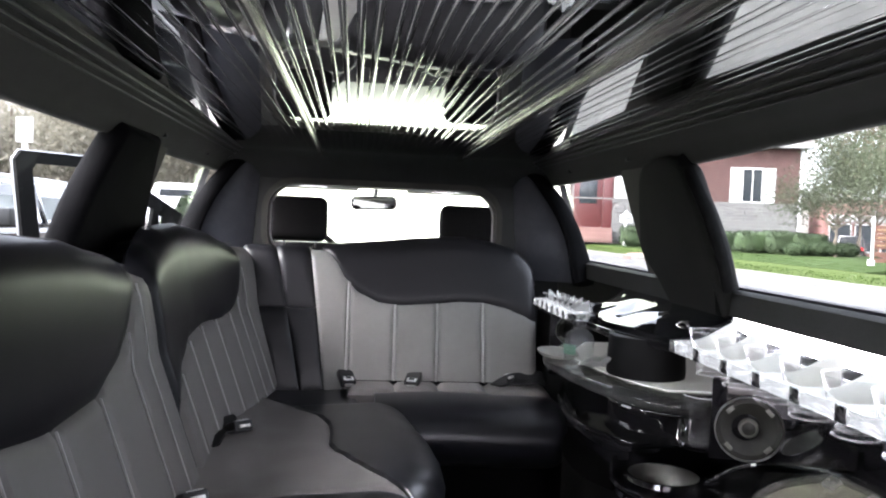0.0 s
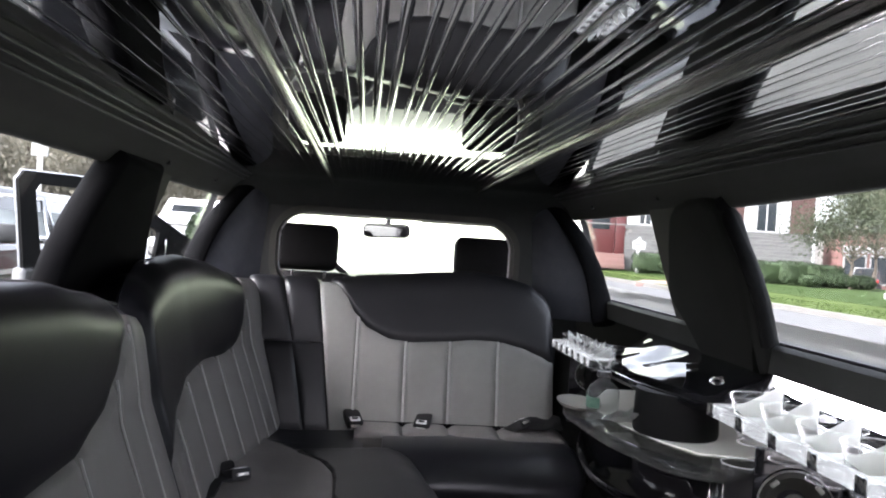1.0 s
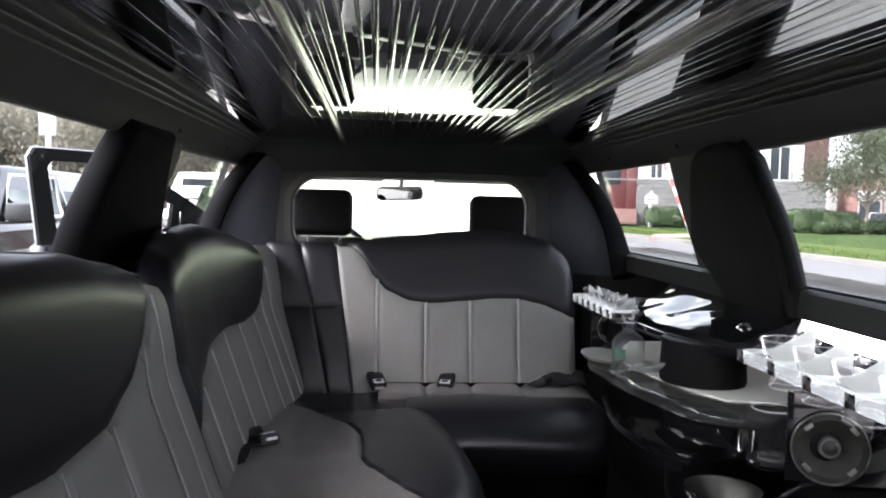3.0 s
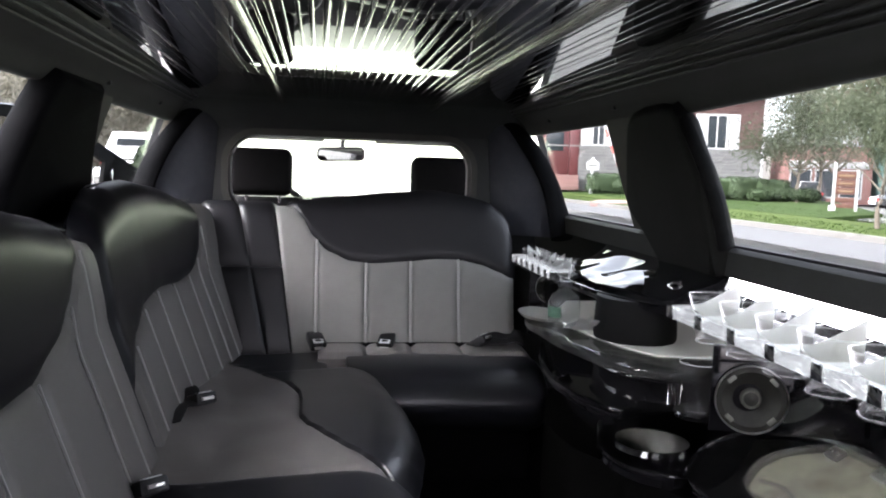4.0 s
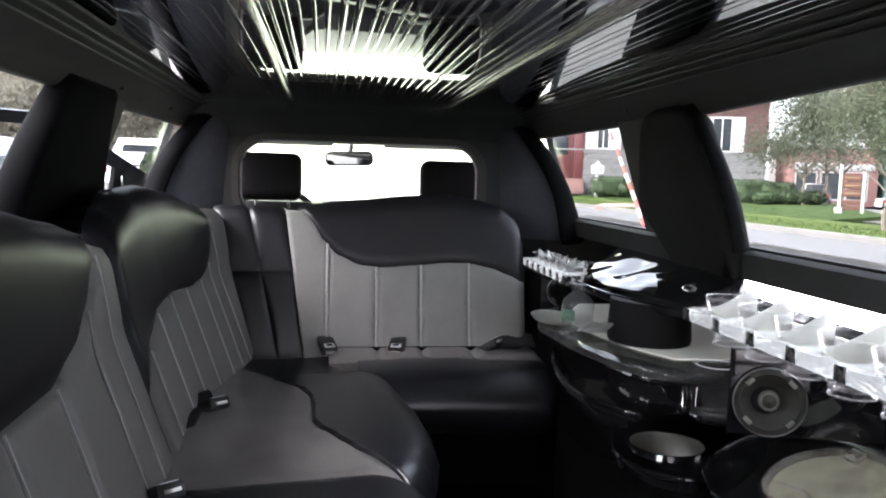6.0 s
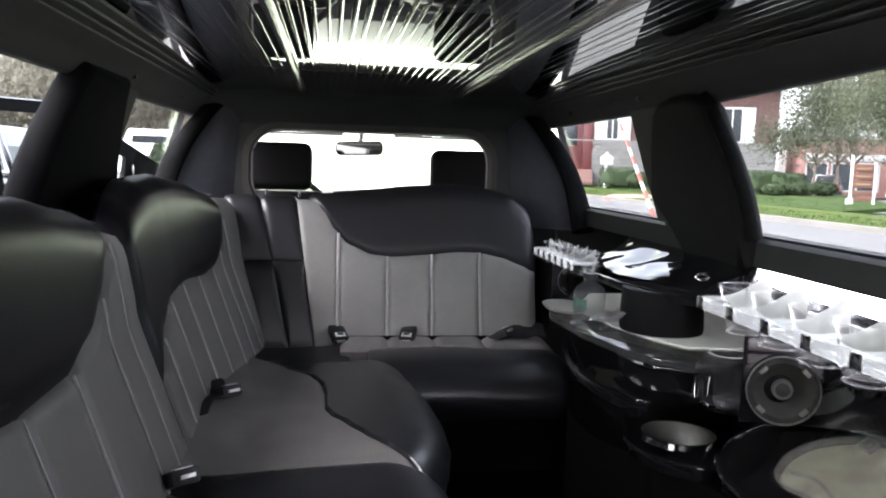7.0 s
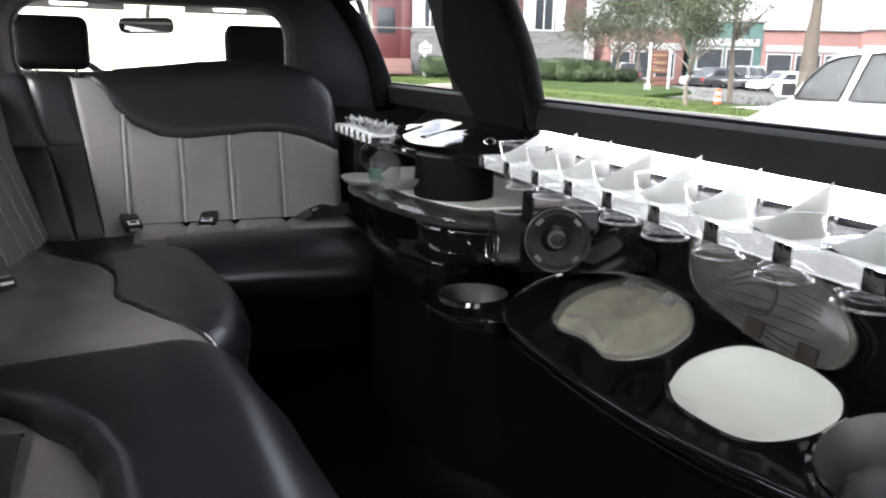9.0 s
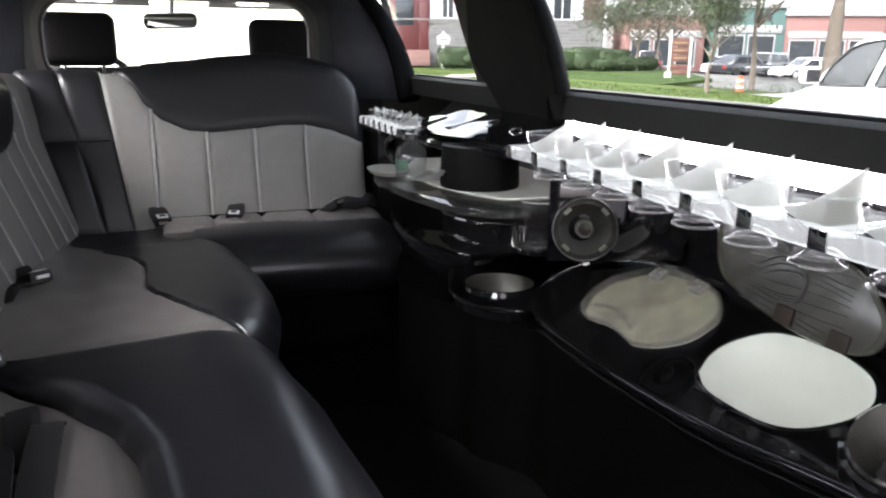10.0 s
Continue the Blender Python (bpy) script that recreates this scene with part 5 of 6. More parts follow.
part("label", prism([(0.0338 * math.cos(radians(a)), 0.0338 * math.sin(radians(a))) for a in range(170, 250, 8)] + [(0.0334 * math.cos(radians(a)), 0.0334 * math.sin(radians(a))) for a in range(242, 162, -8)], 0.050, 0.085), material("green_label", (0.03, 0.12, 0.07), 0.4, second=(0.16, 0.26, 0.20), scale=40), bot, "green paper label")
bot.matrix_world = pose(0.468, 2.035, 0.653) @ Matrix.Diagonal((1.18, 1.18, 0.74, 1))
# pale oval tray beyond the bottle
tray = thing("oval_tray", "pale cream oval tray on the bar shelf", "tray", (0.462, stn(2.215), 0.652))
part("plate", turned(lathe([(0.001, 0.003), (0.075, 0.004), (0.088, 0.010), (0.092, 0.010), (0.080, 0.0), (0.001, 0.0)], 36), Matrix.Translation((0.462, stn(2.215), 0.654)) @ Matrix.Diagonal((0.62, 1.35, 1, 1))), material("tray_cream", (0.46, 0.455, 0.40), 0.45, second=(0.40, 0.395, 0.345), scale=12), tray)
cloth = bmesh.new()
for i in range(13):
    for j in range(13):
        u, v = i / 12 - 0.5, j / 12 - 0.5
        cloth.verts.new((0.11 * u, 0.11 * v, 0.012 + 0.03 * abs(u + v) + 0.012 * noise.noise(Vector((u * 3, v * 3, 2)))))
cloth.verts.ensure_lookup_table()
for i in range(12):
    for j in range(12):
        cloth.faces.new([cloth.verts[q] for q in (i * 13 + j, (i + 1) * 13 + j, (i + 1) * 13 + j + 1, i * 13 + j + 1)])
bmesh.ops.solidify(cloth, geom=cloth.faces[:], thickness=0.002)
turned(cloth, pose(0.53, 2.60, 0.653, 0, 0, 30))
solo("napkin_flat", cloth, NAPKIN, "crumpled white paper napkin on the bar shelf", "napkin")

# ---- the driver's cab ----


def front_seat(x, label, dz):
    ob = thing("cab_chair", label, "car seat", (x, 4.6, 0.0), group="front seats")
    part("backrest", turned(prism(rounded(-0.24, 0.24, 0.35, 0.905, 0.10, 6), -0.06, 0.06, "xz", 0.03, 3), pose(x, 4.58, dz, -6, 0, 0)), DARK_PLASTIC, ob, "black seat back")
    part("cushion", box(x - 0.25, x + 0.25, 4.6, 5.05, 0.20, 0.36, 0.05, 3), DARK_PLASTIC, ob, "black seat cushion")
    part("headrest", turned(prism(rounded(-0.126, 0.126, -0.108, 0.080, 0.035, 5), -0.05, 0.05, "xz", 0.028, 3), pose(x, 4.545, 1.018 + dz, -8, 0, 0)), material("headrest_vinyl", (0.005, 0.005, 0.005), 0.7, spec=0.15, second=(0.008, 0.008, 0.008), scale=30) if "headrest_vinyl" not in bpy.data.materials else bpy.data.materials["headrest_vinyl"], ob, "black padded headrest")
    for o in (-0.055, 0.075):
        part("post", tube([(x + o, 4.55, 0.88 + dz), (x + o, 4.545, 0.96 + dz)], 0.006, 8), CHROME, ob, "chrome headrest post")
    return ob


front_seat(-0.372, "black driver's seat with raised headrest", 0.003)
front_seat(0.365, "black front passenger seat with headrest", -0.008)
solo("dashboard", prism([(5.2, 0.3), (5.15, 0.80), (5.22, 0.865), (5.5, 0.895), (5.95, 0.88), (5.95, 0.3)], -0.80, 0.80, "yz", 0.015), DARK_PLASTIC, "dark dashboard of the driver's cab", "dashboard", kind="structure")
wheel = thing("steering_wheel", "black steering wheel in front of the driver's seat", "steering wheel", (-0.37, 5.05, 0.80))
ringp = [pose(-0.37, 5.06, 0.79, -62, 0, 0) @ Vector((0.185 * math.cos(a), 0.185 * math.sin(a), 0)) for a in [2 * math.pi * i / 32 for i in range(33)]]
part("rim", tube(ringp, 0.014, 8), DARK_PLASTIC, wheel)
part("hub", turned(lathe([(0.001, -0.02), (0.06, -0.02), (0.065, 0.01), (0.001, 0.02)], 20), pose(-0.37, 5.07, 0.785, -62, 0, 0)), DARK_PLASTIC, wheel)
mir = thing("rear_view_mirror", "dark rear-view mirror hanging below the windscreen header", "mirror", (-0.01, 5.5, 1.14))
part("housing", turned(prism(rounded(-0.120, 0.120, -0.036, 0.036, 0.028, 5), -0.012, 0.022, "xz", 0.008), pose(-0.035, 5.50, 1.103, 0, -2.0, -8)), DARK_PLASTIC, mir)
part("mirror_glass", turned(prism(rounded(-0.111, 0.111, -0.028, 0.028, 0.02, 5), -0.0145, -0.0125, "xz"), pose(-0.035, 5.50, 1.103, 0, -2.0, -8)), MIRROR, mir, "mirror glass")
part("stem", tube([(-0.03, 5.52, 1.13), (-0.02, 5.56, 1.205)], 0.012, 8), DARK_PLASTIC, mir)
for x0, x1 in ((-0.60, -0.12), (0.12, 0.60)):
    v_ = thing("sun_visor", "pale cloth sun visor folded up against the cab roof", "sun visor", ((x0 + x1) / 2, 5.2, 1.19), group="sun visors")
    part("panel", turned(box(x0, x1, -0.075, 0.075, -0.008, 0.008, 0.006), pose(0, 5.10, 1.170, -8, 0, 0)), material("visor_cloth", (0.55, 0.55, 0.50), 0.8, second=(0.62, 0.62, 0.57), scale=30) if "visor_cloth" not in bpy.data.materials else bpy.data.materials["visor_cloth"], v_)
    c_ = -0.328 if x0 < 0 else 0.300
    part("lamp", turned(box(c_ - 0.066, c_ + 0.066, -0.082, -0.073, -0.010, 0.008, 0.002), pose(0, 5.10, 1.160, -8, 0, 0)), LIT_ACRYLIC, v_, "lit vanity lamp")
solo("cab_roof", box(-0.74, 0.74, 4.27, 5.45, 1.215, 1.24), TAN_TRIM, "tan cab headliner", "ceiling", kind="structure")
for side in (-1, 1):
    solo("windscreen_pillar", tube([(side * 0.66, 5.40, 1.22), (side * 0.80, 6.05, 0.86)], 0.035, 10), DARK_PLASTIC, "dark windscreen pillar", "pillar", kind="structure")
bm = bmesh.new()
q = [bm.verts.new(p) for p in ((-0.66, 5.43, 1.215), (0.66, 5.43, 1.215), (0.80, 6.08, 0.87), (-0.80, 6.08, 0.87))]
bm.faces.new(q)
bmesh.ops.solidify(bm, geom=bm.faces[:], thickness=0.005)
ws = solo("windscreen", bm, clear("windscreen_glass", (0.90, 1.0, 0.86), 0.02, 1.45, 0.97), "greenish sloping windscreen glass", "window", kind="structure")
ws.visible_shadow = False

# ---- outside: street, houses, cars, trees ----



def ground_z(x, y):
    """Rises gently to the lawn, then falls to the car park; level far off."""
    z = -0.35 + 0.02 * max(-15, min(x, 20)) + 0.005 * max(-40, min(y, 60))
    return z - 0.052 * max(0, min(x - 20, 20))


def slab(outline, lift, name, mat, label, category, depth=0.25):
    bm = prism(outline, 0, depth, "xy")
    for v in bm.verts:
        v.co.z = ground_z(v.co.x, v.co.y) + lift - (depth if v.co.z < depth / 2 else 0)
    return solo(name, bm, mat, label, category, kind="structure", smooth=0)


ASPHALT = material("asphalt", (0.070, 0.069, 0.071), 0.9, second=(0.092, 0.091, 0.091), scale=1.2, bump=0.6, bump_scale=90)
CONCRETE = material("concrete", (0.115, 0.108, 0.098), 0.85, second=(0.15, 0.142, 0.13), scale=2.5, bump=0.4, bump_scale=60)
PALE_CONCRETE = material("pale_concrete", (0.20, 0.195, 0.185), 0.9, second=(0.235, 0.23, 0.22), scale=1.5, bump=0.3, bump_scale=60)
GRASS = material("grass", (0.024, 0.042, 0.012), 0.95, spec=0.08, second=(0.036, 0.055, 0.017), scale=1.4, bump=0.9, bump_scale=40)
VERGE_GRASS = material("verge_grass", (0.040, 0.060, 0.014), 0.95, spec=0.08, second=(0.055, 0.075, 0.022), scale=1.8, bump=0.9, bump_scale=40)
FAR_LAND = material("far_land", (0.15, 0.15, 0.14), 0.95, second=(0.19, 0.19, 0.18), scale=0.3)
BRICK = material("brick_red", (0.088, 0.045, 0.041), 0.85, second=(0.122, 0.065, 0.058), scale=3, bump=0.5, bump_scale=40, island=0.18)
STONE = material("stone_grey", (0.125, 0.122, 0.119), 0.85, second=(0.17, 0.166, 0.161), scale=3, bump=0.6, bump_scale=30, island=0.2)
MORTAR = material("mortar", (0.22, 0.20, 0.19), 0.95, second=(0.27, 0.25, 0.24), scale=6)
WHITE_PAINT = material("white_paint", (0.40, 0.40, 0.40), 0.5, second=(0.45, 0.45, 0.44), scale=4)
DARK_GLASS = material("dark_glass", (0.02, 0.024, 0.028), 0.08, second=(0.04, 0.045, 0.05), scale=2)
DOOR_RED = material("door_red", (0.075, 0.018, 0.018), 0.4, second=(0.10, 0.026, 0.026), scale=8)
ROOFING = material("roofing", (0.07, 0.065, 0.06), 0.9, second=(0.11, 0.10, 0.095), scale=6, bump=0.6, bump_scale=20)
LEAF = leafy("leaf_green", (0.050, 0.066, 0.036), (0.090, 0.102, 0.058), 0.4, 0.3)
LEAF_DULL = leafy("leaf_dull", (0.085, 0.078, 0.048), (0.125, 0.105, 0.07), 0.4, 0.4)
# Brownish leaves, paled further so the distant trees' haze is in the colour.
LEAF_HAZY = leafy("leaf_hazy", (0.17, 0.165, 0.125), (0.25, 0.225, 0.18), 0.45, 0.35)
BUSH = material("bush_green", (0.016, 0.032, 0.010), 0.8, second=(0.030, 0.050, 0.016), scale=6, island=0.4)
BARK = material("bark", (0.10, 0.08, 0.06), 0.9, second=(0.15, 0.125, 0.10), scale=12, bump=0.8, bump_scale=40)
RUBBER = material("rubber", (0.015, 0.015, 0.015), 0.8, second=(0.025, 0.025, 0.025), scale=30)
SIDE_GLASS = material("side_glass", (0.035, 0.037, 0.037), 0.08, spec=0.22, second=(0.075, 0.078, 0.078), scale=2)
SIGN_TAN = material("sign_tan", (0.20, 0.13, 0.07), 0.6, second=(0.25, 0.17, 0.10), scale=8)
SHOP_TRIM = material("shop_trim", (0.27, 0.265, 0.255), 0.6, second=(0.31, 0.305, 0.295), scale=3)
SIGN_BROWN = material("sign_brown", (0.10, 0.04, 0.026), 0.6, second=(0.13, 0.06, 0.04), scale=8)
ORANGE = material("cone_orange", (0.50, 0.075, 0.012), 0.5, second=(0.56, 0.10, 0.02), scale=8)
GUARD_RED = material("guard_red", (0.30, 0.045, 0.03), 0.5, second=(0.36, 0.07, 0.05), scale=8)
RED_STUCCO = material("red_stucco", (0.17, 0.085, 0.075), 0.8, second=(0.21, 0.11, 0.095), scale=3)
TEAL_STUCCO = material("teal_stucco", (0.055, 0.105, 0.095), 0.8, second=(0.07, 0.13, 0.115), scale=3)
PALE_STUCCO = material("pale_stucco", (0.34, 0.32, 0.29), 0.8, second=(0.39, 0.37, 0.34), scale=3)



def sheet(xs, ys, lift, name, mat, label, category):
    """A sheet that follows the ground, on a grid of lines."""
    bm = bmesh.new()
    g = [[bm.verts.new((x, y, ground_z(x, y) + lift)) for y in ys] for x in xs]
    for i in range(len(xs) - 1):
        for j in range(len(ys) - 1):
            bm.faces.new((g[i][j], g[i + 1][j], g[i + 1][j + 1], g[i][j + 1]))
    bmesh.ops.solidify(bm, geom=bm.faces[:], thickness=0.02)
    return solo(name, bm, mat, label, category, kind="structure")


sheet((-600, -80, -15, 0, 10, 20, 25, 30, 35, 40, 90, 250, 600), (-400, -40, 0, 30, 60, 100, 300, 900), -0.02, "ground", FAR_LAND, "pale open ground reaching the horizon", "ground")
KERB = [(10.9, -30), (10.5, 16), (9.9, 25), (9.1, 38), (7.0, 70), (5.0, 100)]


def along(x0, x1):
    """A strip beside the kerb, from x0 to x1 metres behind it."""
    return [(x + x0, y) for x, y in KERB] + [(x + x1, y) for x, y in reversed(KERB)]


slab([(-2.0, -60)] + [(x, y) for x, y in KERB] + [(-2.0, 100)], 0.012, "road", ASPHALT, "pale worn asphalt street", "road")
slab(along(0.0, 0.18), 0.13, "kerb", CONCRETE, "concrete kerb along the lawn", "kerb", 0.3)
slab([(x + 0.18, y) for x, y in KERB] + [(x + 3.1, y) for x, y in reversed(KERB[2:])] + [(13.5, 19.6), (12.35, 19.6), (12.9, -30)], 0.12, "verge", VERGE_GRASS, "yellowish green grass verge beside the kerb", "grass", 0.3)
slab([(12.9, -30), (12.35, 19.4), (13.5, 19.4), (14.0, -30)], 0.12, "pavement", PALE_CONCRETE, "pale concrete pavement", "pavement", 0.3)
slab([(x + 3.1, y) for x, y in KERB[2:]] + [(20.4, 100), (20.4, 38), (16.2, 27.5)], 0.13, "lawn", GRASS, "green front lawn before the brick house", "grass", 0.3)
sheet((14.5, 17, 20, 22, 26, 30, 35, 40, 60, 100), (16, 30, 45, 60, 80, 120), 0.03, "car_park", PALE_CONCRETE, "pale concrete car park", "pavement")
slab([(-15, -40), (-2.05, -40), (-2.05, 60), (-15, 60)], 0.25, "side_lot", CONCRETE, "pale paved lot beside the street", "pavement", 0.3)

# grass blades along the verge
bm = bmesh.new()
rnd = random.Random(2)
for i in range(9000):
    y = 14 + 40 * rnd.random() ** 1.3
    kx = np.interp(y, [p[1] for p in KERB], [p[0] for p in KERB])
    x = kx + rnd.choice((rnd.uniform(0.25, 1.95), rnd.uniform(3.2, 6.0)))
    z = ground_z(x, y) + 0.12
    h, a = rnd.uniform(0.02, 0.05), rnd.random() * 6.28
    c, s = math.cos(a) * 0.012, math.sin(a) * 0.012
    bm.faces.new([bm.verts.new(p) for p in ((x - c, y - s, z), (x + c, y + s, z), (x + c * 0.6, y - s, z + h))])
tagged(part("grass_blades", bm, material("grass_blade", (0.024, 0.050, 0.009), 0.9, spec=0.08, second=(0.044, 0.072, 0.017), scale=1.5, island=0.3), smooth=0), "short mown green grass", "grass", kind="stuff")


def foliage(centre, radii, n, size, seed, mat, name, parent=None, lumps=9):
    """A crown of many small leaves gathered in clumps with gaps between them."""
    r = random.Random(seed)
    bm = bmesh.new()
    clumps = []
    for i in range(lumps):
        d = Vector((r.gauss(0, 1), r.gauss(0, 1), r.gauss(0, 0.8))).normalized() * r.uniform(0.35, 0.85)
        clumps.append((Vector((d.x * radii[0], d.y * radii[1], d.z * radii[2])), r.uniform(0.30, 0.55)))
    verts, faces = [], []
    for i in range(n):
        c, k = r.choice(clumps)
        d = Vector((r.gauss(0, 0.5), r.gauss(0, 0.5), r.gauss(0, 0.5)))
        p = Vector(centre) + c + Vector((d.x * radii[0], d.y * radii[1], d.z * radii[2])) * k
        m = Euler((r.random() * 6.28, r.random() * 6.28, r.random() * 6.28)).to_matrix()
        s = size * r.uniform(0.6, 1.4)
        b = len(verts)
        for q in ((-0.5, 0, 0), (0, -0.28, 0.08), (0.6, 0, 0), (0, 0.28, 0.08)):
            verts.append(p + m @ (Vector(q) * s))
        faces.append((b, b + 1, b + 2, b + 3))
    me = bpy.data.meshes.new("leaves")
    me.from_pydata(verts, [], faces)
    me.materials.append(mat)
    return part(name, me, mat, parent)


def tree(x, y, h, trunk, crown, seed, label, mat=LEAF, n=5200, size=0.16, base_h=None):
    z = ground_z(x, y) + 0.1
    y = st(y)
    ob = thing("tree", label, "tree", (x, y, z), group="street trees", metric=True)
    r = random.Random(seed)
    bh = base_h or h * 0.42
    pts = [(x, y, z - 0.1), (x + r.uniform(-.06, .06), y, z + bh * 0.5), (x + r.uniform(-.1, .1), y, z + bh), (x, y, z + h * 0.85)]
    part("trunk", tube(spline(pts, 5), [trunk * (1 - 0.8 * i / 15) for i in range(16)], 10), BARK, ob, "grey-brown tapered trunk")
    for i in range(9):
        a, z0 = i * 2.4 + r.random(), z + bh * (0.85 + 0.5 * r.random())
        l = crown * r.uniform(0.6, 0.95)
        e = (x + l * math.cos(a), y + l * math.sin(a), z0 + l * r.uniform(0.5, 0.95))
        mid = (x + l * 0.4 * math.cos(a), y + l * 0.4 * math.sin(a), z0 + l * 0.25)
        part("limb", tube(spline([(x, y, z0 - 0.1), mid, e], 4), [trunk * 0.38 * (1 - 0.85 * k / 8) for k in range(9)], 6), BARK, ob)
    ch = (h - bh * 0.85) / 2
    foliage((x, y, z + h - ch), (crown, crown, ch), n, size, seed, mat, "crown", ob, 14)
    return ob


tree(11.9, 20.5, 3.9, 0.065, 1.35, 1, "young green street tree on the verge", size=0.062, n=14000, base_h=0.98)
tree(18.4, 37.6, 5.0, 0.10, 2.2, 3, "green street tree near the brick house", size=0.095, n=11000, base_h=1.1)
# Crowns of the next two, out of view, are enlarged to screen skylight.
tree(13.63, 21.2, 9.0, 0.085, 2.4, 4, "tall thin tree with thinning autumn leaves", mat=LEAF_DULL, n=14000, size=0.09, base_h=1.8)
tree(16.2, 21.4, 13.0, 0.24, 4.6, 5, "thick-trunked tree with yellowing leaves", mat=LEAF_DULL, n=14000, size=0.13, base_h=3.2)
tree(25.5, 49.5, 11.0, 0.14, 4.0, 6, "green street tree beyond the house", size=0.12, n=11000, base_h=1.7)
tree(23.6, 54.0, 13.0, 0.18, 4.6, 8, "green tree behind the house corner", mat=LEAF_DULL, size=0.14, n=12000, base_h=1.7)
tree(30.5, 57.0, 12.0, 0.16, 4.6, 9, "green tree with reddish leaves by the shops", mat=LEAF_DULL, size=0.14, n=12000, base_h=2.0)
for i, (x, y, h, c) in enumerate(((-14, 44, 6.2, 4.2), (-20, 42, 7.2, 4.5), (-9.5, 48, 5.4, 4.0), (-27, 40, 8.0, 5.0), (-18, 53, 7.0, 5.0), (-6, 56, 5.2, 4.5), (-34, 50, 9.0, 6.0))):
    tree(x, y, h, 0.22, c, 20 + i, "dense dull green tree behind the lot", mat=LEAF_HAZY, n=12000, size=0.20, base_h=1.0)

# clipped shrubs before the house


def shrub(x, y, rx, ry, h, seed, label, boxy=False):
    z = ground_z(x, y) + 0.12
    y = st(y)
    ob = thing("shrub", label, "shrub", (x, y, z), group="foundation shrubs", metric=True)
    bm = bmesh.new()
    bmesh.ops.create_icosphere(bm, subdivisions=3, radius=1)
    for v in bm.verts:
        p = v.co.copy()
        if boxy:
            p = Vector([math.copysign(abs(c) ** 0.45, c) for c in p])
        k = 0.88 + 0.09 * noise.noise(p * 3 + Vector((seed, 0, 0)))
        v.co = Vector((x + p.x * rx * k, y + p.y * ry * k, z + h * 0.48 + p.z * h * 0.5 * k))
    part("body", bm, BUSH, ob, "dense green foliage")
    r = random.Random(seed)
    verts, faces = [], []
    for i in range(700):
        d = Vector((r.gauss(0, 1), r.gauss(0, 1), r.gauss(0, 1))).normalized()
        if boxy:
            d = Vector([math.copysign(abs(c) ** 0.45, c) for c in d])
        p = Vector((x + d.x * rx * 0.95, y + d.y * ry * 0.95, z + h * 0.48 + d.z * h * 0.5 * 0.97))
        m = Euler((r.random() * 6.28, r.random() * 6.28, r.random() * 6.28)).to_matrix()
        b = len(verts)
        for q in ((-0.5, 0, 0), (0, -0.3, 0.1), (0.6, 0, 0), (0, 0.3, 0.1)):
            verts.append(p + m @ (Vector(q) * 0.10))
        faces.append((b, b + 1, b + 2, b + 3))
    me = bpy.data.meshes.new("leaves")
    me.from_pydata(verts, [], faces)
    me.materials.append(BUSH)
    part("leaves", me, BUSH, ob)
    return ob


# ---- the brick house; its front runs from H0 to H1 ----
H0, H1 = Vector((21.45, st(47.8), 0)), Vector((21.45 - 0.932 * 16, st(47.8 + 0.362 * 16), 0))
HD = (H1 - H0).normalized()
HN = Vector((-HD.y, HD.x, 0))
HZ = ground_z(17, 49) + 0.10
HM = Matrix.Translation(Vector((H0.x, H0.y, HZ))) @ Matrix((HD, -HN if HN.x > 0 else HN, Vector((0, 0, 1)))).transposed().to_4x4()
house = thing("brick_house", "brick house with a grey stone base and white shutters", "house", HM.translation, metric=True)
LEN = (H1 - H0).length
ST = 2.2


def hb(x0, x1, d0, d1, z0, z1, w=0.0):
    """A box on the house: x along the front, d outwards from it."""
    return turned(box(x0, x1, d0, d1, z0, z1, w), HM)


openings = [(1.80, 2.75, 2.30, 3.95), (7.75, 8.35, 2.30, 3.95), (9.5, 10.95, 0.75, 3.5)]
part("wall_core", hb(0.05, LEN, -8, -0.06, -0.5, 5.2), MORTAR, house, "mortared wall")
part("roof", turned(prism([(0.5, 5.2), (-4.2, 7.2), (-8.6, 5.2), (-8.6, 5.05), (0.5, 5.05)], -0.5, LEN + 0.5, "yz"), HM), ROOFING, house, "dark shingle roof")
part("eave", hb(-0.5, LEN + 0.5, 0.3, 0.52, 4.98, 5.2, 0.01), WHITE_PAINT, house, "white eave board")
part("corner_board", hb(-0.02, 0.10, -0.05, 0.05, -0.3, 5.0, 0.01), WHITE_PAINT, house, "white downpipe at the corner")
part("band", hb(0, LEN, -0.05, 0.06, ST, ST + 0.07, 0.005), STONE, house, "stone string course")
for x0, x1, z0, z1 in openings:
    isdoor = z0 < 1
    if isdoor:
        d = part("door", hb(x0, x1, -0.05, 0.03, z0, z1, 0.01), DOOR_RED, house, "dark red double front door")
        part("pane", hb(x0 + 0.28, x1 - 0.28, 0.03, 0.045, z0 + 1.2, z1 - 0.3, 0.01), DARK_GLASS, d, "oval glazed light")
        part("frame", hb(x0 - 0.5, x0 - 0.02, -0.05, 0.05, z0, z1 + 0.2, 0.02), DOOR_RED, d, "red sidelight frame")
    else:
        wdw = part("window", hb(x0, x1, -0.05, 0.0, z0, z1), DARK_GLASS, house, "dark window panes")
        part("frame", turned(frame_prism(rounded(x0 - 0.06, x1 + 0.06, z0 - 0.06, z1 + 0.06, 0.01, 1), rounded(x0 + 0.04, x1 - 0.04, z0 + 0.04, z1 - 0.04, 0.01, 1), -0.01, 0.05, "xz"), HM), WHITE_PAINT, wdw, "white window frame")
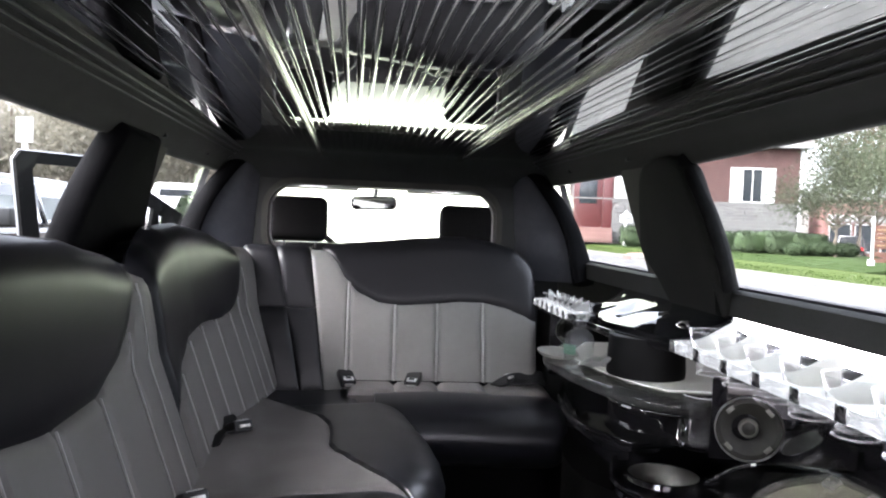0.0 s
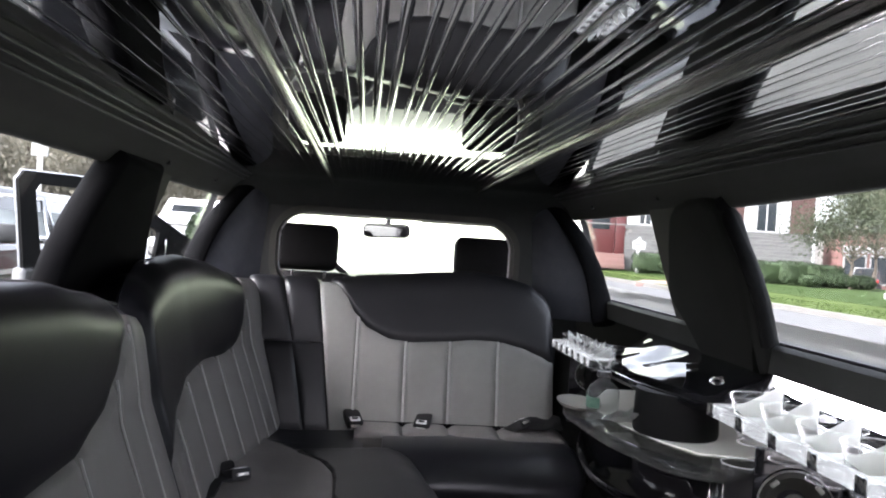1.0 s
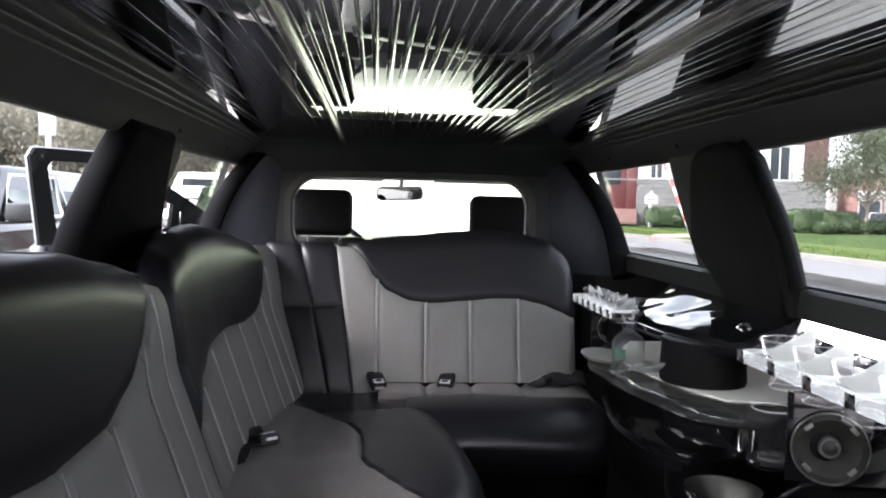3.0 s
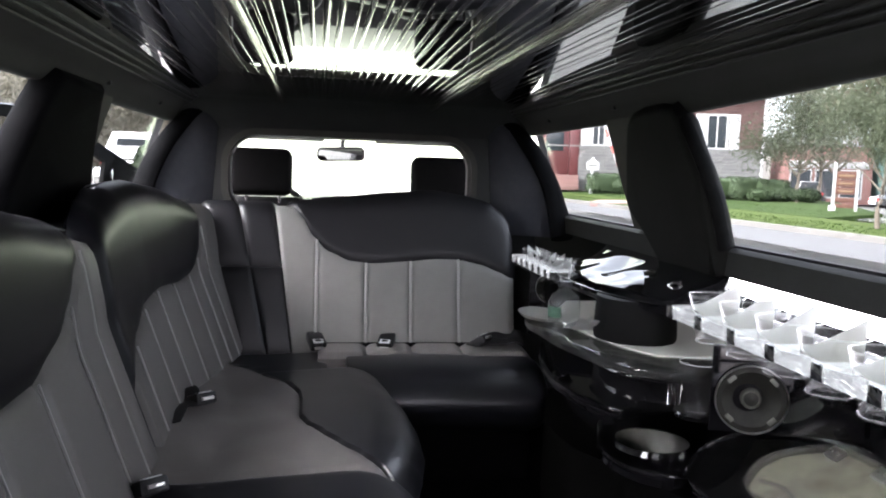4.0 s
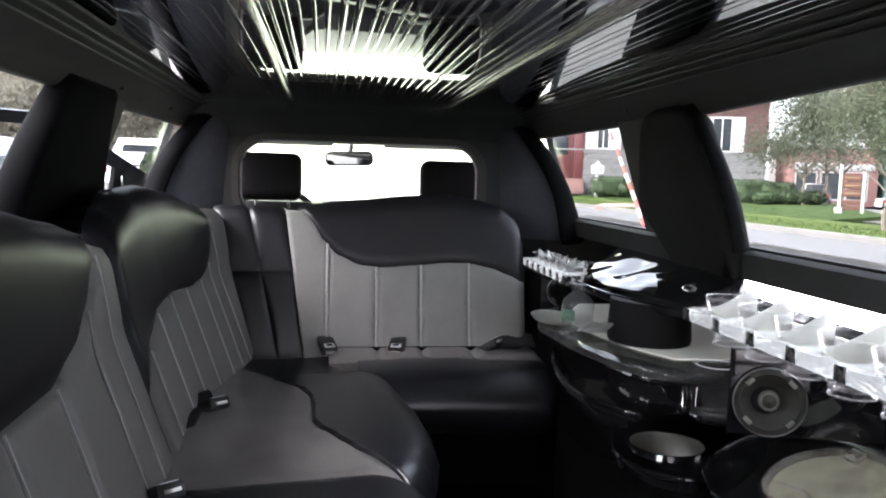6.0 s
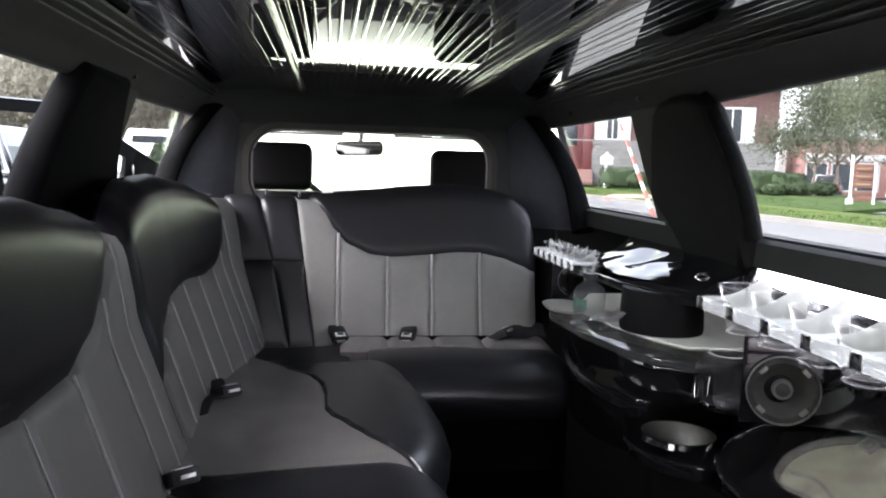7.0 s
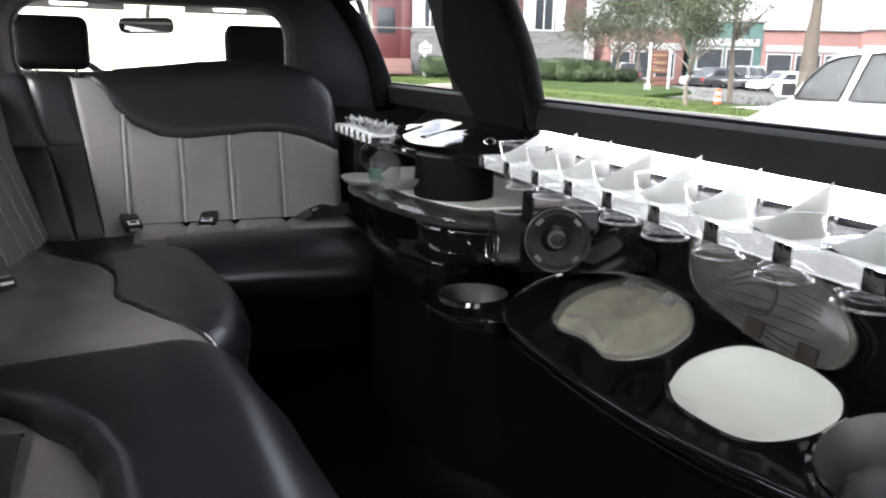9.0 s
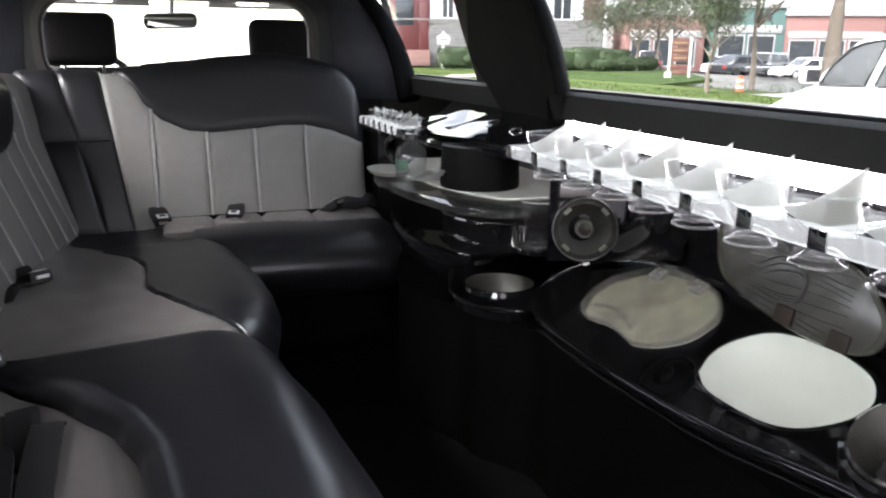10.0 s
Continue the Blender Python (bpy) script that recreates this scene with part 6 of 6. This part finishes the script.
        part("mullion", hb((x0 + x1) / 2 - 0.03, (x0 + x1) / 2 + 0.03, 0.0, 0.04, z0, z1), WHITE_PAINT, wdw, "white mullion")
        for sx in (x0 - 0.60, x1 + 0.08):
            part("shutter", hb(sx, sx + 0.50, 0.0, 0.06, z0 - 0.05, z1 + 0.05, 0.01), WHITE_PAINT, house, "white louvred shutter")
for k in range(3):
    part("step", hb(9.0, 11.8, 0.0, 1.6 - 0.4 * k, 0.0, 0.25 * (k + 1), 0.02), material("step_brick", (0.16, 0.09, 0.08), 0.85, second=(0.21, 0.12, 0.10), scale=6) if k == 0 else bpy.data.materials["step_brick"], house, "brick front step")
slab([tuple((HM @ Vector(p))[:2]) for p in ((9.3, 1.5, 0), (11.4, 1.5, 0), (11.6, 4.4, 0), (9.6, 4.8, 0))], 0.145, "path", material("path_pink", (0.22, 0.15, 0.13), 0.9, second=(0.26, 0.18, 0.16), scale=3), "pinkish paved path to the front door", "path", 0.2)

# courses of the house front: stones below, bricks above
rnd = random.Random(6)


def free(x0, x1, z0, z1):
    return not any(x1 > a - 0.05 and x0 < b + 0.05 and z1 > c and z0 < d for a, b, c, d in openings)


stone_meshes = [finish(turned(box(-w / 2, w / 2, -0.05, 0.05, -0.076, 0.076, 0.012, 1), Matrix()), STONE, 0) for w in (0.48, 0.66, 0.88)]
count = 0
z = 0.05
while z < ST - 0.1:
    x = rnd.random() * 0.3
    while x < 14.8:
        k = rnd.randrange(3)
        w = (0.48, 0.66, 0.88)[k]
        if free(x, x + w, z, z + 0.15) and count < 300:
            ob = new("stone", stone_meshes[k])
            ob.parent = house
            ob.matrix_parent_inverse = Matrix.Translation(-BASES[house.name])
            ob.matrix_basis = HM @ Matrix.Translation((x + w / 2, -0.02 + 0.02 * rnd.random(), z + 0.076))
            count += 1
        x += w + 0.014
    z += 0.166
verts, faces = [], []
z = ST + 0.08
row = 0
while z < 4.95:
    x = 0.1 - (0.11 if row % 2 else 0)
    while x < LEN:
        x0, x1 = max(x, 0.06), x + 0.205
        if free(x0, x1, z, z + 0.065):
            b = len(verts)
            d = 0.0 + 0.006 * rnd.random()
            for p in ((x0, -0.06, z), (x1, -0.06, z), (x1, -0.06, z + 0.065), (x0, -0.06, z + 0.065), (x0, d, z), (x1, d, z), (x1, d, z + 0.065), (x0, d, z + 0.065)):
                verts.append(HM @ Vector(p))
            faces += [(b + 4, b + 5, b + 6, b + 7), (b, b + 1, b + 5, b + 4), (b + 3, b + 7, b + 6, b + 2), (b, b + 4, b + 7, b + 3), (b + 1, b + 2, b + 6, b + 5)]
        x += 0.217
    z += 0.077
    row += 1
me = bpy.data.meshes.new("bricks")
me.from_pydata(verts, [], faces)
me.materials.append(BRICK)
part("brickwork", me, BRICK, house, "red brick courses")["kind"] = "stuff"

for i, (az, r_, rx, h, bx) in enumerate(((22.1, 44, 0.85, 1.15, 1), (23.5, 43.5, 0.85, 1.2, 1), (24.9, 43, 0.75, 1.1, 1), (25.6, 42.0, 0.55, 0.70, 0), (24.3, 41.5, 0.5, 0.65, 0), (26.3, 42, 0.55, 0.68, 0), (26.95, 42, 0.55, 0.66, 0), (15.7, 48.5, 0.85, 1.25, 1), (16.8, 48, 0.7, 1.0, 0), (18.4, 47, 0.8, 1.1, 1), (20.2, 45.5, 0.8, 1.1, 1))):
    shrub(-0.13 + r_ * math.sin(radians(az)), 0.2 + r_ * math.cos(radians(az)), rx * 0.92, rx * 0.85, h * 0.8, 40 + i, "clipped green shrub before the brick house" if bx else "low rounded green shrub beside the lawn", bool(bx))

# small white house sign on a post, with plain bars for its writing
p = HM @ Vector((8.5, 3.2, 0))
s_ = thing("sign_post", "small white sign on a white post on the lawn", "sign", (p.x, p.y, p.z), metric=True)
part("post", box(p.x - 0.06, p.x + 0.06, p.y - 0.06, p.y + 0.06, p.z - 0.1, p.z + 1.5, 0.01), WHITE_PAINT, s_)
brd = part("board", turned(prism([(-0.28, 0), (0.28, 0), (0.30, 0.35), (0.12, 0.45), (0.0, 0.62), (-0.12, 0.45), (-0.30, 0.35)], -0.03, 0.03, "xz", 0.01), pose(p.x, p.y - 0.08, p.z + 1.0, 0, 0, -20)), WHITE_PAINT, s_)
part("bar", turned(box(-0.2, 0.2, -0.04, -0.031, 0.18, 0.26), pose(p.x, p.y - 0.08, p.z + 1.0, 0, 0, -20)), STONE, brd, "grey bar of writing")

# big brown sign board between white posts
G_ = (15.9, 29.3)
z = ground_z(*G_) + 0.12
s_ = thing("sign_board", "brown slatted sign board between white posts", "sign", (*G_, z))
for o in (-0.35, 0.35):
    part("post", turned(box(o - 0.05, o + 0.05, -0.05, 0.05, -0.1, 1.50 if o < 0 else 1.30, 0.01), pose(*G_, z, 0, 0, -28)), WHITE_PAINT, s_, "white square post")
part("base", turned(box(-0.48, -0.25, -0.12, 0.12, -0.1, 0.18, 0.02), pose(*G_, z, 0, 0, -28)), WHITE_PAINT, s_, "white footing")
for i, (a, b) in enumerate(((1.00, 1.24), (0.76, 0.98), (0.52, 0.74), (0.29, 0.42), (0.10, 0.23))):
    bd = part("board", turned(box(-0.295, 0.295, -0.04, 0.04, a, b, 0.01), pose(*G_, z, 0, 0, -28)), SIGN_BROWN, s_)
    if i < 3:
        part("bar", turned(box(-0.22, 0.22, -0.048, -0.041, a + 0.08, a + 0.13), pose(*G_, z, 0, 0, -28)), SIGN_TAN, bd, "tan bar of writing")

# orange barrel on the verge, and the striped guard on a guy wire
c_ = (12.75, 20.4)
z = ground_z(*c_) + 0.13
ob = thing("traffic_barrel", "orange and white striped traffic drum on the verge", "traffic drum", (*c_, z))
for i in range(5):
    part("band", turned(lathe([(0.001, 0), (0.098 - 0.006 * i, 0), (0.094 - 0.006 * i, 0.072), (0.001, 0.072)], 20), Matrix.Translation((*c_, z + 0.072 * i))), WHITE_PAINT if i in (1, 3) else ORANGE, ob, "reflective band")
g0, g1 = Vector((7.65, 24.4, ground_z(7.65, 24.4))), Vector((7.0, 26.6, 2.9))
ob = thing("guy_wire_guard", "red and white spiral striped guard on a leaning wire", "wire guard", g0)
for i in range(14):
    a, b = g0 + (g1 - g0) * (i / 14), g0 + (g1 - g0) * ((i + 1) / 14)
    part("band", tube([a, b], 0.055 - 0.002 * i, 8), GUARD_RED if i % 2 == 0 else WHITE_PAINT, ob, "striped sleeve")

# ---- vehicles ----


def vehicle(m, length, width, height, paint, label, boxy=0.0, group="", belt_k=0.60, bright=False):
    """A car at pose m: x along its length (nose to +x), z up from the ground."""
    ob = thing("car", label, "car", m.translation, group=group, metric=True)
    L, W, H = length, width, height
    belt = H * belt_k
    side_prof = [(-L / 2, 0.32), (-L / 2, belt * 0.85), (-L / 2 + 0.15, belt), (L * 0.20, belt), (L / 2 - 0.35, belt * 0.90), (L / 2 - 0.05, belt * 0.72), (L / 2, 0.32)]
    bm = prism(side_prof, -W / 2, W / 2, "xz", 0.07, 3)
    for f in bm.verts:
        if f.co.z < 0.0:
            f.co.z = 0
    part("body", turned(bm, m), paint, ob, "painted body")
    if bright:
        roof = [(-L * 0.42, belt - 0.02), (-L * 0.34, H), (L * 0.11, H), (L * 0.22, belt - 0.02)]
    elif boxy:
        roof = [(-L / 2 + 0.12, belt - 0.02), (-L / 2 + 0.30, H), (L * 0.10, H), (L * 0.24, belt - 0.02)]
    else:
        roof = [(-L * 0.40, belt - 0.02), (-L * 0.25, H), (L * 0.06, H), (L * 0.22, belt - 0.02)]
    bm = prism(roof, -W / 2 + 0.08, W / 2 - 0.08, "xz", 0.05, 2)
    for v in bm.verts:
        k = (v.co.z - belt) / (H - belt)
        v.co.y *= 1 - 0.14 * max(0, k)
    part("cabin", turned(bm, m), paint, ob, "painted roof and pillars")
    (ax, az), (bx, bz), (cx, cz), (dx, dz) = roof
    for sgn in (-1, 1):
        yo = (W / 2 - 0.08)
        for f0, f1 in ((0.04, 0.47), (0.53, 0.96)):
            def at(f, k):
                lo, hi = ax + 0.18 + (dx - 0.18 - ax - 0.18) * f, bx + 0.06 + (cx - bx - 0.10) * f
                return (lo + (hi - lo) * k, sgn * (yo * (1 - 0.14 * k) + 0.012), belt + 0.03 + (H - belt - 0.11) * k)
            bm = bmesh.new()
            bm.faces.new([bm.verts.new(p) for p in (at(f0, 0), at(f1, 0), at(f1, 1), at(f0, 1))])
            bmesh.ops.solidify(bm, geom=bm.faces[:], thickness=0.01)
            sw = part("side_window", turned(bm, m), PALE_GLASS if bright else DARK_GLASS, ob, "pale teal side window, lightened for the sky it reflects" if bright else "dark side window")
            if bright:
                ring = [m @ Vector(at(f, k)) for f, k in ((f0, 0), (f1, 0), (f1, 1), (f0, 1), (f0, 0))]
                part("window_trim", tube(ring, 0.022, 6), CHROME, sw, "bright window trim")
        part("mirror", turned(box(dx - 0.25, dx - 0.10, sgn * (W / 2 + 0.02), sgn * (W / 2 + 0.22), belt + 0.02, belt + 0.16, 0.02), m), DARK_PLASTIC, ob, "black wing mirror")
        part("trim", turned(box(-L / 2 + 0.2, L / 2 - 0.3, sgn * (W / 2 + 0.001), sgn * (W / 2 + 0.012), belt * 0.74, belt * 0.78), m), CHROME, ob, "bright side trim")
        for wx in (-L * 0.30, L * 0.31):
            wh = part("wheel", turned(lathe([(0.001, -0.10), (0.30, -0.10), (0.33, -0.06), (0.33, 0.06), (0.30, 0.10), (0.001, 0.10)], 24), m @ Matrix.Translation((wx, sgn * (W / 2 - 0.09), 0.33)) @ pose(0, 0, 0, 90, 0, 0)), RUBBER, ob, "black tyre")
            part("rim", turned(lathe([(0.001, -0.108), (0.14, -0.108), (0.20, -0.102), (0.001, 0.108)], 20), m @ Matrix.Translation((wx, sgn * (W / 2 - 0.09), 0.33)) @ pose(0, 0, 0, 90, 0, 0)), STEEL, wh, "metal rim")
        part("lamp", turned(box(-L / 2 - 0.01, -L / 2 + 0.08, sgn * (W / 2 - 0.30), sgn * (W / 2 - 0.06), belt * 0.66, belt * 0.84, 0.02), m), material("tail_lamp", (0.45, 0.02, 0.02), 0.3) if "tail_lamp" not in bpy.data.materials else bpy.data.materials["tail_lamp"], ob, "red tail lamp")
    for (x0, z0), (x1, z1) in (((dx, dz), (cx, cz)), ((ax, az), (bx, bz))):
        bm = bmesh.new()
        n_ = Vector((z0 - z1, 0, x1 - x0)).normalized()
        n_ = n_ if (n_.x > 0) == (x0 > 0) else -n_
        q = []
        for k, s in ((0.12, -1), (0.12, 1), (0.90, 1), (0.90, -1)):
            q.append(bm.verts.new(Vector((x0 + (x1 - x0) * k, s * (W / 2 - 0.18) * (1 - 0.12 * k), z0 + (z1 - z0) * k)) + n_ * 0.008))
        bm.faces.new(q)
        bmesh.ops.solidify(bm, geom=bm.faces[:], thickness=0.01)
        part("screen", turned(bm, m), DARK_GLASS, ob, "dark screen glass")
    return ob


def on_ground(x, y, rz):
    return pose(x, st(y), ground_z(x, y) + 0.11, 0, 0, math.degrees(math.atan2(K * math.sin(radians(rz)), math.cos(radians(rz)))))


# Pale teal glass; the sky's reflection is put into its light base colour.
PALE_GLASS = material("pale_glass", (0.26, 0.29, 0.28), 0.10, second=(0.34, 0.37, 0.36), scale=2)
CAR_WHITE = material("car_white", (0.80, 0.81, 0.81), 0.25, second=(0.84, 0.84, 0.84), scale=2, coat=0.8)
CAR_BLACK = material("car_black", (0.015, 0.015, 0.017), 0.2, second=(0.022, 0.022, 0.024), scale=2, coat=0.8)
CAR_SILVER = material("car_silver", (0.50, 0.51, 0.53), 0.3, metal=0.5, second=(0.56, 0.57, 0.58), scale=2, coat=0.8)
CAR_GREY = material("car_grey", (0.10, 0.10, 0.11), 0.3, second=(0.13, 0.13, 0.14), scale=2, coat=0.8)
vehicle(on_ground(38.2, 75, 60), 4.6, 1.9, 1.75, CAR_BLACK, "black sport utility car seen from behind in the car park", 1, "parked cars")
vehicle(on_ground(36.0, 78, 60), 4.6, 1.9, 1.6, CAR_WHITE, "white car parked beside the black one", 0, "parked cars")
vehicle(on_ground(42.0, 67.5, -10), 4.7, 1.8, 1.45, CAR_WHITE, "white saloon car in the car park", 0, "parked cars")
vehicle(on_ground(37.5, 59, 5), 4.8, 1.85, 1.45, CAR_BLACK, "black saloon car in the car park", 0, "parked cars")
vehicle(on_ground(42.3, 62.5, 30), 4.7, 1.9, 1.75, CAR_GREY, "dark grey sport utility car in the car park", 1, "parked cars")
vehicle(on_ground(40.8, 56, 170), 4.6, 1.8, 1.45, CAR_WHITE, "white saloon car by the shops", 0, "parked cars")
vehicle(pose(-3.97, st(9.70), -0.13, 0, 0, -90), 4.6, 1.95, 1.42, CAR_BLACK, "black formal saloon car with bright trim in the lot", 0, "parked cars", 0.675, True)
vehicle(on_ground(-4.15, stn(26.0), 0), 5.2, 2.0, 2.05, CAR_WHITE, "white sport utility car in the lot", 1, "parked cars", 0.78)
vehicle(on_ground(-5.85, stn(13.6), 180), 4.7, 1.85, 1.40, CAR_SILVER, "silver saloon car parked across the lot", 0, "parked cars")



def near_car():
    """White car standing in the next lane, its nose ahead; near side at x = 4.2."""
    g = ground_z(5, 5)
    ob = thing("car", "white saloon car standing in the lane beside the limousine", "car", (5.1, 5.2, g))
    ob.location += Vector((0, -0.19, 0.10))
    hull = [(1.25, g + 0.15), (1.2, 0.50), (1.35, 0.66), (2.6, 0.69), (4.6, 0.69), (5.5, 0.675), (6.10, 0.665), (6.38, 0.65), (6.72, 0.54), (7.05, 0.42), (7.25, 0.25), (7.27, g + 0.15)]
    pts = [(p.x, p.y) for p in spline([(a, b, 0) for a, b in hull[1:-1]], 4)]
    part("body", prism([hull[0]] + pts + [hull[-1]], 4.2, 6.0, "yz", 0.06, 4), CAR_WHITE, ob, "white painted body")
    top = spline([(6.32, 0.66, 0), (6.18, 0.80, 0), (6.00, 0.93, 0), (5.86, 0.985, 0), (5.64, 1.012, 0), (5.30, 1.03, 0), (4.5, 1.04, 0), (3.4, 1.03, 0), (2.6, 0.90, 0), (2.1, 0.68, 0)], 5)

    def cab(outline, x0, x1, w):
        bm = prism(outline, x0, x1, "yz", w, 3)
        for v in bm.verts:
            k = max(0, (v.co.z - 0.66) / 0.43)
            v.co.x += (0.09 if v.co.x < 5.1 else -0.09) * k
        return bm

    part("cabin", cab([(p.x, p.y) for p in top], 4.235, 5.95, 0.03), CAR_WHITE, ob, "white roof and pillars")
    for out in ([(6.20, 0.68), (6.12, 0.80), (5.95, 0.92), (5.82, 0.955), (5.60, 0.975), (5.70, 0.685)], [(5.60, 0.687), (5.49, 0.978), (5.0, 0.995), (4.55, 1.0), (4.45, 0.695)], [(4.35, 0.70), (4.45, 0.995), (3.45, 0.965), (2.92, 0.83), (2.75, 0.705)]):
        win = part("side_window", cab(out, 4.222, 4.25, 0.004), SIDE_GLASS, ob, "dark side window")
        rim = [Vector((4.22 + 0.09 * max(0, (b - 0.66) / 0.43), a, b)) for a, b in out]
        part("window_seal", tube(rim + [rim[0]], 0.010, 6), DARK_PLASTIC, win, "black window seal")
    mir_ = part("wing_mirror", box(4.06, 4.20, 6.17, 6.26, 0.685, 0.79, 0.03, 3), CAR_WHITE, ob, "white wing mirror shell")
    # Dark plastic in place of mirror, for the dark interior it reflects.
    part("mirror_glass", box(4.068, 4.192, 6.158, 6.169, 0.694, 0.781, 0.005), DARK_PLASTIC, mir_, "mirror face darkened for its reflection")
    for yy in (2.3, 6.3):
        wh = part("wheel", turned(lathe([(0.001, -0.10), (0.30, -0.10), (0.33, -0.06), (0.33, 0.06), (0.30, 0.10), (0.001, 0.10)], 24), Matrix.Translation((4.29, yy, g + 0.23)) @ Matrix.Diagonal((1, 1 / K, 1, 1)) @ pose(0, 0, 0, 0, 90, 0)), RUBBER, ob, "black tyre")
        part("rim", turned(lathe([(0.001, -0.108), (0.14, -0.108), (0.20, -0.102), (0.001, 0.108)], 20), Matrix.Translation((4.29, yy, g + 0.23)) @ Matrix.Diagonal((1, 1 / K, 1, 1)) @ pose(0, 0, 0, 0, 90, 0)), STEEL, wh, "metal rim")
    part("door_handle", box(4.17, 4.205, 5.55, 5.70, 0.60, 0.625, 0.008), CAR_WHITE, ob, "white door handle")
    return ob


near_car()
shrub(-3.3, 20.0, 0.24, 0.24, 1.55, 77, "dark narrow clipped shrub in the lot")

# front of the limousine: bonnet and open driver's door
hinge, free_ = Vector((-0.92, 5.35, 0)), Vector((-1.485, 4.40, 0))
dd = (free_ - hinge).normalized()
DM = Matrix.Translation(hinge) @ Matrix((dd, Vector((dd.y, -dd.x, 0)), Vector((0, 0, 1)))).transposed().to_4x4()
dl = (free_ - hinge).length
limo = thing("limousine", "black limousine front with its driver's door standing open", "car", hinge)
part("bonnet", prism([(6.05, -0.2), (6.05, 0.62), (6.4, 0.66), (7.2, 0.60), (7.5, 0.45), (7.5, -0.2)], -0.85, 0.85, "yz", 0.04), CAR_BLACK, limo, "black bonnet")
door = part("car_door", turned(box(0, dl - 0.03, -0.04, 0.04, -0.1, 0.86, 0.02), DM), CAR_BLACK, limo, "open black driver's door")
outer = [(0.03, 0.84), (dl - 0.05, 0.84), (dl, 1.20), (dl - 0.03, 1.235), (0.64, 1.235), (0.03, 0.965)]
inner = [(0.34, 0.87), (dl - 0.135, 0.87), (dl - 0.085, 1.160), (dl - 0.105, 1.187), (0.67, 1.187), (0.31, 1.025)]
part("window_frame", turned(frame_prism(outer, inner, -0.012, 0.012, "xz"), DM), RUBBER_BLACK, door, "black window frame")
edge = [DM @ Vector((a, 0.010, b)) for a, b in outer[1:]]
part("frame_edge", tube(edge, 0.0055, 8), CAR_SILVER, door, "pale metal edge")
mm = part("wing_mirror", box(-1.135, -1.035, 5.12, 5.21, 0.905, 1.0, 0.02, 3), CAR_SILVER, limo, "pale wing mirror")
part("mirror_glass", box(-1.126, -1.044, 5.110, 5.119, 0.914, 0.991, 0.003), CHROME, mm, "bluish mirror glass")

# street sign by the lot, far shops, backdrop
x_, y_ = -6.78, 22.0
z = ground_z(x_, y_)
s_ = thing("street_sign", "white rectangular sign on a grey metal post", "sign", (x_, y_, z))
part("post", box(x_ - 0.05, x_ + 0.05, y_ - 0.03, y_ + 0.03, z, 2.72), STEEL, s_, "grey metal post")
part("plate", box(x_ - 0.165, x_ + 0.165, y_ - 0.06, y_ - 0.035, 2.26, 2.76, 0.008), WHITE_PAINT, s_, "white sign plate")


def shop(x, y, rz, w, h, wall, label, awning=None, seed=0):
    m = pose(x, st(y), ground_z(x, y), 0, 0, math.degrees(math.atan2(K * math.sin(radians(rz)), math.cos(radians(rz)))))
    ob = thing("shop_building", label, "building", m.translation, group="far shops", metric=True)
    part("wall", turned(box(0, w, 0, 8, 0, h, 0.03), m), wall, ob, "plastered front")
    part("cornice", turned(box(-0.15, w + 0.15, -0.25, 8.1, h, h + 0.35, 0.05), m), SHOP_TRIM, ob, "white cornice")
    part("fascia", turned(box(0.3, w - 0.3, -0.12, 0.0, h * 0.62, h * 0.74, 0.02), m), SHOP_TRIM if seed % 2 else wall, ob, "sign fascia")
    n = max(2, int(w / 2.4))
    for i in range(n):
        a = 0.5 + (w - 1) * i / n
        wn_ = part("window", turned(box(a, a + (w - 1) / n - 0.4, -0.04, 0.02, 0.6, h * 0.58), m), DARK_GLASS, ob, "shop window")
        part("frame", turned(frame_prism(rounded(a - 0.08, a + (w - 1) / n - 0.32, 0.5, h * 0.6, 0.02, 1), rounded(a + 0.05, a + (w - 1) / n - 0.45, 0.66, h * 0.57, 0.02, 1), -0.09, 0.0, "xz"), m), SHOP_TRIM, wn_, "white frame")
        if h > 5.5:
            part("window", turned(box(a + 0.3, a + (w - 1) / n - 0.8, -0.03, 0.02, h * 0.80, h * 0.93), m), DARK_GLASS, ob, "upper window")
    if awning:
        part("awning", turned(prism([(-1.2, h * 0.50), (-1.2, h * 0.55), (-0.05, h * 0.62), (-0.05, h * 0.58)], 0.2, w - 0.2, "yz"), m), awning, ob, "cloth awning")
    return ob


shop(33, 90, -8, 8, 5.0, PALE_STUCCO, "pale plastered shop across the car park", None, 2)
shop(41.5, 87, -22, 7.5, 5.2, RED_STUCCO, "red plastered shop across the car park", None, 1)
shop(49, 83, -30, 6.5, 5.9, TEAL_STUCCO, "teal and white shop building", None, 1)
shop(55, 79.5, -32, 9, 5.2, RED_STUCCO, "terracotta shop with pale fascia", None, 1)
shop(63, 74.4, -36, 9, 5.4, RED_STUCCO, "red plastered shop with white window frames", None, 1)
shop(71, 69, -40, 14, 6.0, PALE_STUCCO, "long pale plastered shop building", None, 2)
shop(82, 59, -48, 16, 5.6, RED_STUCCO, "long red shop building", None, 1)
shop(-26, 62, 8, 16, 9.5, PALE_STUCCO, "pale building behind the lot trees", None, 2)
# Added glowing panel: stands in for the bright daylight beyond the windscreen.
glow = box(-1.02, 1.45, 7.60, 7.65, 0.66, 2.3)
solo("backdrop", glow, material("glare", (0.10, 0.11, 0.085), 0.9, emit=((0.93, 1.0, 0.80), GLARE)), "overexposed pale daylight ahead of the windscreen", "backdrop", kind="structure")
